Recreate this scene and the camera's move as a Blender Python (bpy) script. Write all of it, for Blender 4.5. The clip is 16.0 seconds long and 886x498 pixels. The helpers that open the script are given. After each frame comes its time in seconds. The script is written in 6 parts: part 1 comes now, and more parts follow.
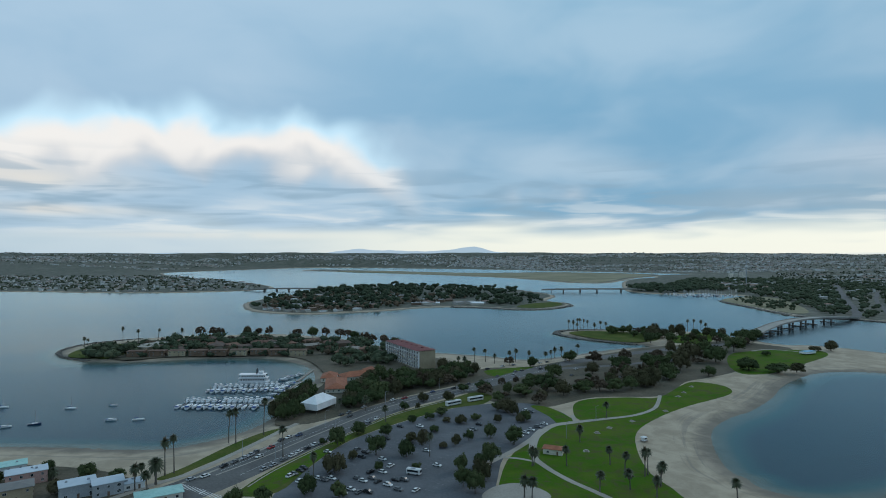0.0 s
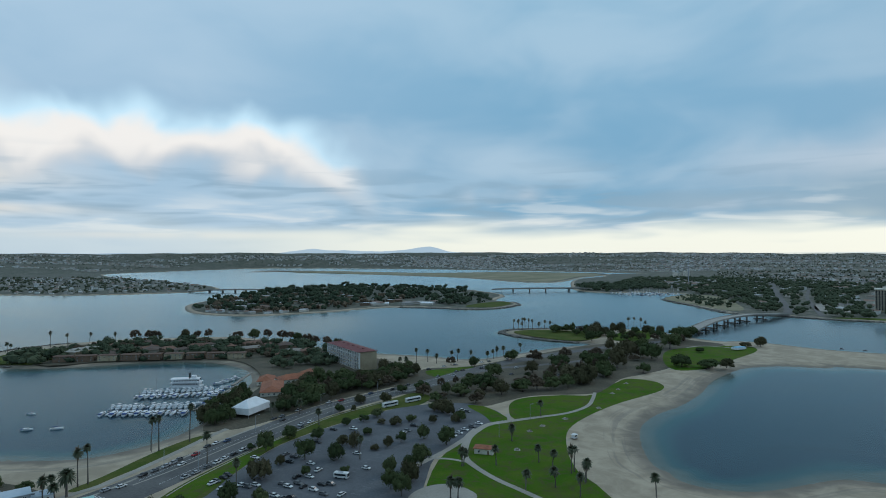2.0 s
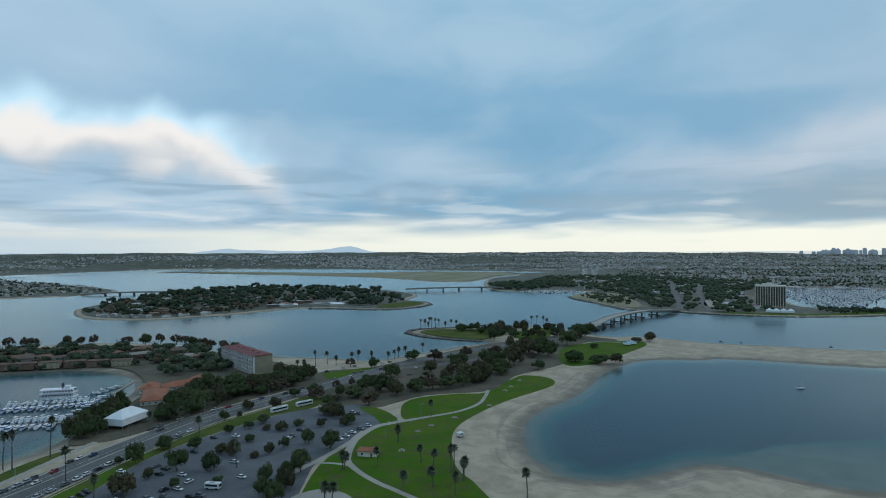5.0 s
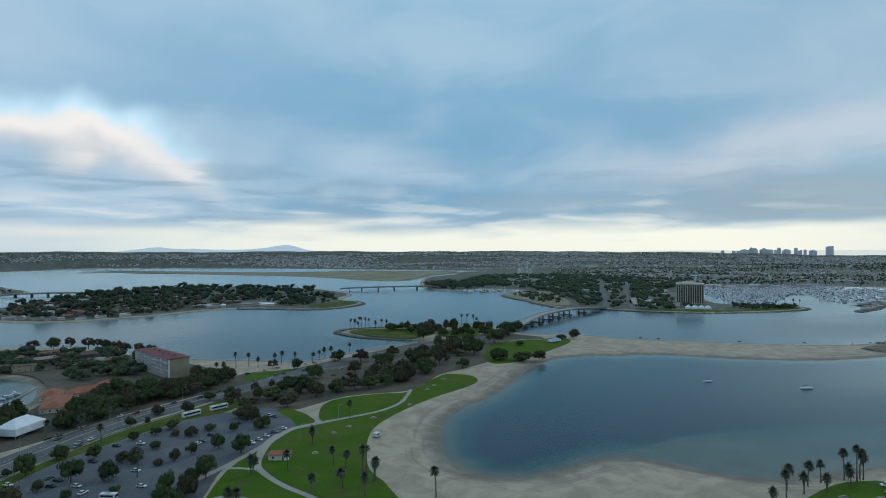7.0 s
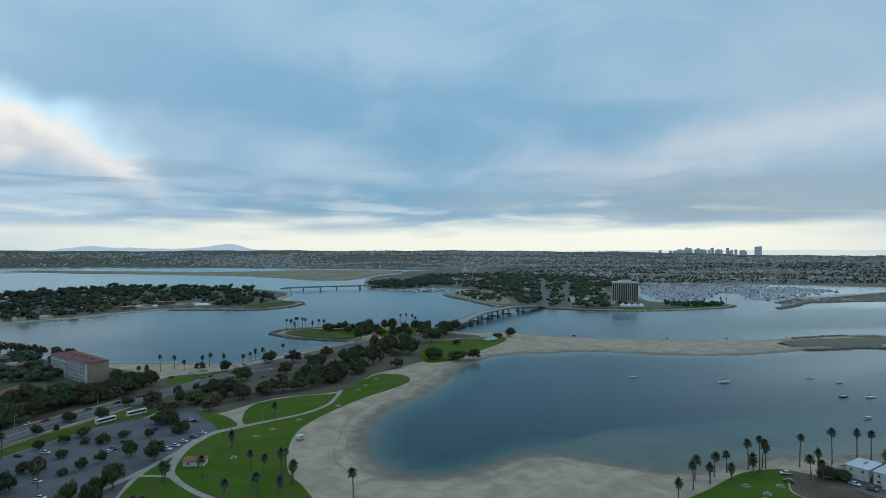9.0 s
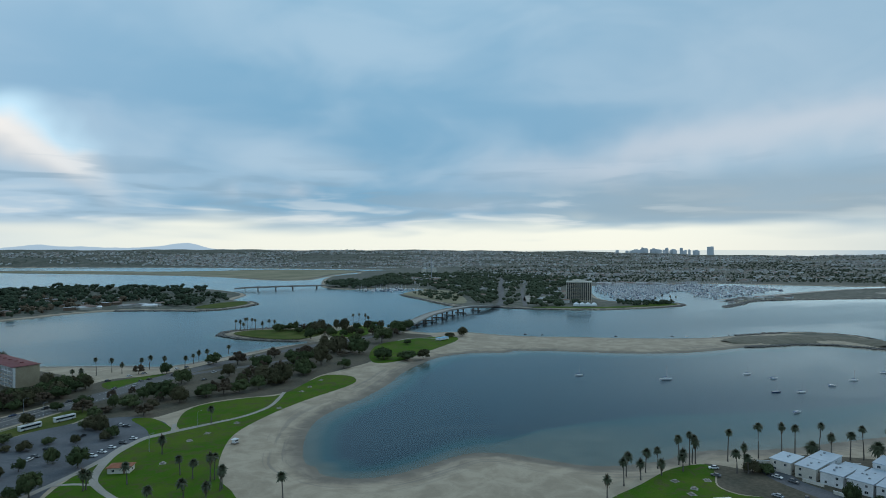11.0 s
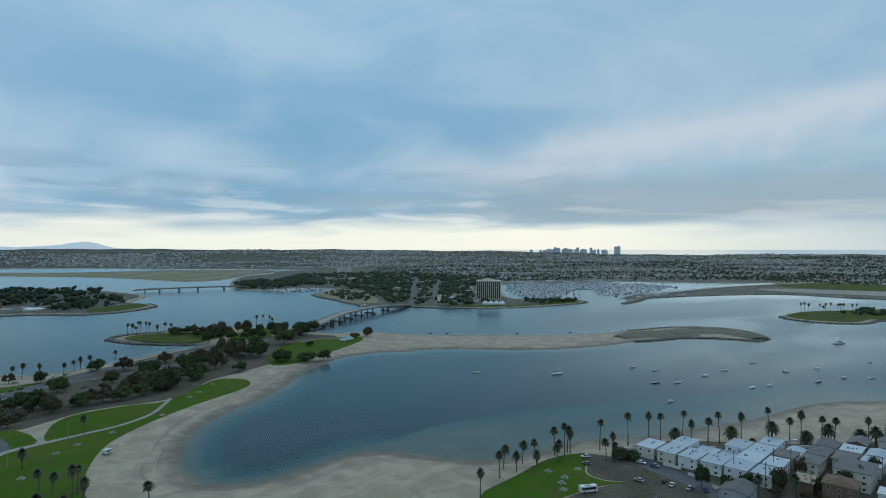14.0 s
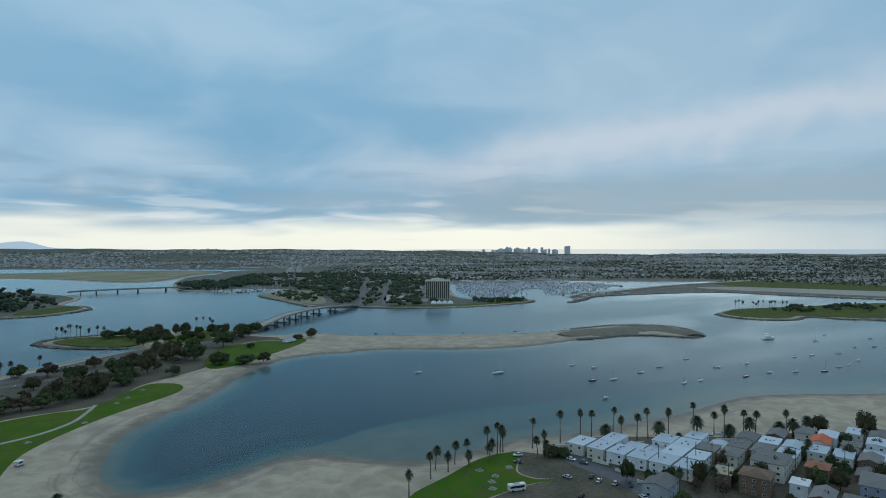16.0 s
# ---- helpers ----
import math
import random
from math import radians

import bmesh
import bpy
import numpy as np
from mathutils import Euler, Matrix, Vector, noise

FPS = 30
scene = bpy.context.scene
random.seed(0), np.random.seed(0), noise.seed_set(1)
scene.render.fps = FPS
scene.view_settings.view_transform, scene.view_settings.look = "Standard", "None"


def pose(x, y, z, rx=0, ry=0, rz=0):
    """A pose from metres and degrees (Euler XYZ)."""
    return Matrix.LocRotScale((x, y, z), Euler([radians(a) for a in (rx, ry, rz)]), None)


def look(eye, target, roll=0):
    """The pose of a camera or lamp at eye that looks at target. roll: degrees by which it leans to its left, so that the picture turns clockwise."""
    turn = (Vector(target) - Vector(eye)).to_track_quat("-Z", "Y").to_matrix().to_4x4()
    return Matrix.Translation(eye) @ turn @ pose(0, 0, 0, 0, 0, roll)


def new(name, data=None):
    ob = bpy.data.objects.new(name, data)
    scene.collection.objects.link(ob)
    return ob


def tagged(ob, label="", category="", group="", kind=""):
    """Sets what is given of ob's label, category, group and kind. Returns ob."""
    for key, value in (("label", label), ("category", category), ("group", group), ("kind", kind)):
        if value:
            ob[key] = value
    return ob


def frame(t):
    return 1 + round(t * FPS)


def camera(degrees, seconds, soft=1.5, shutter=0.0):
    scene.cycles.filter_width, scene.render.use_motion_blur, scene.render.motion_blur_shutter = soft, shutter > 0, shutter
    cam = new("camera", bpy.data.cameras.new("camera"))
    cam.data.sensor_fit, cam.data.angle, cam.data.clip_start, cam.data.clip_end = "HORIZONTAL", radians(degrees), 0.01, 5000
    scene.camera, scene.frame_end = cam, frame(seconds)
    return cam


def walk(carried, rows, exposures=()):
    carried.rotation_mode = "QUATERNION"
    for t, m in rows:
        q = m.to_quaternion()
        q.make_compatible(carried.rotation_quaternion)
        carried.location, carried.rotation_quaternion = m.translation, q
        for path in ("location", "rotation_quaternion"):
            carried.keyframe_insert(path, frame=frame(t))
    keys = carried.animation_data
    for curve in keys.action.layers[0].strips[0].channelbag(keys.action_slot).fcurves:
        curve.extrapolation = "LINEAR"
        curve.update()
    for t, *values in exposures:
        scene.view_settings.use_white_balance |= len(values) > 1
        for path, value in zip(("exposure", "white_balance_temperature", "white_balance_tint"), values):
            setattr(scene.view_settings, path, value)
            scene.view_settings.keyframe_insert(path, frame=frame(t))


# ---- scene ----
cam = camera(73.11, 16.0, soft=0.95)
# seconds, x, y, z in metres, yaw, pitch, roll in degrees
ROWS = [
    (0.0, 0.00, 0.00, 107.45, 0.00, 0.37, 0.06),
    (0.5, 3.21, 0.49, 107.46, -0.82, 0.36, 0.08),
    (1.0, 6.38, 0.94, 107.47, -1.83, 0.36, 0.11),
    (1.5, 9.57, 1.31, 107.50, -2.95, 0.36, 0.13),
    (2.0, 12.82, 1.60, 107.53, -4.28, 0.36, 0.15),
    (2.5, 16.03, 1.78, 107.56, -5.73, 0.36, 0.17),
    (3.0, 19.15, 1.85, 107.60, -7.18, 0.35, 0.18),
    (3.5, 22.25, 1.81, 107.65, -8.43, 0.35, 0.20),
    (6.0, 39.23, -1.08, 108.06, -14.44, 0.24, 0.23),
    (6.5, 42.39, -1.68, 108.05, -15.97, 0.21, 0.20),
    (7.0, 45.45, -2.30, 108.02, -17.58, 0.19, 0.17),
    (7.5, 48.49, -2.98, 107.99, -19.11, 0.16, 0.14),
    (8.0, 51.55, -3.76, 107.95, -20.32, 0.14, 0.11),
    (8.5, 54.64, -4.62, 107.93, -21.44, 0.13, 0.09),
    (9.0, 57.72, -5.51, 107.91, -22.56, 0.12, 0.07),
    (11.5, 72.83, -10.27, 107.93, -27.11, 0.07, -0.05),
    (12.0, 75.24, -12.25, 108.02, -28.20, 0.07, -0.06),
    (12.5, 77.54, -14.37, 108.11, -29.39, 0.06, -0.06),
    (13.0, 79.83, -16.49, 108.19, -30.82, 0.05, -0.06),
    (13.5, 82.17, -18.46, 108.27, -32.34, 0.04, -0.06),
    (14.0, 84.60, -20.20, 108.36, -33.77, 0.03, -0.05),
    (14.5, 87.08, -21.68, 108.44, -34.96, 0.02, -0.05),
    (15.0, 89.55, -22.96, 108.51, -36.08, 0.02, -0.04),
    (15.5, 92.02, -24.11, 108.58, -37.27, 0.01, -0.03),
    (16.0, 94.44, -25.21, 108.64, -38.16, -0.00, -0.02),
]
walk(cam, [(t, pose(x, y, z, 90 + pitch, roll, yaw)) for t, x, y, z, yaw, pitch, roll in ROWS], [(0.0, -0.02, 6200, 8), (16.0, -0.02, 6200, 8)])


# ---- light ----
SUN_AZ, SUN_EL = -62.0, 34.0   # degrees: from +y towards -x is plus; height over the horizon


def link(tree, a, b):
    tree.links.new(a, b)


class Nodes:
    """A short way to wire shader nodes."""

    def __init__(self, tree):
        self.tree = tree

    def add(self, kind, **settings):
        node = self.tree.nodes.new(kind)
        for key, value in settings.items():
            setattr(node, key, value)
        return node

    def put(self, socket, value):
        if isinstance(value, bpy.types.NodeSocket):
            self.tree.links.new(value, socket)
        elif isinstance(value, (tuple, list)) and len(value) == 3 and socket.type == "RGBA":
            socket.default_value = (*value, 1)
        else:
            socket.default_value = value

    def math(self, op, a, b=0.0, c=0.0, clamp=False):
        n = self.add("ShaderNodeMath", operation=op, use_clamp=clamp)
        for i, v in enumerate((a, b, c)):
            self.put(n.inputs[i], v)
        return n.outputs[0]

    def step(self, v, lo, hi, a=0.0, b=1.0):
        n = self.add("ShaderNodeMapRange", interpolation_type="SMOOTHSTEP")
        for i, x in enumerate((v, lo, hi, a, b)):
            self.put(n.inputs[i], x)
        return n.outputs[0]

    def mix(self, f, a, b, mode="MIX"):
        n = self.add("ShaderNodeMix", data_type="RGBA", blend_type=mode)
        self.put(n.inputs[0], f), self.put(n.inputs[6], a), self.put(n.inputs[7], b)
        return n.outputs[2]

    def noise(self, vec, scale, detail=4.0, rough=0.55, warp=0.0):
        n = self.add("ShaderNodeTexNoise")
        if vec is not None:
            self.put(n.inputs["Vector"], vec)
        n.inputs["Scale"].default_value, n.inputs["Detail"].default_value = scale, detail
        n.inputs["Roughness"].default_value, n.inputs["Distortion"].default_value = rough, warp
        return n.outputs["Fac"]

    def scaled(self, vec, x, y, z, off=(0, 0, 0)):
        n = self.add("ShaderNodeMapping")
        self.put(n.inputs["Vector"], vec)
        n.inputs["Scale"].default_value, n.inputs["Location"].default_value = (x, y, z), off
        return n.outputs[0]


def sky():
    world = bpy.data.worlds.new("sky")
    scene.world = world
    world.use_nodes = True
    world.node_tree.nodes.clear()
    n = Nodes(world.node_tree)
    way = n.add("ShaderNodeTexCoord").outputs["Generated"]
    sep = n.add("ShaderNodeSeparateXYZ")
    n.put(sep.inputs[0], way)
    x, y, z = sep.outputs
    up = n.math("MAXIMUM", z, 0.0)
    # the cloud deck is a level sheet: its pattern crowds towards the horizon
    far = n.math("ADD", up, 0.15)
    flat = n.add("ShaderNodeCombineXYZ")
    n.put(flat.inputs[0], n.math("DIVIDE", x, far))
    n.put(flat.inputs[1], n.math("DIVIDE", y, far))
    flat = flat.outputs[0]
    # turned so that the rolls of cloud lie across the view
    turn = n.add("ShaderNodeVectorRotate", rotation_type="Z_AXIS")
    n.put(turn.inputs["Vector"], flat)
    turn.inputs["Angle"].default_value = radians(20)
    rolls = turn.outputs[0]
    big = n.noise(n.scaled(rolls, 0.34, 0.62, 1, (3.1, 1.7, 0)), 0.75, 2.5, 0.45, 0.35)
    fine = n.noise(n.scaled(rolls, 0.7, 0.7, 1, (7.3, 2.2, 0)), 1.3, 2.5, 0.42, 0.3)
    puffs = n.noise(n.scaled(way, 1.0, 1.0, 2.3, (0.4, 1.3, 0.2)), 5.0, 3.2, 0.5, 0.45)
    deck = n.math("ADD", n.math("MULTIPLY", big, 0.55), n.math("ADD", n.math("MULTIPLY", fine, 0.15), n.math("MULTIPLY", puffs, 0.30)))
    blue = n.add("ShaderNodeTexSky", sky_type="NISHITA", sun_disc=False)
    blue.sun_elevation, blue.sun_rotation = radians(SUN_EL), radians(-SUN_AZ)
    clear = n.mix(1.0, blue.outputs[0], (0.10, 0.10, 0.10), "MULTIPLY")
    # grey-blue belly of the deck, paler where it is thin
    belly = n.mix(n.step(deck, 0.40, 0.60), (0.180, 0.375, 0.545), (0.42, 0.56, 0.675))
    cloud = n.mix(n.step(up, 0.02, 0.55), belly, n.mix(0.5, belly, (0.34, 0.58, 0.74)))
    # a break in the deck to the north-east, with lit edges
    round_ = n.math("MULTIPLY", n.math("ARCTAN2", x, y), 57.29578)

    def spot(az, height, wide, tall):
        """A soft streak: degrees from +y towards +x, and sine of the height."""
        a = n.math("POWER", n.math("DIVIDE", n.math("SUBTRACT", round_, az), wide), 2.0)
        b = n.math("POWER", n.math("DIVIDE", n.math("SUBTRACT", z, height), tall), 2.0)
        return n.math("EXPONENT", n.math("MULTIPLY", n.math("ADD", a, b), -1.0))
    drift = n.add("ShaderNodeCombineXYZ")
    n.put(drift.inputs[0], n.math("MULTIPLY", round_, 0.085)), n.put(drift.inputs[1], n.math("MULTIPLY", z, 8.0))
    wisps = n.noise(n.scaled(drift.outputs[0], 1.25, 0.7, 1), 1.7, 2.6, 0.45, 0.35)
    tufts = n.noise(drift.outputs[0], 0.75, 2.0, 0.45, 0.4)
    # the upper rim of the break sinks towards its ends
    rim = n.math("SUBTRACT", 0.200, n.math("MULTIPLY", n.math("POWER", n.math("ADD", round_, 19.0), 2.0), 0.00010))
    rim = n.math("SUBTRACT", rim, n.step(round_, -10.0, -2.0, 0.0, 0.03))
    rim = n.math("ADD", rim, n.math("ADD", n.math("MULTIPLY", n.math("SUBTRACT", wisps, 0.5), 0.11), n.math("MULTIPLY", n.math("SUBTRACT", tufts, 0.5), 0.07)))
    under = n.math("SUBTRACT", rim, z)
    ends = n.math("MULTIPLY", n.step(n.math("ADD", round_, n.math("MULTIPLY", n.math("SUBTRACT", tufts, 0.5), 12.0)), -8.0, -2.0, 1.0, 0.0), n.step(round_, -75.0, -45.0))
    glow = n.math("MULTIPLY", n.step(under, -0.048, 0.010), n.step(under, 0.034, 0.100, 1.0, 0.0))
    glow = n.math("MULTIPLY", n.math("MULTIPLY", glow, ends), n.step(n.math("ADD", tufts, n.math("MULTIPLY", wisps, 0.5)), 0.48, 0.84, 0.66, 1.0))
    lit_colour = n.mix(n.step(under, -0.006, 0.026), (0.70, 0.94, 1.06), n.mix(n.step(under, 0.03, 0.085), (1.05, 0.96, 0.87), (0.80, 0.70, 0.63)))
    cloud = n.mix(n.math("MULTIPLY", n.step(round_, 18.0, -30.0), 0.46), cloud, (0.52, 0.66, 0.80))
    cloud = n.mix(n.math("MULTIPLY", n.step(round_, 20.0, 60.0), 0.36), cloud, (0.24, 0.37, 0.48))
    # a pale slanting bank to the south-east
    bank = n.math("ADD", 0.105, n.math("MULTIPLY", n.math("SUBTRACT", round_, 26.0), 0.0021))
    bank = n.math("ADD", bank, n.math("MULTIPLY", n.math("SUBTRACT", wisps, 0.5), 0.10))
    bank = n.math("POWER", n.math("DIVIDE", n.math("SUBTRACT", z, bank), 0.036), 2.0)
    bank = n.math("MULTIPLY", n.math("EXPONENT", n.math("MULTIPLY", bank, -1.0)), n.step(round_, 18.0, 46.0))
    cloud = n.mix(n.math("MULTIPLY", bank, 0.62), cloud, (0.60, 0.63, 0.68))
    shade = n.math("MULTIPLY", n.step(round_, 26.0, 48.0), n.math("MULTIPLY", n.step(z, 0.035, 0.06), n.step(z, 0.135, 0.085)))
    cloud = n.mix(n.math("MULTIPLY", shade, 0.72), cloud, (0.27, 0.36, 0.43))
    puff = n.math("ADD", n.math("MULTIPLY", spot(10.5, 0.092, 4.0, 0.016), 0.75), n.math("MULTIPLY", spot(29.0, 0.072, 8.0, 0.011), 0.35))
    puff = n.math("MULTIPLY", puff, n.step(wisps, 0.32, 0.62))
    cloud = n.mix(puff, cloud, (0.70, 0.70, 0.71))
    cloud = n.mix(n.math("MULTIPLY", glow, 0.90), cloud, lit_colour)
    low_streaks = n.math("ADD", spot(-35.0, 0.104, 7.0, 0.016), n.math("ADD", spot(-36.0, 0.062, 9.0, 0.009), n.math("MULTIPLY", spot(-20.0, 0.028, 12.0, 0.006), 0.6)))
    low_streaks = n.math("MULTIPLY", low_streaks, n.step(wisps, 0.28, 0.6, 0.35, 1.0))
    cloud = n.mix(n.math("MULTIPLY", low_streaks, 0.85), cloud, (0.86, 0.79, 0.70))
    # thin bright seams between the far rolls
    seam = n.add("ShaderNodeCombineXYZ")
    n.put(seam.inputs[0], n.math("MULTIPLY", round_, 0.075)), n.put(seam.inputs[1], n.math("MULTIPLY", z, 34.0))
    seam = n.noise(seam.outputs[0], 1.3, 3.2, 0.5, 0.4)
    bright = n.math("MULTIPLY", n.step(seam, 0.50, 0.66), n.math("MULTIPLY", n.step(z, 0.022, 0.040), n.step(z, 0.11, 0.05)))
    dim = n.math("MULTIPLY", n.step(seam, 0.52, 0.36), n.math("MULTIPLY", n.step(z, 0.030, 0.050), n.step(z, 0.17, 0.09)))
    cloud = n.mix(n.math("MULTIPLY", dim, 0.62), cloud, (0.25, 0.38, 0.49))
    cloud = n.mix(n.math("MULTIPLY", bright, n.step(round_, 34.0, 52.0, 0.58, 0.16)), cloud, (0.84, 0.85, 0.83))
    # lit heads of far cloud over the middle of the view
    heads = n.math("MULTIPLY", spot(11.0, 0.046, 13.0, 0.013), n.step(seam, 0.38, 0.60, 0.25, 1.0))
    cloud = n.mix(n.math("MULTIPLY", heads, 0.62), cloud, (0.90, 0.89, 0.84))
    # light under the far edge of the deck
    low = n.step(n.math("ADD", up, n.math("MULTIPLY", n.math("SUBTRACT", fine, 0.5), 0.07)), 0.020, 0.060, 1.0, 0.0)
    east = n.math("ADD", n.math("MULTIPLY", x, 0.42), n.math("MULTIPLY", y, 0.907))
    low = n.math("MULTIPLY", low, n.step(east, 0.66, 0.97, 0.30, 1.0))
    cloud = n.mix(n.math("MULTIPLY", low, 0.95), cloud, (1.0, 0.98, 0.84))
    air = n.mix(0.93, clear, cloud)
    # far ranges on the skyline, distance haze painted in as pale blue
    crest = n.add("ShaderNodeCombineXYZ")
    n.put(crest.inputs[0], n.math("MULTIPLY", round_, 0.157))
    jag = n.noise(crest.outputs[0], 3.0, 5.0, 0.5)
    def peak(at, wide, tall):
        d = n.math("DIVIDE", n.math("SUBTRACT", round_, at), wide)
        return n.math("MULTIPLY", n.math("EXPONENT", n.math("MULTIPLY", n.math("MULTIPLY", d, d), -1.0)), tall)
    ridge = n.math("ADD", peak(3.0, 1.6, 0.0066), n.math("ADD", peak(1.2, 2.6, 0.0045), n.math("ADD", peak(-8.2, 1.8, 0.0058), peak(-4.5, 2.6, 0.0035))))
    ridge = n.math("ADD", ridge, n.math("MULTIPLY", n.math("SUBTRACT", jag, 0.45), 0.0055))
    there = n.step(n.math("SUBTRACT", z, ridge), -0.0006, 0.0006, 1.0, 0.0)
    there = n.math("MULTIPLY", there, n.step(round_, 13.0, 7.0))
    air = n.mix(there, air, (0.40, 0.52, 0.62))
    # the pale far bay and ocean, below the level of the eye
    air = n.mix(n.math("MULTIPLY", n.step(z, 0.0002, -0.0008), n.step(round_, 30.0, 40.0)), air, n.mix(n.step(round_, 56.0, 64.0), (0.70, 0.74, 0.70), (0.42, 0.52, 0.58)))
    out = n.add("ShaderNodeOutputWorld")
    bg = n.add("ShaderNodeBackground")
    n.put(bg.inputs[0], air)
    bg.inputs[1].default_value = 1.0
    n.put(out.inputs[0], bg.outputs[0])


sky()
sun = new("sun", bpy.data.lights.new("sun", "SUN"))
sun.data.energy, sun.data.angle, sun.data.color = 0.5, radians(20), (1.0, 0.95, 0.88)
_a, _e = radians(SUN_AZ), radians(SUN_EL)
sun.matrix_world = look((-math.sin(_a) * math.cos(_e) * 500, math.cos(_a) * math.cos(_e) * 500, math.sin(_e) * 500), (0, 0, 0))


# ---- materials ----
def principled(name, colour, rough=0.7, metal=0.0, spec=0.5, alter=None):
    """A material; alter(n, position) may return (colour, bump height, roughness)."""
    m = bpy.data.materials.new(name)
    m.use_nodes = True
    m.node_tree.nodes.clear()
    n = Nodes(m.node_tree)
    b = n.add("ShaderNodeBsdfPrincipled")
    out = n.add("ShaderNodeOutputMaterial")
    link(m.node_tree, b.outputs[0], out.inputs[0])
    n.put(b.inputs["Base Color"], colour)
    b.inputs["Roughness"].default_value, b.inputs["Metallic"].default_value = rough, metal
    b.inputs["Specular IOR Level"].default_value = spec
    m.diffuse_color = (*colour, 1)
    if alter:
        pos = n.add("ShaderNodeNewGeometry").outputs["Position"]
        c, bump, r = alter(n, pos)
        if c is not None:
            n.put(b.inputs["Base Color"], c)
        if bump is not None:
            k = n.add("ShaderNodeBump")
            k.inputs["Strength"].default_value, k.inputs["Distance"].default_value = 0.6, 0.3
            n.put(k.inputs["Height"], bump)
            n.put(b.inputs["Normal"], k.outputs[0])
        if r is not None:
            n.put(b.inputs["Roughness"], r)
    return m


def speckled(a, b, scale, scale2=None, amount=0.5):
    """Colour that varies at two scales, with relief."""
    def alter(n, pos):
        big = n.noise(pos, scale, 4.0)
        small = n.noise(pos, scale2 or scale * 9, 3.0)
        f = n.math("ADD", n.math("MULTIPLY", n.step(big, 0.3, 0.7), 1 - amount), n.math("MULTIPLY", n.step(small, 0.3, 0.7), amount))
        return n.mix(f, a, b), small, None
    return alter


def per_object(dark, light, scale=0.6):
    """Colour that differs from object to object and varies over each."""
    def alter(n, pos):
        own = n.add("ShaderNodeObjectInfo").outputs["Random"]
        small = n.noise(pos, scale, 4.0)
        f = n.math("ADD", n.math("MULTIPLY", own, 0.6), n.math("MULTIPLY", small, 0.5))
        return n.mix(f, dark, light), small, None
    return alter


def per_island(colours, scale=0.5, wear=0.25):
    """Joined pieces, each with one colour of a short palette, and some wear."""
    def alter(n, pos):
        own = n.add("ShaderNodeNewGeometry").outputs["Random Per Island"]
        ramp = n.add("ShaderNodeValToRGB")
        ramp.color_ramp.interpolation = "CONSTANT"
        while len(ramp.color_ramp.elements) < len(colours):
            ramp.color_ramp.elements.new(1.0)
        for i, c in enumerate(colours):
            ramp.color_ramp.elements[i].position = i / len(colours)
            ramp.color_ramp.elements[i].color = (*c, 1)
        n.put(ramp.inputs[0], own)
        small = n.noise(pos, scale, 3.0)
        return n.mix(n.math("MULTIPLY", small, wear), ramp.outputs[0], (0.09, 0.085, 0.08)), None, None
    return alter


def ground_look(n, pos):
    sep = n.add("ShaderNodeSeparateXYZ")
    n.put(sep.inputs[0], pos)
    z = sep.outputs[2]
    big = n.noise(pos, 0.012, 5.0, 0.6, 0.4)
    mid = n.noise(n.scaled(pos, 1, 1, 0.2), 0.07, 5.0, 0.6, 0.6)
    small = n.noise(pos, 0.7, 4.0)
    dry = n.mix(n.step(mid, 0.35, 0.65), (0.300, 0.243, 0.172), (0.415, 0.340, 0.245))
    dry = n.mix(n.math("MULTIPLY", n.step(small, 0.55, 0.75), 0.35), dry, (0.21, 0.182, 0.148))
    # lines of wrack and damp sand along the beach
    line = n.noise(n.scaled(pos, 0.12, 0.12, 30.0), 0.12, 4.0, 0.6, 0.3)
    dry = n.mix(n.math("MULTIPLY", n.step(line, 0.50, 0.62), n.step(z, 1.99, 1.7, 0.0, 0.42)), dry, (0.150, 0.135, 0.12))
    wet = n.mix(n.step(mid, 0.3, 0.7), (0.150, 0.126, 0.096), (0.215, 0.182, 0.140))
    shore = n.mix(n.step(n.math("ADD", z, n.math("MULTIPLY", n.math("SUBTRACT", mid, 0.5), 0.9)), 0.20, 1.25), wet, dry)
    # the bed, water's dimming by depth painted in: pale shoals, blue-green, then deep blue
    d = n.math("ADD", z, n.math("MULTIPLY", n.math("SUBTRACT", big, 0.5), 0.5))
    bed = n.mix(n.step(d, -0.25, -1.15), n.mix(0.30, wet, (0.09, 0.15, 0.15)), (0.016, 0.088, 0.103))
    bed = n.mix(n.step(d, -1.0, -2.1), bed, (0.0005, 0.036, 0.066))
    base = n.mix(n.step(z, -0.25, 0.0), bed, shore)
    # inland: scrub, bare earth and gardens
    veg = n.add("ShaderNodeAttribute", attribute_name="inland").outputs["Fac"]
    soil = n.mix(n.step(mid, 0.42, 0.66), (0.050, 0.058, 0.038), (0.140, 0.130, 0.100))
    soil = n.mix(n.math("MULTIPLY", n.step(big, 0.50, 0.72), 0.6), soil, (0.17, 0.155, 0.125))
    base = n.mix(n.step(n.math("ADD", veg, n.math("MULTIPLY", n.math("SUBTRACT", small, 0.5), 0.3)), 0.35, 0.65), base, soil)
    return base, small, None


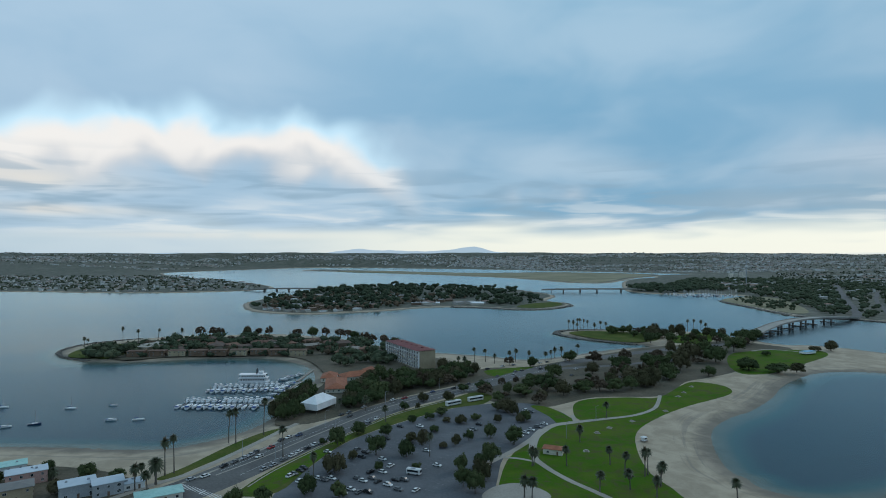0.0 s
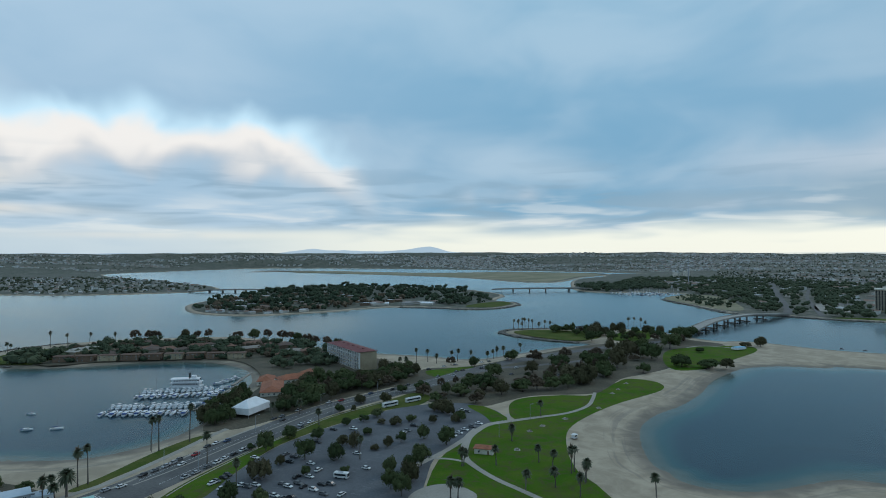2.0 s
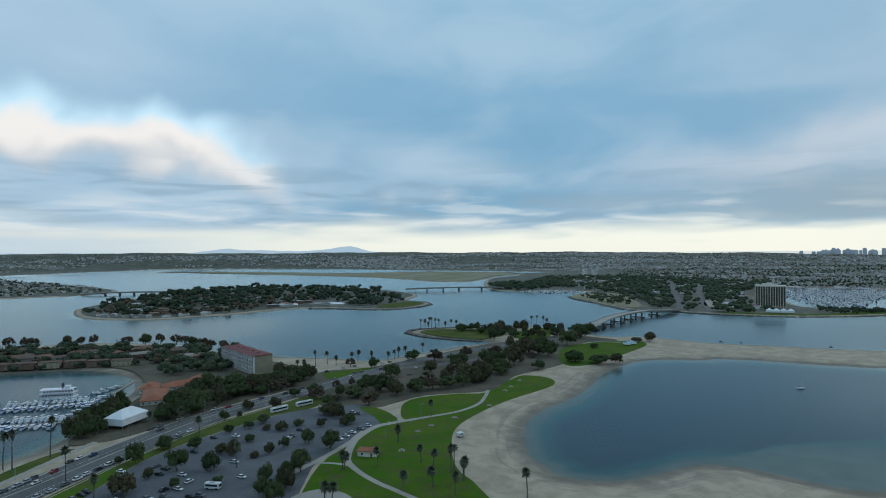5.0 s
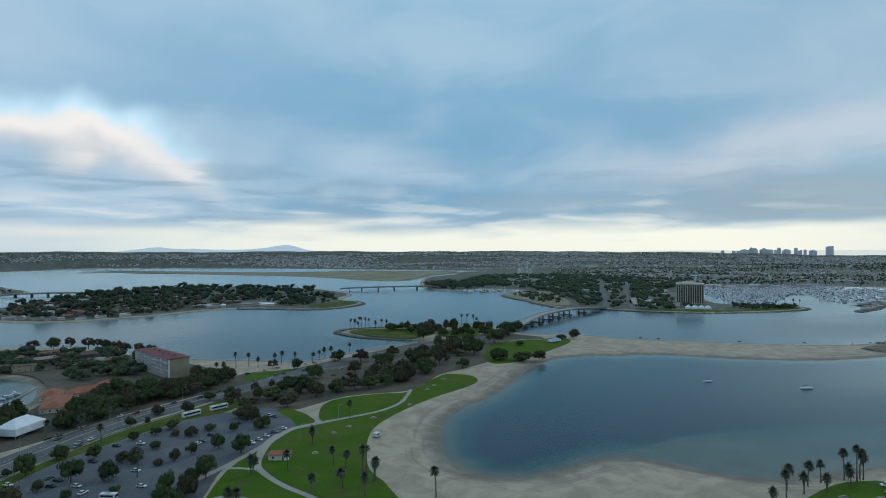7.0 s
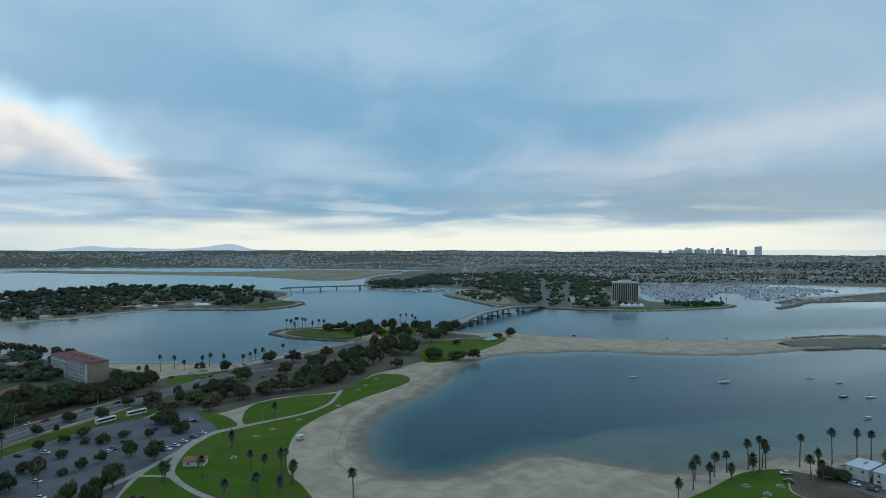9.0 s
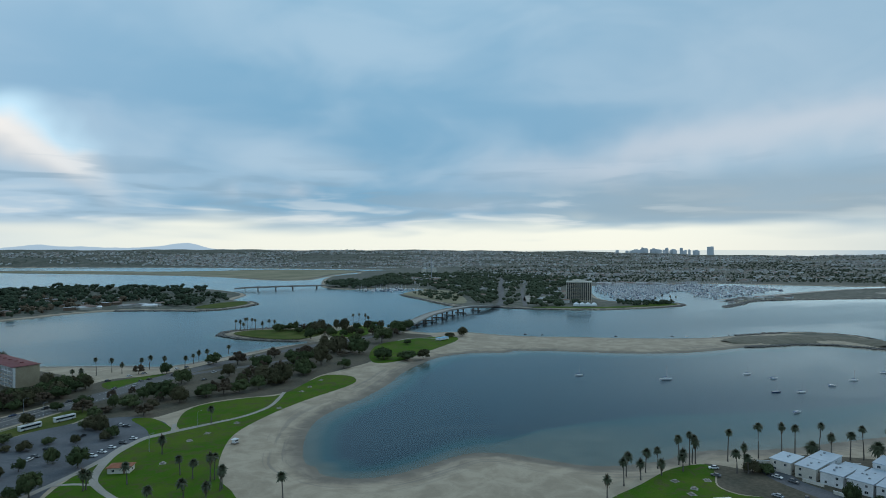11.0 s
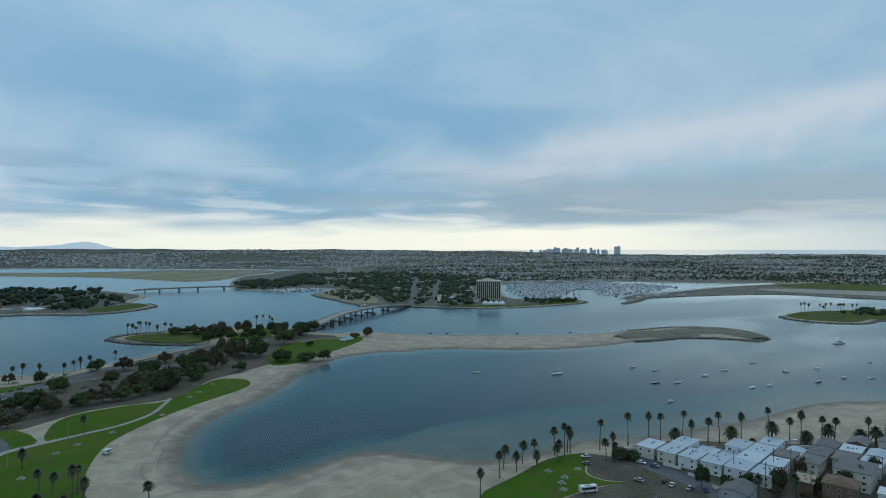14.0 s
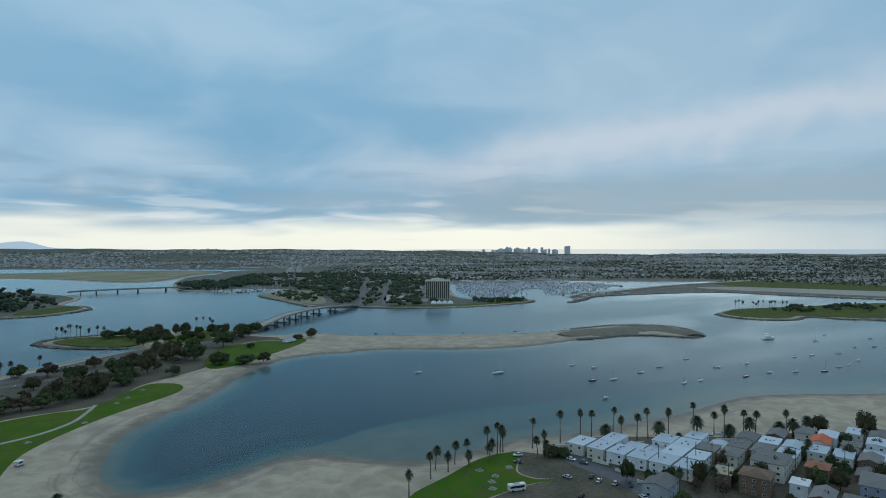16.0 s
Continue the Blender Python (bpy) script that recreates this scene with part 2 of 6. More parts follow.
M = {}
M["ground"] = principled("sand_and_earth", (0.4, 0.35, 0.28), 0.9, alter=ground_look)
M["grass"] = principled("lawn", (0.06, 0.13, 0.01), 0.95, spec=0.06, alter=lambda n, p: (
    n.mix(n.math("MULTIPLY", n.step(n.noise(p, 0.14, 5.0, 0.7, 0.8), 0.45, 0.64), 0.75), n.mix(n.step(n.noise(p, 0.035, 5.0, 0.6, 0.5), 0.35, 0.65), n.mix(n.noise(p, 1.1, 3.0), (0.035, 0.090, 0.005), (0.066, 0.148, 0.009)), n.mix(n.noise(p, 0.5, 3.0), (0.066, 0.118, 0.010), (0.100, 0.140, 0.018))), (0.085, 0.080, 0.035)), n.noise(p, 3.0, 3.0), None))
M["dry_grass"] = principled("dry_lawn", (0.07, 0.1, 0.02), 0.95, spec=0.06, alter=speckled((0.044, 0.080, 0.012), (0.110, 0.112, 0.034), 0.05, 0.7, 0.4))
M["asphalt"] = principled("asphalt", (0.06, 0.06, 0.062), 0.85, alter=speckled((0.062, 0.066, 0.074), (0.118, 0.123, 0.134), 0.05, 0.9, 0.4))
M["road"] = principled("road_asphalt", (0.08, 0.08, 0.08), 0.85, alter=speckled((0.065, 0.063, 0.062), (0.13, 0.125, 0.12), 0.06, 0.8, 0.4))
M["concrete"] = principled("pale_concrete", (0.42, 0.39, 0.35), 0.85, alter=speckled((0.26, 0.235, 0.20), (0.36, 0.33, 0.285), 0.08, 1.2, 0.5))
M["faded_paint"] = principled("faded_paint", (0.2, 0.2, 0.2), 0.8, alter=speckled((0.12, 0.125, 0.135), (0.26, 0.265, 0.27), 0.4, 3.0, 0.6))
M["paint"] = principled("road_paint", (0.7, 0.7, 0.68), 0.7, alter=speckled((0.45, 0.45, 0.44), (0.75, 0.75, 0.72), 0.4, 3.0, 0.6))


def water_look():
    m = bpy.data.materials.new("bay_water")
    m.use_nodes = True
    m.node_tree.nodes.clear()
    n = Nodes(m.node_tree)
    pos = n.add("ShaderNodeNewGeometry").outputs["Position"]
    ripple = n.noise(n.scaled(pos, 0.6, 1, 1), 0.05, 2.0, 0.4)
    k = n.add("ShaderNodeBump")
    k.inputs["Strength"].default_value, k.inputs["Distance"].default_value = 0.03, 0.20
    n.put(k.inputs["Height"], ripple)
    gloss = n.add("ShaderNodeBsdfGlossy")
    patch = n.noise(n.scaled(pos, 0.4, 1, 1), 0.006, 4.0, 0.6, 0.6)
    n.put(gloss.inputs["Roughness"], n.step(patch, 0.35, 0.65, 0.16, 0.27))
    gloss.inputs["Color"].default_value = (0.84, 0.97, 0.99, 1)
    n.put(gloss.inputs["Normal"], k.outputs[0])
    clear = n.add("ShaderNodeBsdfTransparent")
    clear.inputs[0].default_value = (0.80, 0.94, 0.96, 1)
    f = n.add("ShaderNodeFresnel")
    f.inputs["IOR"].default_value = 1.33
    n.put(f.inputs["Normal"], k.outputs[0])
    mix = n.add("ShaderNodeMixShader")
    n.put(mix.inputs[0], n.math("MULTIPLY", f.outputs[0], n.math("ADD", n.math("MULTIPLY", f.outputs[0], 0.38), 0.60)))
    n.put(mix.inputs[1], clear.outputs[0]), n.put(mix.inputs[2], gloss.outputs[0])
    out = n.add("ShaderNodeOutputMaterial")
    n.put(out.inputs[0], mix.outputs[0])
    return m


M["water"] = water_look()


# ---- meshes ----
def mesh_from(name, verts, faces, material):
    me = bpy.data.meshes.new(name)
    me.from_pydata([tuple(v) for v in verts], [], [tuple(f) for f in faces])
    me.materials.append(material)
    return me


def finish(bm, name, material, smooth=False):
    me = bpy.data.meshes.new(name)
    bm.normal_update()
    bm.to_mesh(me)
    bm.free()
    for one in material if isinstance(material, (list, tuple)) else (material,):
        me.materials.append(one)
    if smooth:
        me.shade_smooth()
    return me


def part(name, bm, material, parent, label="", smooth=False):
    """A bmesh as one mesh object under a thing or part."""
    ob = new(name, finish(bm, name, material, smooth))
    ob.parent = parent
    if label:
        ob["label"] = label
    return ob


def share(name, me, parent, m=None, label=""):
    """One more part on a mesh that exists already."""
    ob = new(name, me)
    ob.parent = parent
    if m is not None:
        ob.matrix_basis = m
    if label:
        ob["label"] = label
    return ob


def thing(name, label, category, at=(0, 0, 0), turn=0.0, group="", kind="", scale=1.0):
    ob = tagged(new(name), label, category, group, kind)
    ob.empty_display_size = 1
    ob.matrix_basis = pose(*at, 0, 0, turn) @ Matrix.Diagonal((scale, scale, scale, 1))
    return ob


def box(bm, x0, x1, y0, y1, z0, z1, bevel=0.0):
    r = bmesh.ops.create_cube(bm, size=1)
    vs = r["verts"]
    for v in vs:
        v.co = Vector((x0 + (v.co.x + 0.5) * (x1 - x0), y0 + (v.co.y + 0.5) * (y1 - y0), z0 + (v.co.z + 0.5) * (z1 - z0)))
    if bevel:
        bmesh.ops.bevel(bm, geom=list({e for v in vs for e in v.link_edges}), offset=bevel, segments=1, affect="EDGES")
    return vs


def tube(bm, path, radii, sides=8):
    """A round, tapering limb along a path."""
    rings = []
    for i, p in enumerate(path):
        p = Vector(p)
        d = (Vector(path[min(i + 1, len(path) - 1)]) - Vector(path[max(i - 1, 0)])).normalized()
        a = d.orthogonal().normalized()
        b = d.cross(a)
        rings.append([bm.verts.new(p + radii[i] * (math.cos(2 * math.pi * k / sides) * a + math.sin(2 * math.pi * k / sides) * b)) for k in range(sides)])
    for r, s in zip(rings, rings[1:]):
        for k in range(sides):
            bm.faces.new((r[k], r[(k + 1) % sides], s[(k + 1) % sides], s[k]))
    bm.faces.new(rings[0][::-1]), bm.faces.new(rings[-1])


def curved(points, steps=5, closed=True):
    """A smooth line through the corner points."""
    p = np.array(points, float)
    n, out = len(p), []
    for i in range(n if closed else n - 1):
        if closed:
            a, b, c, d = p[i - 1], p[i], p[(i + 1) % n], p[(i + 2) % n]
        else:
            a, b, c, d = p[max(i - 1, 0)], p[i], p[i + 1], p[min(i + 2, n - 1)]
        for k in range(steps):
            t = k / steps
            out.append(0.5 * (2 * b + (c - a) * t + (2 * a - 5 * b + 4 * c - d) * t * t + (3 * b - a - 3 * c + d) * t ** 3))
    if not closed:
        out.append(p[-1])
    return np.array(out)


def inside(poly, x, y):
    """Signed distance to an outline: plus inside."""
    x, y = np.asarray(x, float), np.asarray(y, float)
    best, into = np.full(x.shape, 1e18), np.zeros(x.shape, bool)
    for (ax, ay), (bx, by) in zip(poly, np.roll(poly, -1, 0)):
        ex, ey = bx - ax, by - ay
        t = np.clip(((x - ax) * ex + (y - ay) * ey) / (ex * ex + ey * ey + 1e-9), 0, 1)
        np.minimum(best, (x - ax - t * ex) ** 2 + (y - ay - t * ey) ** 2, out=best)
        if ay != by:
            into ^= ((ay > y) != (by > y)) & (x < ax + (y - ay) / (by - ay) * ex)
    return np.where(into, 1, -1) * np.sqrt(best)


def sheet(name, outline, z, material, steps=5, thick=0.25, closed=True, smooth=True):
    """A flat piece of ground with a short edge."""
    pts = curved(outline, steps) if smooth else np.array(outline, float)
    bm = bmesh.new()
    top = bm.faces.new([bm.verts.new((x, y, z)) for x, y in pts])
    if top.calc_area() and sum(a[0] * b[1] - b[0] * a[1] for a, b in zip(pts, np.roll(pts, -1, 0))) < 0:
        top.normal_flip()
    low = bmesh.ops.extrude_edge_only(bm, edges=list(top.edges))["geom"]
    for v in low:
        if isinstance(v, bmesh.types.BMVert):
            v.co.z -= thick
    bmesh.ops.triangulate(bm, faces=[top])
    return tagged(new(name, finish(bm, name, material)), kind="structure")


def ribbon(name, line, width, z, material, steps=8, thick=0.2):
    """A strip of even or changing width along a line."""
    pts = curved(line, steps, False)
    w = np.interp(np.linspace(0, 1, len(pts)), np.linspace(0, 1, np.size(width)), np.atleast_1d(width)) / 2
    d = np.gradient(pts, axis=0)
    d /= np.linalg.norm(d, axis=1)[:, None]
    side = np.stack([-d[:, 1], d[:, 0]], 1) * w[:, None]
    a, b = pts + side, pts - side
    n = len(pts)
    verts = [(*p, z) for p in a] + [(*p, z) for p in b] + [(*p, z - thick) for p in a] + [(*p, z - thick) for p in b]
    faces = []
    for i in range(n - 1):
        faces += [(i, n + i, n + i + 1, i + 1), (i, i + 1, 2 * n + i + 1, 2 * n + i), (n + i, 3 * n + i, 3 * n + i + 1, n + i + 1)]
    return tagged(new(name, mesh_from(name, verts, faces, material)), kind="structure")


# ---- the ground and the bay ----
COVE = [(-900, 345), (-245, 332), (-203, 329), (-165, 327), (-143, 333), (-120, 359), (-110, 397), (-111, 452), (-108, 499), (-114, 530), (-127, 563),
        (-161, 599), (-199, 612), (-248, 606), (-296, 590), (-354, 591), (-385, 610), (-409, 634), (-424, 670), (-417, 713), (-378, 750), (-340, 772), (-285, 785), (-212, 790), (-130, 748), (-82, 697), (-20, 650)]
NORTH_SHORE = [(48, 620), (71, 603), (97, 602), (126, 620), (172, 651), (202, 670), (238, 683), (222, 699), (186, 727), (163, 755), (150, 789), (160, 814), (189, 828), (261, 826), (348, 807), (374, 744), (392, 701), (440, 660)]
LAGOON_SHORE = [(422, 533), (371, 538), (333, 532), (293, 501), (268, 475), (244, 443), (210, 407), (188, 390), (167, 368), (155, 346), (146, 320), (141, 295), (144, 276), (140, 230), (0, 100), (-900, 100)]
BAR = [(400, 690), (440, 683), (483, 623), (542, 584), (602, 543), (670, 510), (730, 504), (785, 499), (839, 481), (860, 440), (846, 399), (815, 370), (785, 355), (771, 372), (760, 402), (727, 421), (689, 426), (664, 437), (620, 437), (569, 443), (527, 460), (491, 483), (457, 512), (422, 530), (380, 560), (380, 640)]
SOUTH_BEACH = [(130, 290), (144, 274), (151, 266), (163, 260), (178, 259), (198, 264), (220, 269), (236, 263), (249, 249), (268, 226), (301, 216), (333, 218), (366, 205), (389, 198), (417, 194), (457, 187), (513, 185), (545, 180), (582, 160), (632, 122), (760, 40), (900, -150), (900, -900), (-1500, -900), (-1500, 300), (-900, 300), (0, 260)]
ISLE = [(-391, 1174), (-346, 1094), (-283, 1053), (-221, 1043), (-166, 1072), (-108, 1102), (-48, 1158), (18, 1181), (83, 1156), (144, 1121), (199, 1132), (257, 1203), (259, 1271), (231, 1341), (279, 1507), (194, 1766), (29, 1918), (-158, 1989), (-319, 1832), (-349, 1647), (-397, 1477), (-426, 1308)]
CROWN = [(-3000, 1700), (-1231, 1661), (-1057, 1635), (-889, 1609), (-735, 1607), (-631, 1652), (-553, 1700), (-519, 1806), (-558, 1929), (-699, 2149), (-908, 2377), (-1166, 2658), (-1407, 3012), (-1497, 3272), (-1338, 3685), (-1052, 4214), (-1000, 5000), (-5200, 5000), (-5200, 1700)]
FIESTA = [(-873, 3635), (-445, 3285), (-174, 3020), (69, 2782), (245, 2585), (357, 2374), (448, 2147), (562, 2099), (664, 2245), (819, 2528), (998, 2743), (1022, 2993), (652, 3252), (348, 3195), (72, 3226), (-502, 3658)]
DANA = [(1500, 3000), (908, 2558), (698, 2283), (544, 1804), (515, 1637), (567, 1538), (655, 1553), (741, 1442), (615, 1320), (598, 1169), (588, 1020), (610, 975), (650, 950), (680, 913), (715, 878), (794, 827), (907, 813), (979, 818), (1010, 835), (1018, 861), (985, 901), (952, 941), (948, 1000), (1057, 1163), (1273, 1413), (1700, 1300), (2300, 900), (5200, 700), (5200, 3000)]
LEVEE = [(1045, 766), (1105, 786), (1220, 830), (1373, 797), (1535, 742), (1571, 690), (1586, 566), (1616, 461), (1650, 300), (1700, -100), (2000, -1500), (5200, -1500), (5200, 900), (2300, 950), (1700, 960), (1300, 900), (1150, 830)]
ISLET = [(1065, 473), (1039, 441), (1042, 390), (1083, 359), (1138, 363), (1153, 313), (1182, 272), (1300, 200), (1450, 230), (1534, 368), (1431, 402), (1296, 451), (1171, 496), (1103, 487)]
MAINLAND = [(-5200, 3900), (-1600, 3900), (-1052, 4250), (-400, 4200), (300, 3800), (1050, 3150), (1500, 2700), (2000, 2600), (5200, 2600), (5200, 5200), (-5200, 5200)]
SPIT = curved(COVE + NORTH_SHORE + LAGOON_SHORE, 4)
SOUTH, SANDBAR = curved(SOUTH_BEACH, 4), curved(BAR, 4)
LANDS = [SPIT, SANDBAR, SOUTH] + [curved(p, 3) for p in (ISLE, CROWN, FIESTA, DANA, LEVEE, ISLET, MAINLAND)]
SHOAL = curved([(214, 262), (227, 272), (246, 279), (266, 285), (290, 293), (330, 298), (385, 296), (450, 270), (520, 225), (540, 180), (420, 180), (300, 200), (235, 235)], 4)
CENTRE = (50.0, 0.0)


def relief(x, y):
    """Height of the ground, and how far it is planted or built over."""
    each = [inside(p, x, y) for p in LANDS]
    s = np.max(each, 0)
    shoal = np.where((each[2] > each[0]) & (each[2] > each[1]), np.interp(x, [205, 235, 400, 500], [0.075, 0.05, 0.030, 0.024]), 0.085)
    bed = np.maximum(s * shoal - np.clip(-s - 52, 0, 40) * 0.10, -4.5)
    # a sandy shoal off the south beach: its northern edge drops sharply in the west and fades eastwards
    on = inside(SHOAL, x, y)
    fade = np.clip(on / np.interp(x, [230, 280, 340, 420], [6, 9, 45, 90]) + 0.55, 0, 1)
    flat = -0.28 - 0.55 * np.clip((y - 262) / 40, 0, 1) - 0.75 * np.clip((x - 270) / 130, 0, 1)
    bed = np.where((s < 0) & (on > -60), np.maximum(bed, bed + (flat - bed) * fade * fade * (3 - 2 * fade)), bed)
    r = np.hypot(x - CENTRE[0], y - CENTRE[1])
    steep = np.where(r > 900, 0.25, 0.085)
    z = np.where(s > 0, np.minimum(s * steep, 2.0), bed)
    round_ = np.degrees(np.arctan2(x - CENTRE[0], y - CENTRE[1]))
    # the mesas behind the bay
    wave = 4 * np.sin(round_ * 0.31) + 3 * np.sin(round_ * 0.83 + 1) + 2 * np.sin(round_ * 2.1 + 2)
    top = np.interp(round_, [-90, -30, 20, 40, 45, 50, 60, 72, 80, 110], [102, 106, 104, 94, 78, 69, 68, 74, 84, 90]) + wave * 0.7
    begin = np.interp(round_, [-90, -35, -20, 20, 30, 50, 90], [2900, 3300, 4300, 3700, 3100, 2700, 2300])
    rise = np.clip((r - begin) / (4880 - begin), 0, 1)
    z = np.where(s > 0, z + np.clip(s / 150, 0, 1) * top * (0.75 * rise + 0.25 * rise ** 3), z)
    inland = np.clip((s - 6) / 10, 0, 1) * np.clip((r - 850) / 60, 0, 1)
    return z, inland


def build_ground():
    az = np.radians(np.concatenate([np.arange(-48, 86, 0.19), np.arange(86, 312, 2.0)]))
    rr = np.concatenate([[0.1, 100], np.exp(np.arange(math.log(190), math.log(4985), 0.0098)), [4990]])
    a, r = np.meshgrid(az, rr)
    x, y = CENTRE[0] + r * np.sin(a), CENTRE[1] + r * np.cos(a)
    z, inland = relief(x.ravel(), y.ravel())
    rows, cols = r.shape
    i = np.arange(rows * cols).reshape(rows, cols)
    faces = np.stack([i[:-1], np.roll(i, -1, 1)[:-1], np.roll(i, -1, 1)[1:], i[1:]], -1).reshape(-1, 4)[:, ::-1]
    me = bpy.data.meshes.new("ground")
    me.vertices.add(rows * cols)
    me.vertices.foreach_set("co", np.stack([x.ravel(), y.ravel(), z], 1).ravel())
    me.loops.add(faces.size)
    me.loops.foreach_set("vertex_index", faces.ravel())
    me.polygons.add(len(faces))
    me.polygons.foreach_set("loop_start", np.arange(0, faces.size, 4))
    me.update(calc_edges=True)
    me.attributes.new("inland", "FLOAT", "POINT").data.foreach_set("value", inland.astype(np.float32))
    me.shade_smooth()
    me.materials.append(M["ground"])
    tagged(new("ground", me), "sandy beaches, bay bed and far built-up hillsides", "ground", kind="structure")


build_ground()
bm = bmesh.new()
bmesh.ops.create_circle(bm, cap_ends=True, segments=96, radius=4980)
for v in bm.verts:
    v.co += Vector((*CENTRE, 0.0))
tagged(new("water", finish(bm, "water", M["water"])), "calm blue-grey bay water with faint ripples", "water", kind="structure").visible_shadow = False


# ---- lawns, roads, car parks and paths ----
G = 2.0    # the level of the land
M["earth"] = principled("bare_earth", (0.13, 0.11, 0.09), 0.95, alter=speckled((0.040, 0.038, 0.020), (0.125, 0.100, 0.068), 0.035, 0.5, 0.45))
M["rock"] = principled("shore_rock", (0.16, 0.15, 0.13), 0.9, alter=per_island([(0.10, 0.095, 0.085), (0.17, 0.155, 0.135), (0.22, 0.20, 0.17), (0.13, 0.12, 0.105)]))
sheet("earth_park", [(7, 483), (37, 545), (78, 553), (140, 600), (218, 660), (289, 690), (345, 720), (365, 690), (380, 650), (300, 580), (259, 530), (223, 504), (196, 486), (163, 441), (110, 436), (67, 407), (37, 422)], G + 0.03, M["earth"], 4)
sheet("earth_point", [(-328, 597), (-278, 608), (-200, 622), (-148, 604), (-118, 560), (-98, 500), (-98, 461), (-106, 376), (-88, 368), (-70, 383), (-34, 433), (26, 498), (20, 560), (-60, 660), (-203, 754), (-334, 731), (-376, 699)], G + 0.02, M["earth"], 4)
sheet("lawn_park", [(28, 230), (29, 291), (48, 337), (67, 368), (85, 372), (85, 388), (91, 416), (105, 431), (134, 436), (157, 436), (190, 476), (206, 488), (222, 473), (214, 446), (168, 411), (137, 382), (114, 352), (103, 317), (99, 285), (103, 262), (98, 230)], G + 0.06, M["grass"], 4)
sheet("lawn_corner", [(60, 412), (72, 408), (81, 384), (83, 368), (72, 364), (68, 386)], G + 0.075, M["grass"], 4)
sheet("lawn_cape", [(165, 783), (188, 806), (233, 798), (274, 774), (259, 722), (222, 704), (190, 732)], G + 0.06, M["dry_grass"], 4)
sheet("lawn_cape_inner", [(279, 738), (327, 784), (345, 767), (309, 697), (272, 697)], G + 0.075, M["grass"], 4)
sheet("lawn_field", [(260, 520), (268, 562), (300, 622), (347, 645), (400, 645), (396, 615), (350, 573), (317, 547), (285, 522)], G + 0.06, M["grass"], 4)
sheet("lawn_point", [(-384, 612), (-398, 658), (-381, 691), (-340, 690), (-333, 608), (-353, 602)], G + 0.06, M["dry_grass"], 4)
sheet("lawn_hotel", [(37, 534), (57, 545), (77, 553), (82, 545), (56, 517), (42, 511)], G + 0.06, M["grass"], 4)
sheet("lawn_beach_corner", [(241, 185), (269, 194), (297, 202), (317, 199), (312, 190), (299, 178), (299, 167), (306, 160), (291, 164), (270, 164), (240, 165)], G + 0.06, M["grass"], 4)
sheet("lawn_promenade", [(-127, 280), (-121, 294), (-109, 320), (-98, 349), (-97, 360), (-107, 350), (-117, 328), (-127, 296), (-134, 280)], G + 0.06, M["dry_grass"], 4)
sheet("car_park", [(-74, 262), (-66, 293), (-57, 325), (-45, 348), (-21, 378), (6, 405), (26, 416), (55, 420), (74, 404), (80, 384), (70, 366), (56, 348), (44, 331), (31, 308), (24, 272), (16, 236), (-60, 240)], G + 0.05, M["asphalt"], 4)
sheet("verge", [(-90, 262), (-82, 294), (-61, 338), (-44, 372), (-29, 396), (6, 433), (24, 452), (36, 440), (28, 418), (6, 406), (-21, 379), (-45, 349), (-57, 326), (-66, 294), (-73, 264)], G + 0.09, M["dry_grass"], 4, 0.12)
sheet("lawn_verge", [(-87, 266), (-80, 294), (-63, 332), (-53, 346), (-58, 325), (-67, 294), (-75, 268)], G + 0.10, M["grass"], 4, 0.12)
sheet("car_park_beach_corner", [(317, 200), (327, 187), (334, 172), (334, 150), (330, 125), (300, 110), (260, 130), (262, 160), (291, 163), (306, 160), (300, 168), (300, 178), (312, 189)], G + 0.04, M["earth"], 4)
sheet("street_beach", [(344, 190), (336, 186), (328, 170), (326, 140), (318, 118), (300, 60), (312, 55), (330, 110), (338, 140), (338, 165), (350, 184)], G + 0.05, M["asphalt"], 4)
sheet("town_ground", [(334, 184), (370, 188), (400, 166), (440, 135), (480, 115), (530, 70), (560, 20), (540, -120), (200, -120), (200, 60), (300, 60), (318, 118)], G + 0.02, M["earth"], 3)
sheet("town_ground_north", [(-330, 300), (-230, 300), (-170, 292), (-140, 275), (-128, 255), (-160, 200), (-330, 200)], G + 0.02, M["earth"], 3)
sheet("lagoon_play_sand", [(17, 257), (22, 269), (33, 274), (43, 268), (46, 257), (30, 245)], G + 0.10, M["concrete"], 6, 0.1)
ROAD = [(-150, 215), (-113, 268), (-93, 305), (-70, 350), (-38, 407), (0, 448), (40, 487), (75, 530), (130, 580), (220, 640), (320, 685), (360, 715), (386, 746)]
ribbon("road", ROAD, [26, 26, 25, 23, 19, 15, 13, 13, 13], G + 0.07, M["road"])
ribbon("road_hotel", [(20, 470), (36, 494), (56, 508), (80, 526), (110, 545), (160, 560), (230, 590)], 8, G + 0.05, M["road"])
ribbon("promenade", [(-150, 245), (-134, 270), (-121, 287), (-111, 312), (-103, 334), (-95, 358), (-90, 370)], 3.6, G + 0.11, M["concrete"])
ribbon("path", [(20, 297), (38, 320), (52, 342), (66, 364), (79, 371), (101, 379), (124, 388), (142, 404), (153, 425), (160, 442)], [3.4, 3.4, 5, 3.4, 2.8, 2.6], G + 0.11, M["concrete"])
ribbon("path_branch", [(60, 357), (52, 340), (47, 312), (50, 296), (58, 278), (67, 264), (79, 245), (90, 225)], [6, 4, 3, 3, 3], G + 0.12, M["concrete"])
ribbon("path_cross", [(28, 309), (38, 307), (47, 302)], 2.2, G + 0.10, M["concrete"])
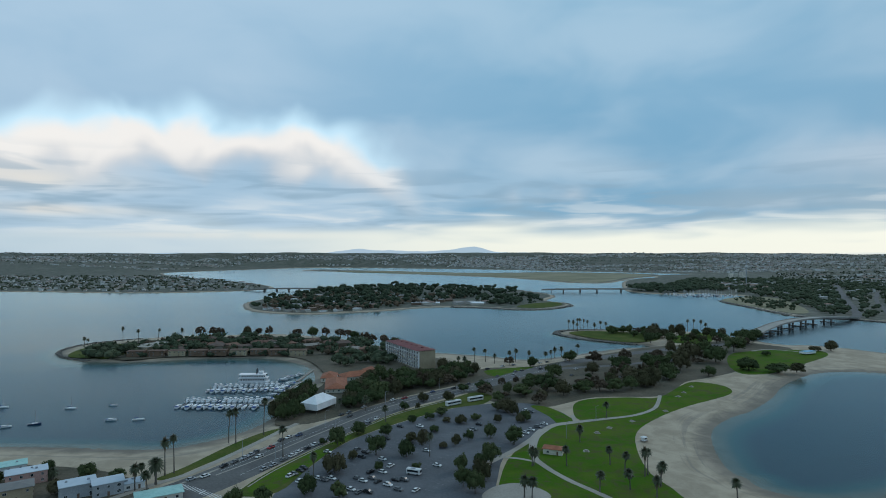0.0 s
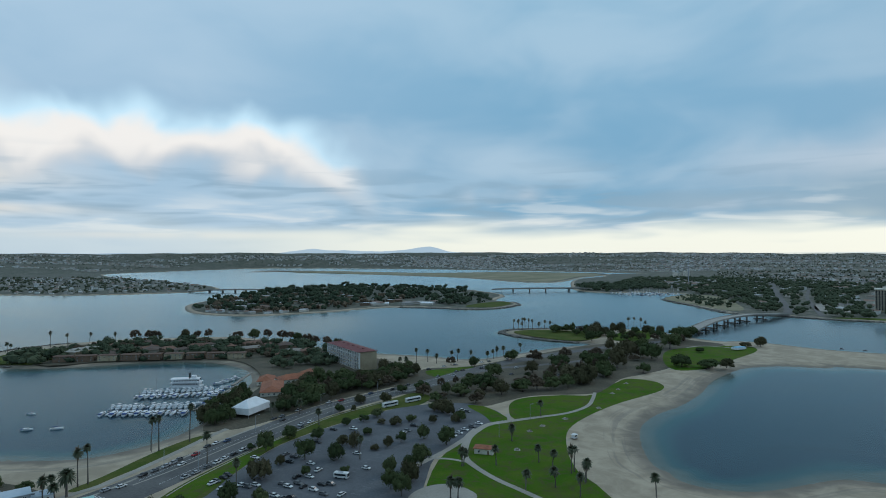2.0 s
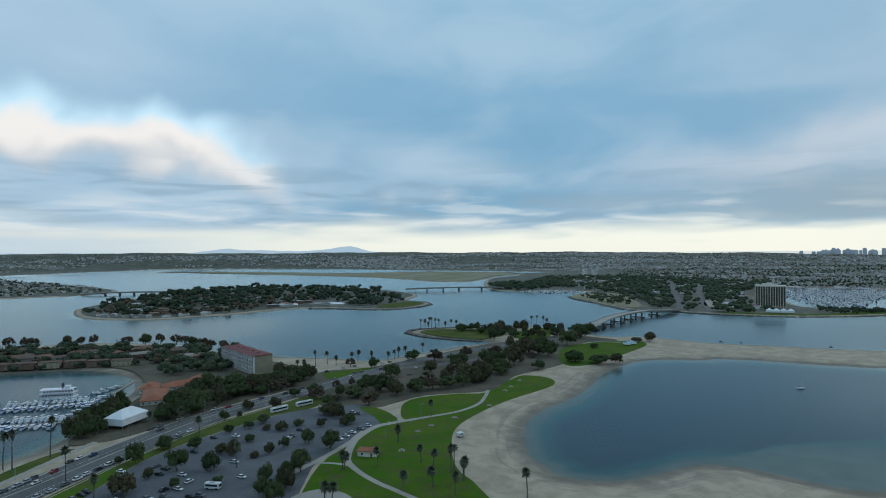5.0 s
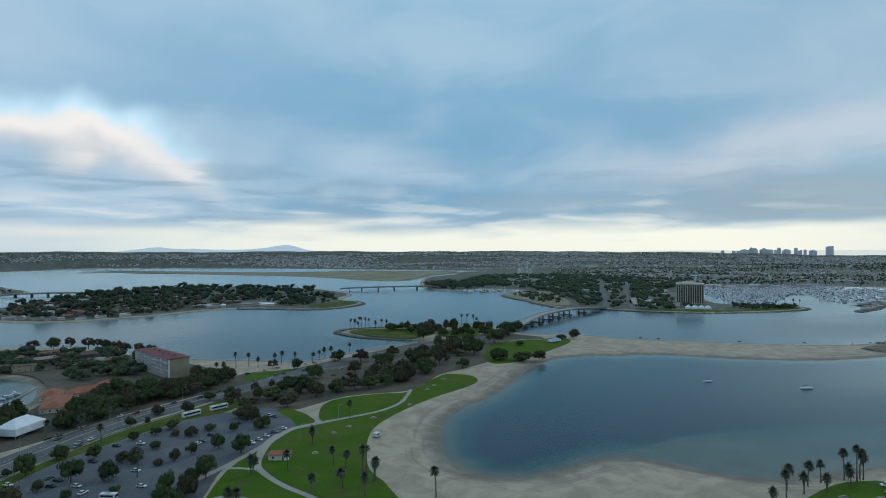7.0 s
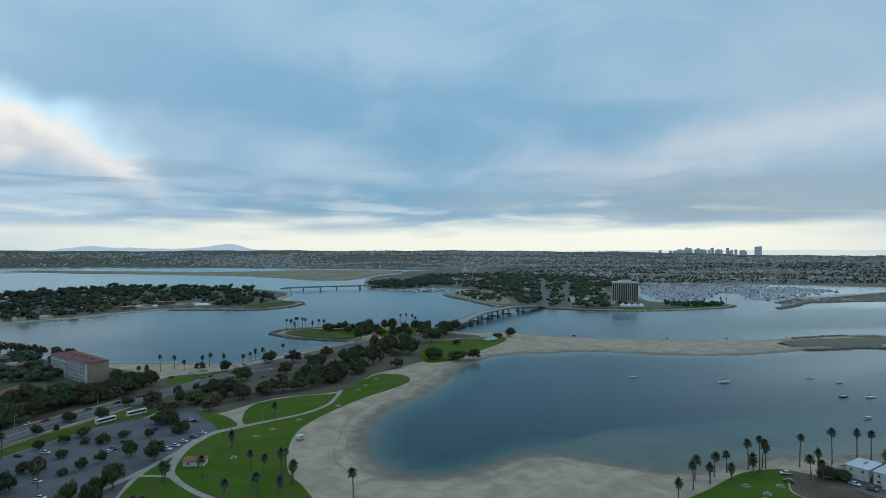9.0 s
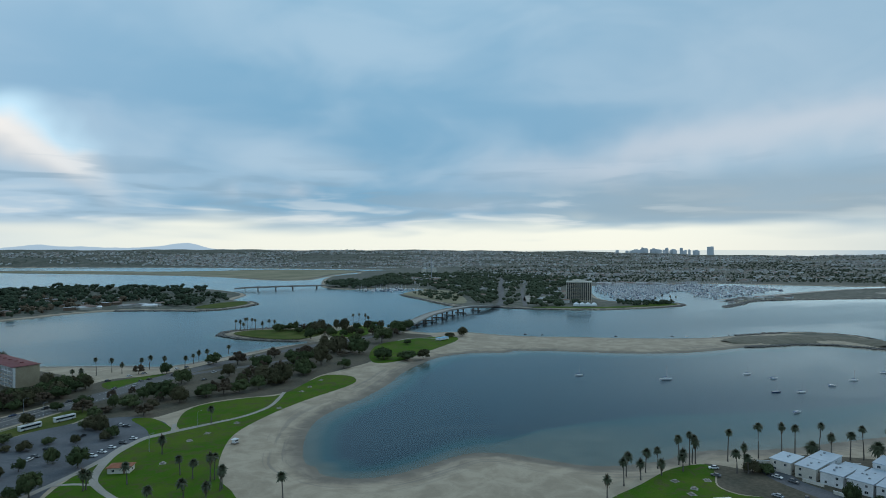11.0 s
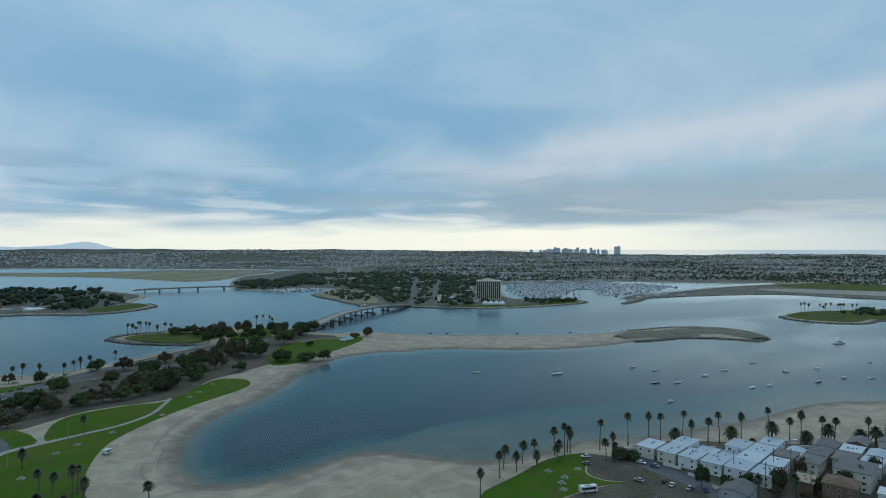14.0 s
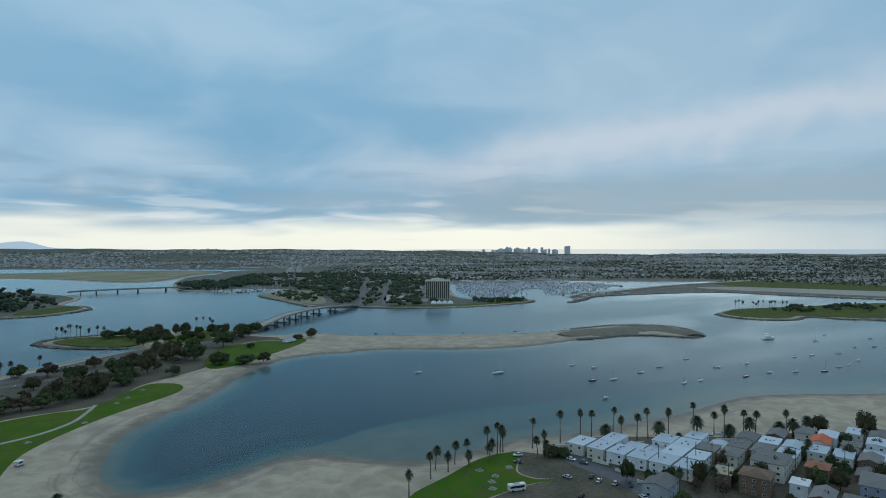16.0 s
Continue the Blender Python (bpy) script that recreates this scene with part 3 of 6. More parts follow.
ribbon("path_link", [(84, 389), (82, 372)], 2.4, G + 0.10, M["concrete"])
ribbon("path_field", [(330, 640), (352, 650), (372, 640), (384, 622)], 2.5, G + 0.10, M["concrete"])
ribbon("kerb_verge", [(-88, 270), (-81, 292), (-61, 336), (-43, 370), (-28, 394), (6, 430)], 0.7, G + 0.16, M["concrete"])
ribbon("kerb_promenade", [(-122, 270), (-108, 296), (-96, 324), (-86, 348), (-72, 374)], 1.6, G + 0.15, M["concrete"])

# paint on the road: a middle line, lane dashes and two crossings
ribbon("median", [(-108, 284), (-93, 309), (-70, 354), (-38, 409), (0, 450), (30, 478)], 0.9, G + 0.14, M["concrete"])
line = curved(ROAD, 40, False)
bm = bmesh.new()
for side in (-6.2, 6.2):
    for i in range(60, 300, 2):
        a, b = Vector((*line[i], 0)), Vector((*line[i + 1], 0))
        d = (b - a).normalized()
        p = a + Vector((-d.y, d.x, 0)) * side
        q = p + d * 1.6
        s = Vector((-d.y, d.x, 0)) * 0.12
        bm.faces.new([bm.verts.new((v.x, v.y, G + 0.08)) for v in (p - s, q - s, q + s, p + s)])
for k in range(10):
    for c, e in ((Vector((-120, 270, 0)), Vector((1.9, -1.0, 0))), (Vector((-107, 262, 0)), Vector((1.9, -1.0, 0)))):
        p = c + e * (k * 0.75)
        d = Vector((0.5, 0.87, 0))
        s = Vector((0.87, -0.5, 0)) * 0.3
        bm.faces.new([bm.verts.new((v.x, v.y, G + 0.085)) for v in (p - s, p + d * 3.5 - s, p + d * 3.5 + s, p + s)])
bmesh.ops.recalc_face_normals(bm, faces=bm.faces)
tagged(new("road_marking", finish(bm, "road_marking", M["paint"])), kind="structure")

# bay lines of the car park
bm = bmesh.new()
for row in range(9):
    for k in range(30):
        p = Vector((-70, 262, 0)) + Vector((0.50, 0.866, 0)) * (k * 4.4) + Vector((0.866, -0.50, 0)) * (row * 17.0)
        if inside(np.array([(-70, 265), (-63, 293), (-54, 325), (-21, 374), (26, 412), (55, 415), (70, 390), (46, 344), (22, 300), (5, 262)], float), p.x, p.y) < 4:
            continue
        d, s = Vector((0.866, -0.50, 0)), Vector((0.5, 0.866, 0)) * 0.07
        bm.faces.new([bm.verts.new((v.x, v.y, G + 0.06)) for v in (p - s, p + d * 5 - s, p + d * 5 + s, p + s)])
bmesh.ops.recalc_face_normals(bm, faces=bm.faces)
tagged(new("bay_marking", finish(bm, "bay_marking", M["faded_paint"])), kind="structure")


def rocks(name, line, seed, count, spread, size, label):
    """Loose stones along a shore."""
    rng = random.Random(seed)
    pts = curved(line, 12, False)
    verts, faces = [], []
    for _ in range(count):
        p = pts[rng.randrange(len(pts))]
        c = (p[0] + rng.gauss(0, spread), p[1] + rng.gauss(0, spread))
        s = size * rng.uniform(0.5, 1.4)
        z = 0.3 + rng.uniform(0, 0.9)
        n = len(verts)
        for dx, dy, dz in ((1, 0, 0), (0, 1, 0), (-1, 0, 0), (0, -1, 0), (0.1, 0.1, 0.8), (0, 0, -1)):
            verts.append((c[0] + s * (dx + rng.uniform(-0.3, 0.3)), c[1] + s * (dy + rng.uniform(-0.3, 0.3)), z + s * 0.7 * (dz + rng.uniform(-0.2, 0.2))))
        faces += [(n + a, n + (a + 1) % 4, n + 4) for a in range(4)] + [(n + (a + 1) % 4, n + a, n + 5) for a in range(4)]
    tagged(new(name, mesh_from(name, verts, faces, M["rock"])), label, "rocks", kind="stuff")


rocks("shore_rocks", [(222, 699), (186, 727), (163, 755), (150, 789), (160, 814), (189, 826), (261, 824)], 3, 900, 1.6, 1.5, "grey riprap rocks along the point's waterline")
rocks("shore_rocks", [(-354, 594), (-385, 612), (-409, 636), (-421, 670), (-414, 713), (-378, 748)], 4, 500, 1.2, 1.1, "pale rocks round the tip of the spit")
rocks("shore_rocks", [(594, 1000), (610, 975), (650, 950), (680, 913), (715, 878), (794, 829), (907, 815), (979, 820), (1010, 837), (1016, 861)], 5, 1500, 2.0, 1.8, "grey riprap bank below the waterfront")
rocks("shore_rocks", [(741, 1436), (617, 1320), (600, 1169), (590, 1020)], 6, 700, 2.2, 2.2, "grey riprap bank of the channel")
rocks("shore_rocks", [(1045, 768), (1105, 787), (1220, 830), (1373, 797), (1535, 742), (1571, 690), (1586, 566), (1616, 461), (1650, 300)], 7, 1600, 3.0, 2.6, "dark riprap levee by the river mouth")
rocks("shore_rocks", [(1065, 473), (1041, 441), (1044, 390), (1083, 361), (1138, 364), (1153, 315), (1182, 274)], 8, 700, 2.0, 1.8, "dark rocks round the low islet")
rocks("shore_rocks", [(18, 1179), (83, 1156), (144, 1123), (199, 1134), (255, 1203), (257, 1271)], 9, 600, 2.2, 2.2, "grey rocks on the island's shore")

# the rocky crest of the hooked spit
HOOK = [(664, 464), (705, 464), (752, 453), (792, 440), (815, 415), (808, 385), (797, 364)]
M["scrub"] = principled("dry_scrub", (0.11, 0.10, 0.07), 0.95, alter=speckled((0.075, 0.075, 0.045), (0.18, 0.155, 0.115), 0.08, 0.7, 0.5))
pts = curved(HOOK, 10, False)
d = np.gradient(pts, axis=0)
d /= np.linalg.norm(d, axis=1)[:, None]
nn = np.stack([-d[:, 1], d[:, 0]], 1)
verts, faces = [], []
prof = [(-1.0, -0.6), (-0.75, 1.4), (-0.4, 2.7), (0, 3.2), (0.4, 2.8), (0.75, 1.6), (1.0, -0.6)]
for i, p in enumerate(pts):
    w = 38 * min(1, 0.35 + i / 18, 0.35 + (len(pts) - 1 - i) / 22)
    for a, z in prof:
        q = p + nn[i] * a * w
        verts.append((q[0] + random.uniform(-1, 1), q[1] + random.uniform(-1, 1), z + (random.uniform(-0.35, 0.35) if z > 0 else 0)))
for i in range(len(pts) - 1):
    for k in range(6):
        a = i * 7 + k
        faces.append((a, a + 7, a + 8, a + 1))
tagged(new("spit_crest", mesh_from("spit_crest", verts, faces, M["scrub"])), "low brown scrubby crest of a hooked spit", "spit", kind="structure")
rocks("shore_rocks", [(664, 437), (689, 430), (727, 424), (760, 404), (775, 378), (788, 360), (815, 372), (846, 401), (857, 440), (836, 478), (785, 496), (730, 502)], 10, 1300, 1.8, 1.5, "dark rocks edging the hooked spit")


# ---- palms and trees ----
M["frond"] = principled("palm_frond", (0.05, 0.06, 0.03), 0.6, alter=per_object((0.030, 0.042, 0.018), (0.075, 0.085, 0.040), 1.5))
M["dead"] = principled("dead_frond", (0.14, 0.10, 0.06), 0.9, alter=per_object((0.07, 0.052, 0.034), (0.15, 0.11, 0.07), 1.5))
M["bark"] = principled("bark", (0.12, 0.10, 0.08), 0.9, alter=per_object((0.07, 0.058, 0.048), (0.16, 0.14, 0.12), 2.0))


def leafy(name, a, b, c):
    def alter(n, pos):
        own = n.add("ShaderNodeObjectInfo").outputs["Random"]
        isle = n.add("ShaderNodeNewGeometry").outputs["Random Per Island"]
        big = n.noise(pos, 0.25, 3.0)
        f = n.math("ADD", n.math("MULTIPLY", own, 0.45), n.math("ADD", n.math("MULTIPLY", isle, 0.3), n.math("MULTIPLY", big, 0.4)))
        ramp = n.mix(n.step(f, 0.15, 0.6), a, b)
        return n.mix(n.step(f, 0.6, 1.0), ramp, c), None, None
    return principled(name, b, 0.9, spec=0.08, alter=alter)


M["leaf"] = leafy("dark_foliage", (0.036, 0.050, 0.023), (0.060, 0.079, 0.033), (0.102, 0.112, 0.050))
M["leaf_olive"] = leafy("olive_foliage", (0.048, 0.049, 0.025), (0.078, 0.071, 0.038), (0.115, 0.097, 0.058))
M["leaf_brown"] = leafy("brown_foliage", (0.062, 0.048, 0.033), (0.095, 0.071, 0.049), (0.130, 0.100, 0.068))
# paler, greyer greens for far hillsides: part of the distance haze is mixed in
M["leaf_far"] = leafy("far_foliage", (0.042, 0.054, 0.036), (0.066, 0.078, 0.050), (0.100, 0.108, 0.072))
M["leaf_wood"] = leafy("wood_foliage", (0.032, 0.046, 0.030), (0.054, 0.070, 0.042), (0.092, 0.104, 0.062))


def fronds(seed, count, length, droop, width, low):
    """Fronds that arch out of one point."""
    rng = random.Random(seed)
    verts, faces = [], []
    for i in range(count):
        a = 2.399 * i + rng.uniform(-0.3, 0.3)
        e = math.radians(low + (82 - low) * (i / count) + rng.uniform(-8, 8))
        l = length * rng.uniform(0.8, 1.1)
        out, side = Vector((math.cos(a), math.sin(a), 0)), Vector((-math.sin(a), math.cos(a), 0))
        n = len(verts)
        steps = 4
        for k in range(steps + 1):
            t = k / steps
            p = out * (l * t * math.cos(e) + 0.1) + Vector((0, 0, l * (t * math.sin(e) - droop * t * t)))
            w = width * (0.25, 0.9, 1.0, 0.7, 0.06)[k] * rng.uniform(0.85, 1.15)
            verts += [p - side * w + Vector((0, 0, -0.25 * w)), p + Vector((0, 0, 0.1 * w)), p + side * w + Vector((0, 0, -0.25 * w))]
        for k in range(steps):
            b = n + 3 * k
            faces += [(b, b + 1, b + 4, b + 3), (b + 1, b + 2, b + 5, b + 4)]
    return verts, faces


def trunk_mesh(name, r0, r1, bend):
    bm = bmesh.new()
    tube(bm, [(bend * t * t, 0, t) for t in (0, 0.15, 0.4, 0.7, 1.0)], [r0 * 1.35, r0, (r0 * 2 + r1) / 3, (r0 + r1 * 2) / 3, r1], 8)
    return finish(bm, name, M["bark"], True)


FAN = [mesh_from("fan_crown", *fronds(s, 54, 1.7, 0.36, 0.36, -50), M["frond"]) for s in (1, 2, 3)]
SKIRT = [mesh_from("skirt", *fronds(s, 22, 1.6, 0.25, 0.30, -150), M["dead"]) for s in (4, 5)]
DATE = [mesh_from("date_crown", *fronds(s, 110, 3.7, 0.46, 0.46, -55), M["frond"]) for s in (6, 7)]
SLIM = [trunk_mesh("slim_trunk", 0.30, 0.17, b) for b in (0.0, 0.6, -0.8)]
STOUT = [trunk_mesh("stout_trunk", 0.50, 0.42, 0.0)]


def palm(x, y, h, i, kind="fan", z=None):
    z = G + 0.03 if z is None else z
    if kind == "fan":
        ob = thing("palm_tree", "tall slim fan palm with a shaggy crown" if h > 9 else "young fan palm with a bushy crown", "palm tree", (x, y, z), (i * 77) % 360, "fan palms")
        share("trunk", SLIM[i % 3], ob, Matrix.Diagonal((1, 1, h, 1)))
        at = Matrix.Translation(((0.0, 0.6, -0.8)[i % 3], 0, h))
        k = 1.38 + 0.14 * ((i * 7) % 5 - 2) / 2 + (0.15 if h < 11 else 0.05)
        share("crown", FAN[i % 3], ob, at @ Matrix.Diagonal((k, k, k, 1)))
        share("skirt", SKIRT[i % 2], ob, at @ Matrix.Diagonal((k * 0.75, k * 0.75, k * (1.0 if i % 3 else 1.7), 1)), "brown hanging dead fronds")
    else:
        ob = thing("date_palm", "stout date palm with a broad round crown", "palm tree", (x, y, z), (i * 77) % 360, "date palms")
        k = 1.2 if h > 6 else 0.8
        share("trunk", STOUT[0], ob, Matrix.Diagonal((1, 1, max(h - 2.5 * k, 2), 1)))
        share("crown", DATE[i % 2], ob, Matrix.Translation((0, 0, max(h - 2.5 * k, 2))) @ Matrix.Diagonal((k, k, k, 1)))


PALMS_BEACH = [(239, 182, 12), (261, 196, 11), (270, 204, 10), (273, 198, 8), (282, 204, 10), (292, 206, 9), (286, 198, 6), (305, 205, 13), (299, 197, 7), (309, 206, 5), (309, 202, 15), (312, 203, 13), (313, 202, 11), (330, 197, 15), (320, 184, 10), (325, 184, 12), (324, 181, 8), (349, 194, 16), (360, 189, 16), (366, 186, 15), (383, 184, 15), (378, 175, 12), (387, 171, 13), (393, 168, 16), (404, 162, 15), (410, 150, 20), (428, 148, 12), (428, 142, 17)]
PALMS_TOWN = [(438, 136, 14), (446, 133, 13), (457, 121, 14), (462, 85, 11), (352, 108, 9), (340, 118, 8), (372, 100, 7), (430, 100, 8)]
DATES = [(371, 180, 10), (396, 163, 11), (413, 150, 14), (432, 141, 8), (441, 134, 12), (460, 126, 8), (461, 119, 11), (481, 119, 9), (403, 155, 5), (-131, 273, 13), (-182, 279, 6)]
PALMS_PARK = [(44, 296, 8), (45, 297, 7), (61, 296, 9), (76, 333, 8), (83, 298, 8), (104, 381, 9), (95, 282, 12), (97, 284, 11), (98, 270, 10), (99, 272, 8), (69, 264, 8), (83, 266, 8), (91, 255, 9), (120, 244, 12), (-7, 310, 11), (35, 258, 8), (38, 256, 8), (88, 290, 8)]
PALMS_ROAD = [(-137, 266, 10), (-140, 278, 7), (-128, 259, 10), (-132, 284, 16), (-129, 287, 17), (-119, 332, 17), (-115, 332, 18), (-104, 347, 20), (-83, 310, 15), (-60, 277, 12), (-399, 666, 11), (-388, 654, 11), (-379, 708, 17), (-356, 699, 15), (-352, 740, 11), (-323, 740, 11), (-69, 396, 8), (-36, 374, 9), (-52, 400, 8)]
PALMS_NORTH = [(30, 570, 14), (41, 579, 11), (49, 570, 8), (64, 575, 10), (70, 580, 11), (82, 570, 11), (99, 581, 8), (107, 592, 8), (112, 600, 9), (120, 605, 9), (142, 630, 8), (20, 560, 7), (14, 555, 8)]
PALMS_CAPE = [(172, 822, 12), (177, 812, 12), (184, 820, 14), (186, 811, 15), (193, 820, 13), (196, 809, 13), (214, 814, 11), (221, 812, 10), (326, 798, 15), (336, 803, 15), (344, 798, 14), (340, 775, 13), (180, 800, 10), (204, 806, 9)]
PALMS_ISLET = [(1114, 466, 18), (1110, 459, 20), (1124, 459, 17), (1157, 457, 15), (1144, 443, 18), (1170, 446, 17), (1160, 431, 17), (1177, 429, 17), (1177, 417, 17), (1320, 354, 12), (1332, 345, 12), (1190, 440, 16), (1130, 440, 15), (1200, 420, 16), (990, 850, 15), (1000, 845, 14), (975, 855, 17), (960, 860, 12)]
count = 0
for group in (PALMS_BEACH, PALMS_TOWN, PALMS_PARK, PALMS_ROAD, PALMS_NORTH, PALMS_CAPE, PALMS_ISLET):
    for x, y, h in group:
        palm(x, y, h, count)
        count += 1
for x, y, h in DATES:
    palm(x, y, h, count, "date")
    count += 1


def crown_mesh(name, seed, material, clumps=20, leaves=46, flat=0.62, gap=0.0, leaf=0.085):
    """A crown one unit wide, with its foot at 0: lumps of leaves with gaps between."""
    rng = random.Random(seed)
    verts, faces = [], []
    core = bmesh.new()
    bmesh.ops.create_icosphere(core, subdivisions=1, radius=1)
    base = [v.co.copy() for v in core.verts]
    tris = [[v.index for v in f.verts] for f in core.faces]
    core.free()
    for i in range(clumps):
        a, r = rng.uniform(0, 6.283), math.sqrt(rng.uniform(0.02, 1)) * 0.36
        c = Vector((math.cos(a) * r, math.sin(a) * r, flat * (0.25 + 0.55 * rng.random() * math.sqrt(max(0.05, 1 - (r / 0.42) ** 2)))))
        s = rng.uniform(0.10, 0.17) * (1 - gap)
        n = len(verts)
        verts += [c + Vector((b.x * s, b.y * s, b.z * s * 0.8)) * rng.uniform(0.75, 1.1) for b in base]
        faces += [tuple(n + k for k in t) for t in tris]
        for _ in range(leaves):
            d = Vector((rng.gauss(0, 1), rng.gauss(0, 1), rng.gauss(0.25, 1))).normalized()
            p = c + d * s * rng.uniform(0.9, 1.35)
            u = d.orthogonal().normalized()
            u.rotate(Matrix.Rotation(rng.uniform(0, 6.28), 3, d))
            w = d.cross(u) + d * rng.uniform(-0.7, 0.7)
            l = leaf * rng.uniform(0.4, 0.9)
            n = len(verts)
            verts += [p - u * l * 0.6 - w * l * 0.5, p + u * l * 0.6 - w * l * 0.4, p + u * l * 0.3 + w * l * 0.6, p - u * l * 0.4 + w * l * 0.5]
            faces.append((n, n + 1, n + 2, n + 3))
    return mesh_from(name, verts, faces, material)


def tree_trunk(name, seed):
    rng = random.Random(seed)
    bm = bmesh.new()
    tube(bm, [(0, 0, 0), (0.01, 0.0, 0.15), (0.02, 0.01, 0.32), (0.0, 0.02, 0.5)], [0.035, 0.026, 0.022, 0.012], 7)
    for i in range(5):
        a = i * 1.257 + rng.uniform(-0.4, 0.4)
        z0 = rng.uniform(0.15, 0.3)
        o = Vector((math.cos(a), math.sin(a), 0))
        tube(bm, [Vector((0.01, 0, z0)), Vector((0, 0, z0 + 0.1)) + o * 0.12, Vector((0, 0, z0 + 0.22)) + o * 0.27], [0.016, 0.011, 0.005], 5)
    return finish(bm, name, M["bark"], True)


FLAT = (0.62, 0.72, 0.55, 0.8, 0.66, 0.5)
CROWNS = [crown_mesh("crown", i + 1, M["leaf_olive" if i > 3 else "leaf"], 26, 50, f, leaf=0.070) for i, f in enumerate(FLAT)]
BARE = [crown_mesh("thin_crown", s, M["leaf_brown"], 26, 66, 0.75, 0.40, 0.06) for s in (11, 12)]
TRUNKS = [tree_trunk("trunk", s) for s in (1, 2)]


def tree(x, y, h, w, i, thin=False, z=None, lift=0.108):
    ob = thing("tree", "thin brown half-bare tree" if thin else ("dark green broad spreading tree" if w >= h else "dark green round-crowned tree"), "tree", (x, y, G if z is None else z), (i * 53) % 360, "park trees")
    share("trunk", TRUNKS[i % 2], ob, Matrix.Diagonal((w * 0.9, w * 0.9, h, 1)))
    me = BARE[i % 2] if thin else CROWNS[i % 6]
    tall = (0.75 if thin else FLAT[i % 6]) * 0.93
    share("crown", me, ob, Matrix.Translation((0, 0, lift * h)) @ Matrix.Diagonal((w * 1.05, w * 1.05, h * (1 - lift) / tall, 1)))


TREES_LOT = [(-58, 328, 11, 10), (-35, 312, 12, 11), (-19, 310, 9, 9), (-33, 345, 7, 8), (-18, 334, 5, 8), (-11, 329, 8, 7), (-19, 372, 5, 6), (-9, 378, 5, 7), (-5, 352, 4, 6), (-1, 388, 6, 9), (2, 373, 3, 6), (11, 370, 5, 8), (21, 378, 4, 7), (14, 336, 7, 7), (27, 341, 8, 7), (39, 329, 11, 11), (7, 328, 6, 6), (0, 324, 3, 5), (24, 298, 11, 10), (8, 288, 10, 8), (18, 293, 7, 6), (9, 270, 10, 8), (-46, 305, 5, 6)]
TREES_LOT_EDGE = [(-52, 287, 9, 11), (-31, 289, 5, 5), (-13, 292, 4, 5), (-49, 348, 7, 9), (-26, 401, 6, 7), (-17, 405, 4, 4), (18, 278, 9, 9), (14, 262, 10, 9), (24, 312, 8, 7), (-60, 262, 8, 9), (-45, 258, 7, 8), (34, 372, 5, 6), (48, 372, 5, 6), (36, 400, 6, 8), (-66, 330, 4, 5)]
TREES_PARK = [(31, 443, 9, 14), (39, 425, 7, 10), (4, 425, 7, 9), (46, 389, 8, 7), (51, 375, 7, 8), (59, 441, 10, 17), (67, 418, 8, 12), (79, 458, 13, 20), (89, 442, 11, 14), (41, 397, 8, 12), (93, 507, 12, 16), (107, 450, 11, 15), (119, 455, 10, 15), (130, 455, 10, 15), (151, 482, 13, 18), (164, 478, 14, 19), (188, 503, 14, 16), (158, 535, 15, 20), (143, 569, 13, 18), (123, 580, 11, 15), (212, 535, 19, 18), (243, 591, 16, 22), (262, 575, 17, 22)]
TREES_EAST = [(308, 634, 20, 24), (274, 536, 11, 20), (293, 524, 9, 22), (311, 526, 8, 15), (62, 561, 9, 11), (83, 552, 10, 10), (226, 510, 10, 14), (220, 778, 10, 15), (237, 785, 10, 15), (249, 769, 10, 16), (264, 750, 13, 22), (242, 697, 13, 16), (375, 725, 15, 24), (350, 690, 16, 20), (335, 670, 13, 18), (415, 640, 11, 14), (398, 640, 5, 12), (330, 610, 5, 10), (205, 560, 12, 18), (180, 590, 11, 16), (190, 550, 13, 18), (130, 520, 10, 14)]
TREES_ROADSIDE = [(-14, 425, 6, 8), (30, 457, 8, 12), (16, 455, 7, 9), (-88, 250, 7, 8), (-76, 252, 7, 9), (480, 112, 10, 11), (500, 95, 12, 10), (330, 138, 10, 7), (334, 128, 9, 6), (318, 104, 9, 9), (388, 80, 10, 9), (396, 74, 9, 9), (420, 64, 8, 9), (-168, 282, 7, 9), (-188, 285, 8, 6), (-205, 270, 8, 12), (-152, 279, 5, 8), (-170, 262, 6, 8), (328, 182, 5, 9), (332, 178, 5, 8)]
count = 0
for group in (TREES_LOT, TREES_LOT_EDGE, TREES_PARK, TREES_EAST, TREES_ROADSIDE):
    for x, y, h, w in group:
        tree(x, y, h, w, count, thin=(group is TREES_PARK and count % 6 == 2) or (group is TREES_EAST and count % 5 == 0))
        count += 1


def scatter(area, n, seed, apart):
    """Random places inside an outline, not too near one another."""
    rng = random.Random(seed)
    p = np.array(area, float)
    lo, hi, out = p.min(0), p.max(0), []
    for _ in range(n * 40):
        if len(out) == n:
            break
        q = (rng.uniform(lo[0], hi[0]), rng.uniform(lo[1], hi[1]))
        if inside(p, *q) > 0 and all((q[0] - a) ** 2 + (q[1] - b) ** 2 > apart * apart for a, b in out):
            out.append(q)
    return out


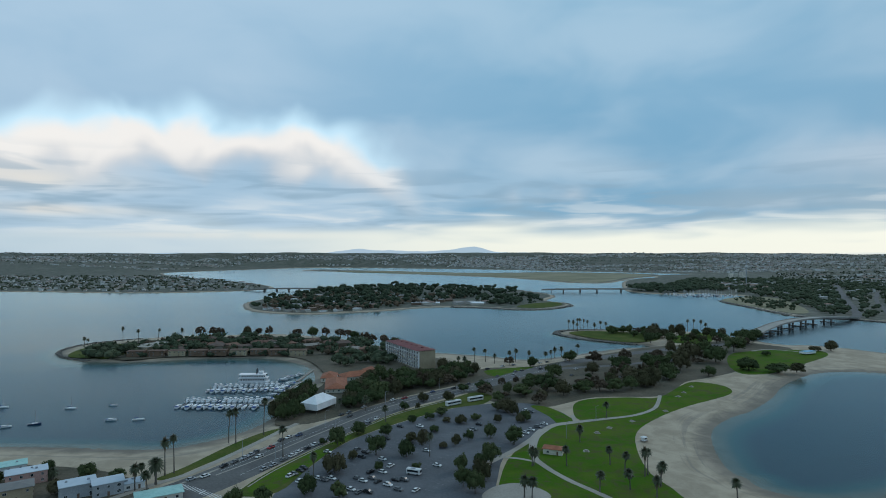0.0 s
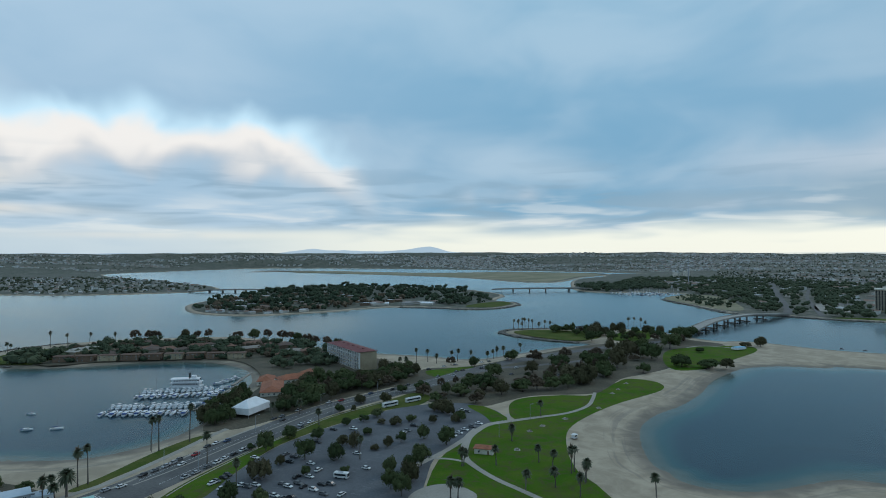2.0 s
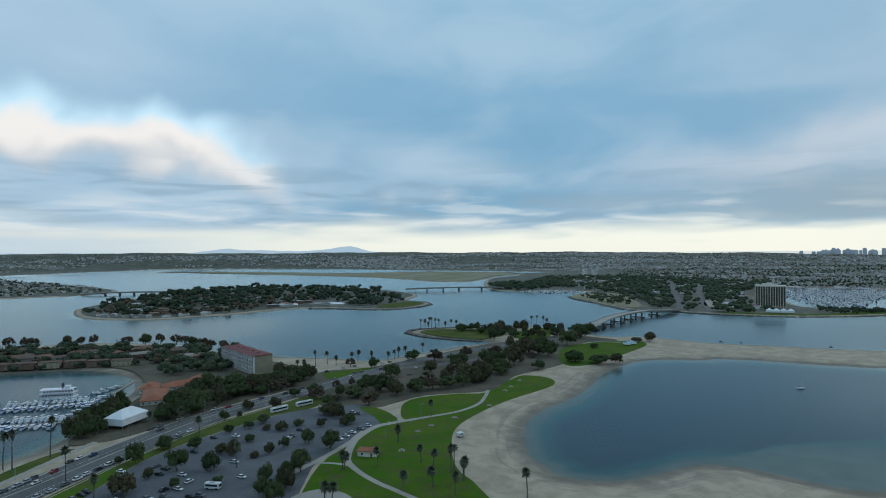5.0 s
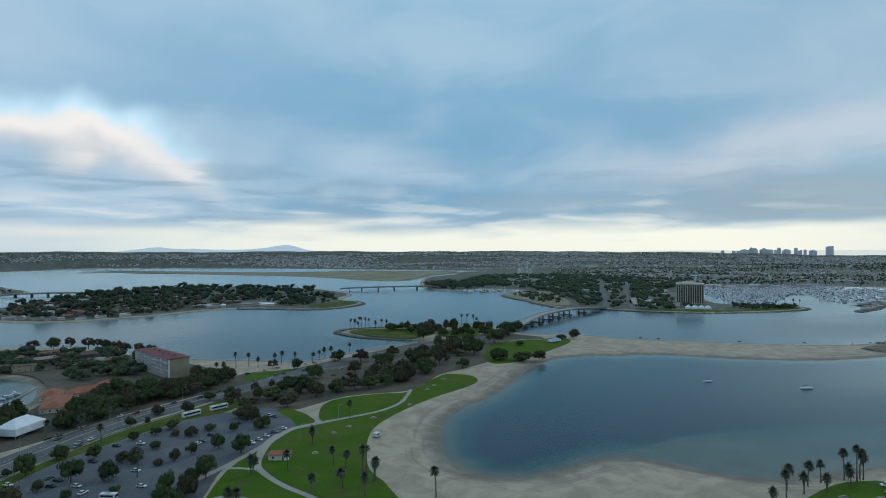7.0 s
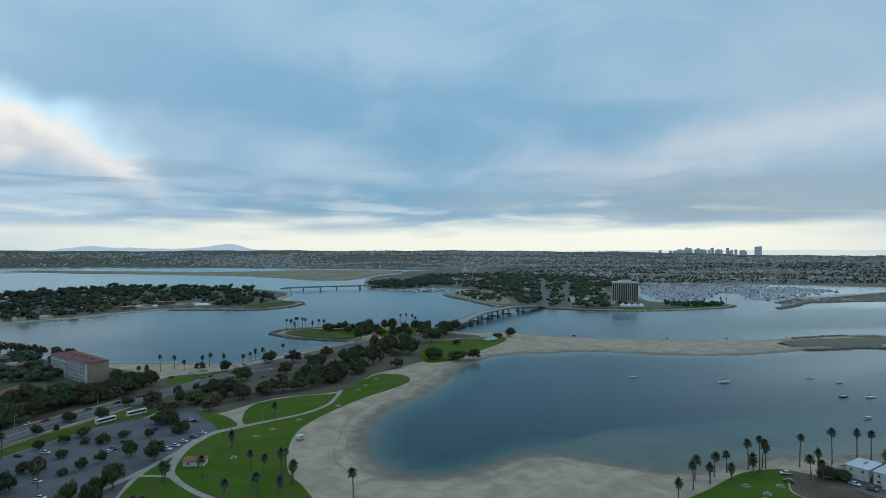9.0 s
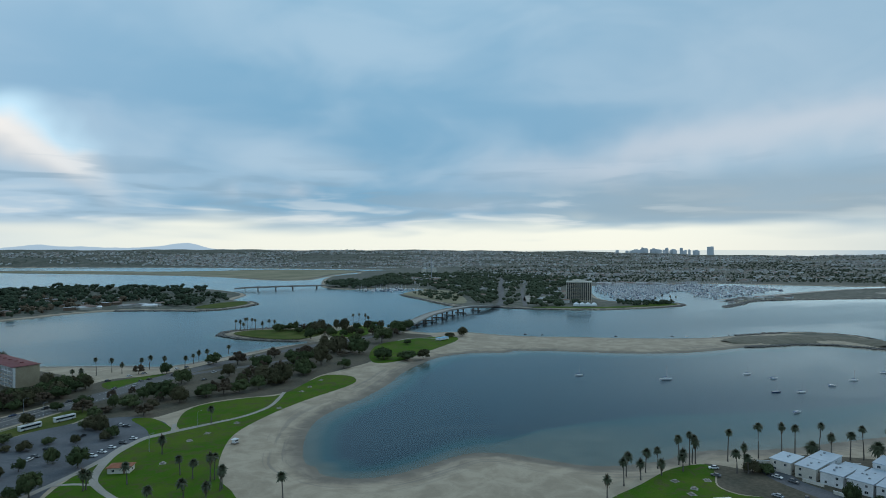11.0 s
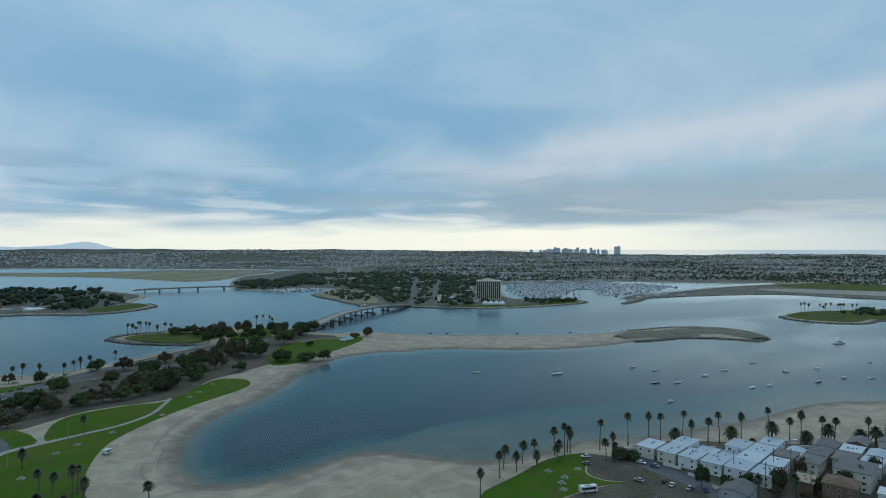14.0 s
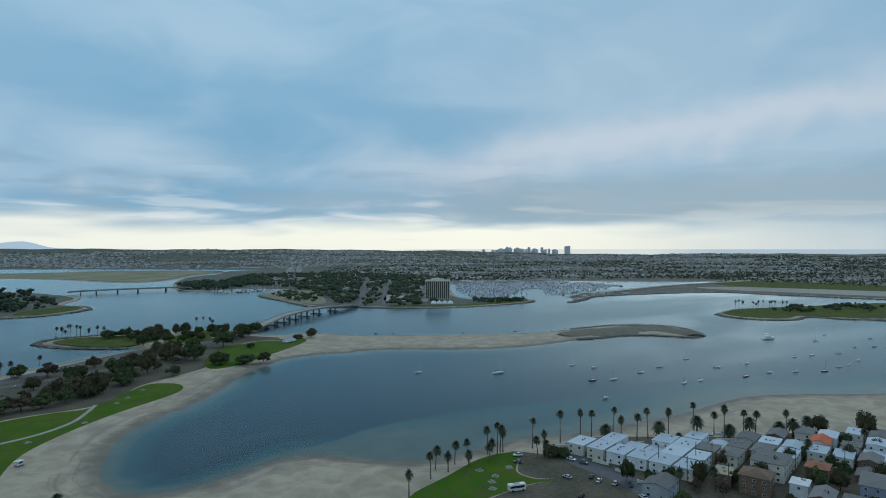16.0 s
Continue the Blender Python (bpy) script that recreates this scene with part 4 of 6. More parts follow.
rng = random.Random(8)
for area, n, apart, h, w in (
        ([(-62, 400), (-72, 440), (-62, 490), (-40, 512), (-14, 514), (10, 508), (18, 486), (-8, 466), (-36, 440)], 40, 9, (7, 12), (11, 17)),
        ([(-106, 372), (-116, 420), (-106, 462), (-96, 450), (-92, 376)], 22, 6, (7, 11), (6, 10)),
        ([(-4, 492), (-2, 545), (20, 556), (34, 530), (24, 505)], 14, 7, (7, 11), (8, 12)),
        ([(100, 460), (150, 520), (200, 580), (240, 640), (290, 660), (250, 560), (190, 500), (160, 455)], 28, 11, (5, 13), (6, 15)),
        ([(215, 770), (262, 705), (300, 692), (345, 700), (372, 735), (362, 785), (300, 775), (262, 785), (228, 795)], 27, 12, (7, 13), (9, 15)),
        ([(20, 440), (60, 425), (100, 445), (140, 470), (150, 520), (100, 500), (50, 480)], 17, 11, (4, 10), (5, 12)),
        ([(325, 125), (345, 80), (400, 40), (480, 50), (490, 90), (430, 110), (370, 125)], 26, 8, (5, 9), (4, 8))):
    for x, y in scatter(area, n, 5 + n, apart):
        tree(x, y, rng.uniform(*h), rng.uniform(*w), count, thin=rng.random() < (0.45 if n in (28, 17) else 0.1))
        count += 1
# umbrella-shaped trees along the outer shore of the resort spit
for x, y in ((-305, 752), (-289, 755), (-279, 750), (-246, 752), (-232, 750), (-219, 752), (-182, 748), (-162, 744), (-145, 742), (-127, 738), (-116, 728), (-107, 722), (-92, 700), (-82, 690), (-66, 676), (-52, 660)):
    tree(x, y, rng.uniform(11, 15), rng.uniform(10, 16), count, thin=count % 4 != 0, lift=0.22)
    count += 1


# ---- cars, buses, boats ----
M["glass"] = principled("dark_glass", (0.02, 0.025, 0.03), 0.08, spec=0.6)
# dull near-black glass: the gloom of the rooms behind is put into its colour
M["dim_glass"] = principled("shaded_glass", (0.022, 0.024, 0.026), 0.45, spec=0.3, alter=speckled((0.012, 0.013, 0.015), (0.05, 0.05, 0.05), 0.25, 1.5))
M["tyre"] = principled("tyre", (0.02, 0.02, 0.02), 0.85)
PAINT = {n: principled("car_paint_" + n, c, 0.3, 0.1, alter=speckled(c, tuple(v * 0.85 for v in c), 0.4, 3.0)) for n, c in (
    ("white", (0.72, 0.72, 0.71)), ("silver", (0.38, 0.39, 0.41)), ("black", (0.018, 0.018, 0.02)), ("grey", (0.12, 0.125, 0.13)), ("red", (0.32, 0.02, 0.025)), ("blue", (0.03, 0.06, 0.14)))}
M["gelcoat"] = principled("white_hull", (0.62, 0.63, 0.64), 0.3, alter=per_object((0.50, 0.51, 0.53), (0.82, 0.83, 0.84), 1.0))
M["deck"] = principled("boat_deck", (0.42, 0.40, 0.36), 0.7, alter=speckled((0.34, 0.32, 0.28), (0.5, 0.48, 0.44), 1.0, 6.0))
M["canvas"] = principled("blue_canvas", (0.03, 0.07, 0.22), 0.85, alter=speckled((0.025, 0.055, 0.17), (0.05, 0.10, 0.28), 0.6, 4.0))
M["mast"] = principled("mast_metal", (0.5, 0.5, 0.5), 0.4, 0.8)
M["timber"] = principled("weathered_timber", (0.25, 0.22, 0.18), 0.85, alter=speckled((0.17, 0.15, 0.125), (0.32, 0.29, 0.25), 0.5, 3.0))


def extruded(profile, half, taper=1.0):
    """A side profile (x, z) given width, narrower towards its top."""
    bm = bmesh.new()
    zs = [z for _, z in profile]
    top, low = max(zs), min(zs)
    rings = []
    for s in (-1, 1):
        rings.append([bm.verts.new((x, s * half * (1 - (1 - taper) * (z - low) / (top - low)), z)) for x, z in profile])
    n = len(profile)
    for i in range(n):
        bm.faces.new((rings[0][i], rings[0][(i + 1) % n], rings[1][(i + 1) % n], rings[1][i]))
    bm.faces.new(rings[0][::-1]), bm.faces.new(rings[1])
    bmesh.ops.recalc_face_normals(bm, faces=bm.faces)
    return bm


def body_profile(l, h):
    return [(-l / 2, 0.35), (-l / 2, 0.75), (-l / 2 + 0.2, 0.95), (-l * 0.2, 0.98), (l * 0.18, 0.95), (l / 2 - 0.25, 0.82), (l / 2, 0.65), (l / 2, 0.35)]


CAR_BODY, CAR_ROOF = {}, {}
for n in PAINT:
    bm = extruded(body_profile(4.6, 1.45), 0.9, 0.94)
    bmesh.ops.bevel(bm, geom=bm.edges[:], offset=0.06, segments=1, affect="EDGES")
    CAR_BODY[n] = finish(bm, "car_body", PAINT[n])
    bm = extruded([(-1.25, 1.42), (-1.0, 1.5), (0.3, 1.5), (0.5, 1.42)], 0.66, 0.92)
    CAR_ROOF[n] = finish(bm, "car_roof", PAINT[n])
bm = extruded([(-2.0, 0.93), (-1.3, 1.43), (0.52, 1.43), (1.2, 0.92)], 0.82, 0.80)
CABIN = finish(bm, "cabin", M["glass"])
bm = bmesh.new()
bmesh.ops.create_cone(bm, cap_ends=True, segments=14, radius1=0.33, radius2=0.33, depth=0.22, matrix=pose(0, 0, 0, 90))
WHEEL = finish(bm, "wheel", M["tyre"])
TALL = Matrix.Diagonal((1.02, 1.04, 1.18, 1))


def car(x, y, turn, colour, where, i):
    suv = i % 3 == 0
    ob = thing("car", f"{colour} {'sport utility vehicle' if suv else 'saloon car'} {where}", "car", (x, y, G + 0.07), turn, "cars")
    k = TALL if suv else Matrix()
    share("body", CAR_BODY[colour], ob, k)
    share("cabin", CABIN, ob, k, "dark tinted windows")
    share("roof", CAR_ROOF[colour], ob, k)
    for a in (-1.4, 1.45):
        for b in (-0.82, 0.82):
            share("wheel", WHEEL, ob, Matrix.Translation((a, b, 0.33)))


rng = random.Random(3)
HUES = ("white", "white", "silver", "black", "black", "grey", "grey", "blue", "white", "silver", "black", "red")
LOT_CARS = [(-72, 282), (-71, 285), (-69, 289), (-68, 292), (-61, 277), (-58, 279), (-55, 277), (-52, 279), (-46, 320), (-41, 315), (-42, 308), (-31, 305), (-26, 295), (-40, 279), (-37, 276), (-33, 279), (-30, 275), (-22, 277), (-25, 271), (-41, 266), (-37, 263), (-44, 262), (-48, 266), (-32, 338), (-35, 287), (-29, 287), (-61, 316), (-18, 277), (-12, 265), (-20, 266), (-33, 263), (-62, 272), (-66, 276), (44, 344), (48, 349), (52, 355), (57, 361), (62, 367), (-26, 362), (-14, 362), (16, 352), (18, 356), (55, 398), (58, 395), (36, 385), (22, 366), (-9, 318), (-3, 296)]
for i, (x, y) in enumerate(LOT_CARS):
    near_path = 40 < x and y < 370
    car(x, y, (-32 if i % 4 else 58) + rng.uniform(-3, 3) if not near_path else -35, "white" if near_path and i % 3 else HUES[(i * 5 + i // 7) % 12], "parked in the car park", i)
EAST_LANE = [(-87, 291), (-84, 297), (-81, 304), (-78, 310), (-76, 316), (-73, 322), (-70, 328), (-67, 334), (-64, 340)]
WEST_LANE = [(-108, 295), (-105, 301), (-102, 307), (-100, 311), (-99, 316), (-95, 309), (-93, 323), (-91, 336), (-88, 341), (-83, 345), (-66, 388), (-60, 385), (-62, 393), (-54, 408), (-47, 374), (-46, 367), (-42, 379), (-36, 427), (-28, 432), (-15, 443), (-8, 452), (8, 463), (20, 478), (46, 508), (60, 512)]
line = curved(ROAD, 12, False)
for i, (x, y) in enumerate(EAST_LANE + WEST_LANE):
    k = int(np.argmin((line[:-1, 0] - x) ** 2 + (line[:-1, 1] - y) ** 2))
    d = line[k + 1] - line[k]
    car(x, y, math.degrees(math.atan2(d[1], d[0])) + (0 if i < 9 else 180), "red" if i in (15, 27) else HUES[(i * 7 + 2) % 11], "on the road by the beach", i)
TOWN_CARS = [(315, 193, 150), (308, 186, 120), (332, 172, -80), (333, 165, -80), (331, 178, -80), (346, 136, -78), (345, 130, -78), (321, 151, 30), (320, 146, 20), (323, 139, 10), (327, 134, 40), (320, 123, 70), (451, 94, -60), (463, 84, -60), (331, 106, 80), (326, 100, 80), (300, 140, 20), (312, 158, 100), (-152, 262, 40), (-112, 282, 55), (-117, 278, 55)]
for i, (x, y, a) in enumerate(TOWN_CARS):
    car(x, y, a, HUES[(i * 5 + 1) % 11], "beside the beach houses", i)
for i, (x, y) in enumerate([(40, 540), (55, 553), (66, 560), (84, 562), (92, 570), (100, 574), (120, 585), (64, 528), (70, 533), (88, 540), (97, 545), (130, 470), (140, 478), (150, 505), (170, 520), (176, 528), (110, 512), (120, 540)]):
    car(x, y, 40 + rng.uniform(-8, 8), HUES[(i * 5 + 3) % 11], "parked near the north beach", i)


def bus(x, y, turn, label, l=12.5, h=3.3, name="bus"):
    ob = thing(name, label, name.replace("_", " "), (x, y, G + 0.07), turn)
    bm = bmesh.new()
    box(bm, -l / 2, l / 2, -1.25, 1.25, 0.4, h, 0.12)
    part("body", bm, PAINT["white"], ob)
    for s in (-1, 1):
        bm = bmesh.new()
        box(bm, -l / 2 + 0.5, l / 2 - 0.8, s * 1.255 - 0.02, s * 1.255 + 0.02, h * 0.5, h * 0.82)
        part("window_band", bm, M["glass"], ob)
    bm = bmesh.new()
    box(bm, l / 2 - 0.02, l / 2 + 0.03, -1.05, 1.05, h * 0.42, h * 0.85)
    part("windscreen", bm, M["glass"], ob)
    bm = bmesh.new()
    box(bm, -l * 0.2, l * 0.15, -0.7, 0.7, h, h + 0.22, 0.05)
    part("roof_unit", bm, PAINT["silver"], ob)
    for a in (-l * 0.3, l * 0.32):
        for b in (-1.15, 1.15):
            share("wheel", WHEEL, ob, Matrix.Translation((a, b, 0.45)) @ Matrix.Diagonal((1.4, 1.2, 1.4, 1)))


bus(7, 414, 38, "white coach with dark windows parked at the car park's edge")
bus(23, 426, 34, "white coach with dark windows standing under trees")
bus(-14, 285, -20, "white delivery van parked in the open car park", 7.0, 2.9, "van")
bus(283, 162, -20, "white motorhome parked by the beach lawn", 8.0, 3.1, "motorhome")


def hull(l, w, h, material, sheer=0.25):
    bm = bmesh.new()
    stations = [(-0.5, 0.82), (-0.3, 0.95), (0.0, 1.0), (0.25, 0.8), (0.42, 0.4), (0.5, 0.03)]
    rings = []
    for t, b in stations:
        up = h * (1 + sheer * max(0, t) * 2)
        rings.append([bm.verts.new((t * l, s * w / 2 * b * k, z)) for s, k, z in ((-1, 1.0, up), (-1, 0.85, h * 0.3), (-1, 0.35, -0.25), (1, 0.35, -0.25), (1, 0.85, h * 0.3), (1, 1.0, up))])
    for r, s in zip(rings, rings[1:]):
        for k in range(6):
            bm.faces.new((r[k], s[k], s[(k + 1) % 6], r[(k + 1) % 6]))
    bm.faces.new(rings[0]), bm.faces.new(rings[-1][::-1])
    bmesh.ops.recalc_face_normals(bm, faces=bm.faces)
    return finish(bm, "hull", material)


def boxes(name, material, *dims, bevel=0.06):
    bm = bmesh.new()
    for d in dims:
        box(bm, *d, bevel=bevel)
    return finish(bm, name, material)


HULL = {k: hull(*v) for k, v in {"cruiser": (11, 3.6, 1.3, M["gelcoat"]), "sail": (9, 2.8, 1.0, M["gelcoat"]), "blue": (9, 2.8, 1.0, PAINT["blue"]), "yacht": (19, 5.2, 2.0, M["gelcoat"])}.items()}
SALOON = boxes("saloon", M["gelcoat"], (-3.2, 1.8, -1.35, 1.35, 1.25, 2.3), bevel=0.15)
SIDE_GLASS = boxes("side_window", M["glass"], (-2.8, 1.85, -1.38, 1.38, 1.6, 2.05))
BRIDGE = boxes("flybridge", M["gelcoat"], (-2.9, 0.4, -1.2, 1.2, 2.3, 2.8), bevel=0.12)
HARDTOP = boxes("hardtop", M["gelcoat"], (-2.6, 0.0, -1.15, 1.15, 4.0, 4.12))
RAILS = boxes("arch", M["mast"], (-2.5, -2.4, -1.1, -1.0, 2.7, 4.0), (-2.5, -2.4, 1.0, 1.1, 2.7, 4.0), (-0.2, -0.1, -1.1, -1.0, 2.7, 4.0), (-0.2, -0.1, 1.0, 1.1, 2.7, 4.0), bevel=0)
COVER = boxes("cockpit_cover", M["canvas"], (-5.0, -3.0, -1.5, 1.5, 1.3, 2.0), bevel=0.2)
COACH = boxes("coachroof", M["gelcoat"], (-1.8, 2.0, -0.9, 0.9, 0.95, 1.45), bevel=0.15)
COCKPIT = boxes("cockpit", M["deck"], (-3.9, -1.9, -0.9, 0.9, 0.98, 1.08))
bm = bmesh.new()
tube(bm, [(0.6, 0, 1.2), (0.6, 0, 6), (0.6, 0, 11.5)], [0.09, 0.08, 0.05], 6)
MAST = finish(bm, "mast", M["mast"])
bm = bmesh.new()
tube(bm, [(0.5, 0, 2.3), (-3.2, 0, 2.3)], [0.22, 0.16], 6)
BOOM = finish(bm, "boom_cover", M["canvas"])


def motor_boat(x, y, turn, i, where, k=1.0):
    ob = thing("motor_boat", f"white cabin cruiser {'with a flybridge ' if i % 2 else ''}{where}", "boat", (x, y, 0.02), turn, "boats", scale=k)
    share("hull", HULL["cruiser"], ob)
    share("saloon", SALOON, ob)
    share("side_window", SIDE_GLASS, ob, None, "dark cabin windows")
    if i % 2:
        share("flybridge", BRIDGE, ob), share("hardtop", HARDTOP, ob), share("arch", RAILS, ob)
    if i % 2 == 0:
        share("cockpit_cover", COVER, ob, None, "blue canvas cover")


def sail_boat(x, y, turn, i, where, k=1.0, z=0.02):
    ob = thing("sailing_boat", f"{'dark blue' if i % 5 == 3 else 'white'} sailing boat, mast bare, {where}", "boat", (x, y, z), turn, "boats", scale=k)
    share("hull", HULL["blue" if i % 5 == 3 else "sail"], ob)
    share("coachroof", COACH, ob), share("cockpit", COCKPIT, ob), share("mast", MAST, ob)
    share("boom_cover", BOOM, ob, None, "blue sail cover on the boom")


MOORED = [(-257, 413), (-213, 384), (-196, 385), (-256, 375), (-270, 369), (-306, 416), (534, 339), (539, 318), (496, 286), (512, 277), (555, 280), (591, 284), (647, 290), (630, 250), (566, 231), (546, 234), (455, 243), (670, 242), (611, 215), (644, 210), (742, 228), (665, 197), (766, 221), (688, 182), (876, 258), (802, 209), (721, 182), (740, 180), (771, 182), (861, 213), (936, 269), (949, 224), (401, 400), (455, 355), (880, 200), (830, 165), (790, 140), (905, 170)]
for i, (x, y) in enumerate(MOORED):
    a = (8 + (i * 31) % 25) if x < 0 else -35 + (i * 37) % 40
    if i % 3 == 1 and i not in (33,):
        motor_boat(x, y, a, 2 * (i // 2), "at a mooring in the cove", 0.62)
    else:
        sail_boat(x, y, a, i if i != 33 else 31, "at a mooring in the cove", 0.8 if i != 33 else 1.15)
motor_boat(-232, 421, 5, 0, "at a mooring in the cove", 0.5)
motor_boat(846, 298, -20, 1, "lying off the beach", 1.7)

# the marina: two floating docks and the boats along them
for (ax, ay), (bx, by), w in (((-184, 424), (-126, 424), 2.2), ((-184, 470), (-122, 478), 2.2), ((-126, 424), (-118, 500), 2.5), ((-122, 500), (-119, 552), 2.5)):
    d = Vector((bx - ax, by - ay, 0))
    ob = thing("floating_dock", "grey timber floating dock between moored boats", "dock", (ax, ay, 0.0), math.degrees(math.atan2(d.y, d.x)))
    bm = bmesh.new()
    box(bm, 0, d.length, -w / 2, w / 2, -0.2, 0.5, 0.05)
    part("deck", bm, M["timber"], ob)
    for k in range(int(d.length // 14) + 1):
        bm = bmesh.new()
        tube(bm, [(k * 14 + 1, w / 2 + 0.15, -2), (k * 14 + 1, w / 2 + 0.15, 2.6)], [0.18, 0.18], 6)
        part("pile", bm, M["timber"], ob)
k = 0
for (ax, ay), (bx, by) in (((-186, 424), (-128, 424)), ((-184, 470), (-124, 478))):
    n = 15
    for i in range(n):
        t = (i + 0.5) / n
        for s in (-1, 1):
            x, y = ax + (bx - ax) * t, ay + (by - ay) * t + s * 8
            (sail_boat if (k * 7) % 11 == 3 else motor_boat)(x + rng.uniform(-0.4, 0.4), y + rng.uniform(-1, 1), s * 90 + 180 * (k % 4 == 0) + rng.uniform(-3, 3), k, "berthed in the marina", rng.uniform(0.7, 1.0))
            k += 1
for i in range(5):
    for s in (-1, 1):
        motor_boat(-122 + s * 7 + i, 438 + i * 13, 0 if s > 0 else 180, k, "berthed in the marina", rng.uniform(0.75, 1.0))
        k += 1
for i in range(4):
    motor_boat(-135 + i * 3, 505 + i * 7, 12, i, "berthed in the marina", 0.7)


def riverboat(x, y, turn):
    ob = thing("excursion_boat", "white two-deck excursion boat moored at the dock", "boat", (x, y, 0.0), turn)
    part("hull", (lambda b: (box(b, -12, 12, -4, 4, -0.4, 1.5, 0.3), b)[1])(bmesh.new()), M["gelcoat"], ob)
    for f in range(2):
        z = 1.5 + f * 2.9
        bm = bmesh.new()
        box(bm, -11.2 + f, 10.5 - f * 1.5, -3.5, 3.5, z, z + 2.5, 0.05)
        d = part("deck_house", bm, M["gelcoat"], ob)
        for i in range(10):
            for s in (-1, 1):
                bm = bmesh.new()
                box(bm, -10 + f + i * 2.0, -8.9 + f + i * 2.0, s * 3.52 - 0.03, s * 3.52 + 0.03, z + 0.9, z + 1.9)
                part("window", bm, M["glass"], d)
        bm = bmesh.new()
        box(bm, -12, 11.6 - f * 1.5, -4.1, 4.1, z + 2.5, z + 2.75, 0.04)
        part("awning_deck", bm, M["gelcoat"], ob)
    bm = bmesh.new()
    box(bm, 4, 7.5, -1.6, 1.6, 7.2, 9.4, 0.1)
    part("wheelhouse", bm, M["gelcoat"], ob)
    for s in (-1, 1):
        bm = bmesh.new()
        tube(bm, [(2.5, s * 1.5, 7.2), (2.5, s * 1.5, 11.5)], [0.35, 0.35], 8)
        part("funnel", bm, PAINT["black"], ob)


riverboat(-157, 497, 2)

for i in range(9):
    sail_boat(418 + i * 2.4, 153 - i * 1.1 + (i % 3), 70 + i * 9, i, "drawn up on the sand", 0.5, G + 0.1)
for i, (x, y) in enumerate([(489, 612), (506, 600), (579, 551), (640, 520), (688, 500), (712, 498), (655, 512)]):
    car(x, y, -35 + 12 * i, ("black", "grey", "black", "grey", "white", "silver", "white")[i], "standing on the sandbar", i)


# ---- buildings ----
M["cream"] = principled("cream_render", (0.62, 0.58, 0.50), 0.85, alter=speckled((0.52, 0.48, 0.41), (0.68, 0.64, 0.56), 0.15, 1.4, 0.4))
M["tan"] = principled("tan_render", (0.36, 0.29, 0.19), 0.85, alter=speckled((0.29, 0.23, 0.15), (0.40, 0.33, 0.22), 0.12, 1.2, 0.4))
M["white_wall"] = principled("white_render", (0.68, 0.68, 0.67), 0.8, alter=speckled((0.56, 0.56, 0.56), (0.74, 0.74, 0.73), 0.2, 1.6, 0.4))
M["grey_wall"] = principled("grey_render", (0.32, 0.34, 0.36), 0.85, alter=speckled((0.26, 0.28, 0.30), (0.37, 0.39, 0.41), 0.2, 1.6, 0.4))
M["blue_wall"] = principled("blue_grey_boarding", (0.19, 0.23, 0.30), 0.8, alter=speckled((0.15, 0.18, 0.24), (0.23, 0.28, 0.36), 0.2, 1.6, 0.4))
M["brown_wall"] = principled("brown_shingle_wall", (0.16, 0.10, 0.065), 0.9, alter=speckled((0.11, 0.07, 0.045), (0.21, 0.135, 0.09), 0.2, 1.6, 0.5))
M["pink_wall"] = principled("pink_render", (0.50, 0.30, 0.26), 0.85, alter=speckled((0.42, 0.25, 0.22), (0.55, 0.34, 0.30), 0.2, 1.6, 0.4))
M["pale_roof"] = principled("pale_roofing", (0.42, 0.48, 0.54), 0.75, alter=per_object((0.27, 0.33, 0.39), (0.52, 0.58, 0.63), 0.4))
M["grey_roof"] = principled("grey_shingle", (0.16, 0.155, 0.15), 0.9, alter=per_object((0.10, 0.098, 0.095), (0.22, 0.21, 0.20), 0.5))
M["red_roof"] = principled("red_roof", (0.16, 0.045, 0.045), 0.85, alter=speckled((0.12, 0.032, 0.035), (0.20, 0.065, 0.06), 0.15, 1.2, 0.5))
M["tile_roof"] = principled("terracotta_tile", (0.30, 0.10, 0.05), 0.85, alter=speckled((0.20, 0.068, 0.035), (0.36, 0.135, 0.07), 0.2, 1.3, 0.5))
M["brown_roof"] = principled("brown_tile", (0.13, 0.075, 0.055), 0.9, alter=speckled((0.09, 0.052, 0.038), (0.17, 0.10, 0.072), 0.2, 1.3, 0.5))
M["orange_roof"] = principled("orange_tile", (0.55, 0.10, 0.03), 0.8, alter=speckled((0.46, 0.08, 0.025), (0.60, 0.13, 0.045), 0.25, 1.6, 0.5))
M["aqua_roof"] = principled("aqua_roof", (0.30, 0.52, 0.48), 0.7, alter=speckled((0.25, 0.44, 0.41), (0.36, 0.58, 0.54), 0.15, 1.2, 0.4))
M["fabric"] = principled("white_canvas", (0.75, 0.76, 0.77), 0.8, alter=speckled((0.66, 0.67, 0.68), (0.8, 0.81, 0.82), 0.2, 2.0, 0.4))
M["blue_cloth"] = principled("pale_blue_cloth", (0.2, 0.42, 0.58), 0.8, alter=speckled((0.16, 0.36, 0.52), (0.26, 0.48, 0.62), 0.2, 2.0, 0.4))
M["frame"] = principled("window_frame", (0.6, 0.6, 0.58), 0.6)

bm = bmesh.new()
box(bm, -0.6, 0.6, -0.05, 0.06, 0, 1.2)
for f in bm.faces:
    f.material_index = 0
WINDOW = finish(bm, "window", M["frame"])
bm = bmesh.new()
box(bm, -0.52, -0.03, -0.07, -0.045, 0.08, 1.12)
box(bm, 0.03, 0.52, -0.07, -0.045, 0.08, 1.12)
PANE = finish(bm, "pane", M["glass"])
bm = bmesh.new()
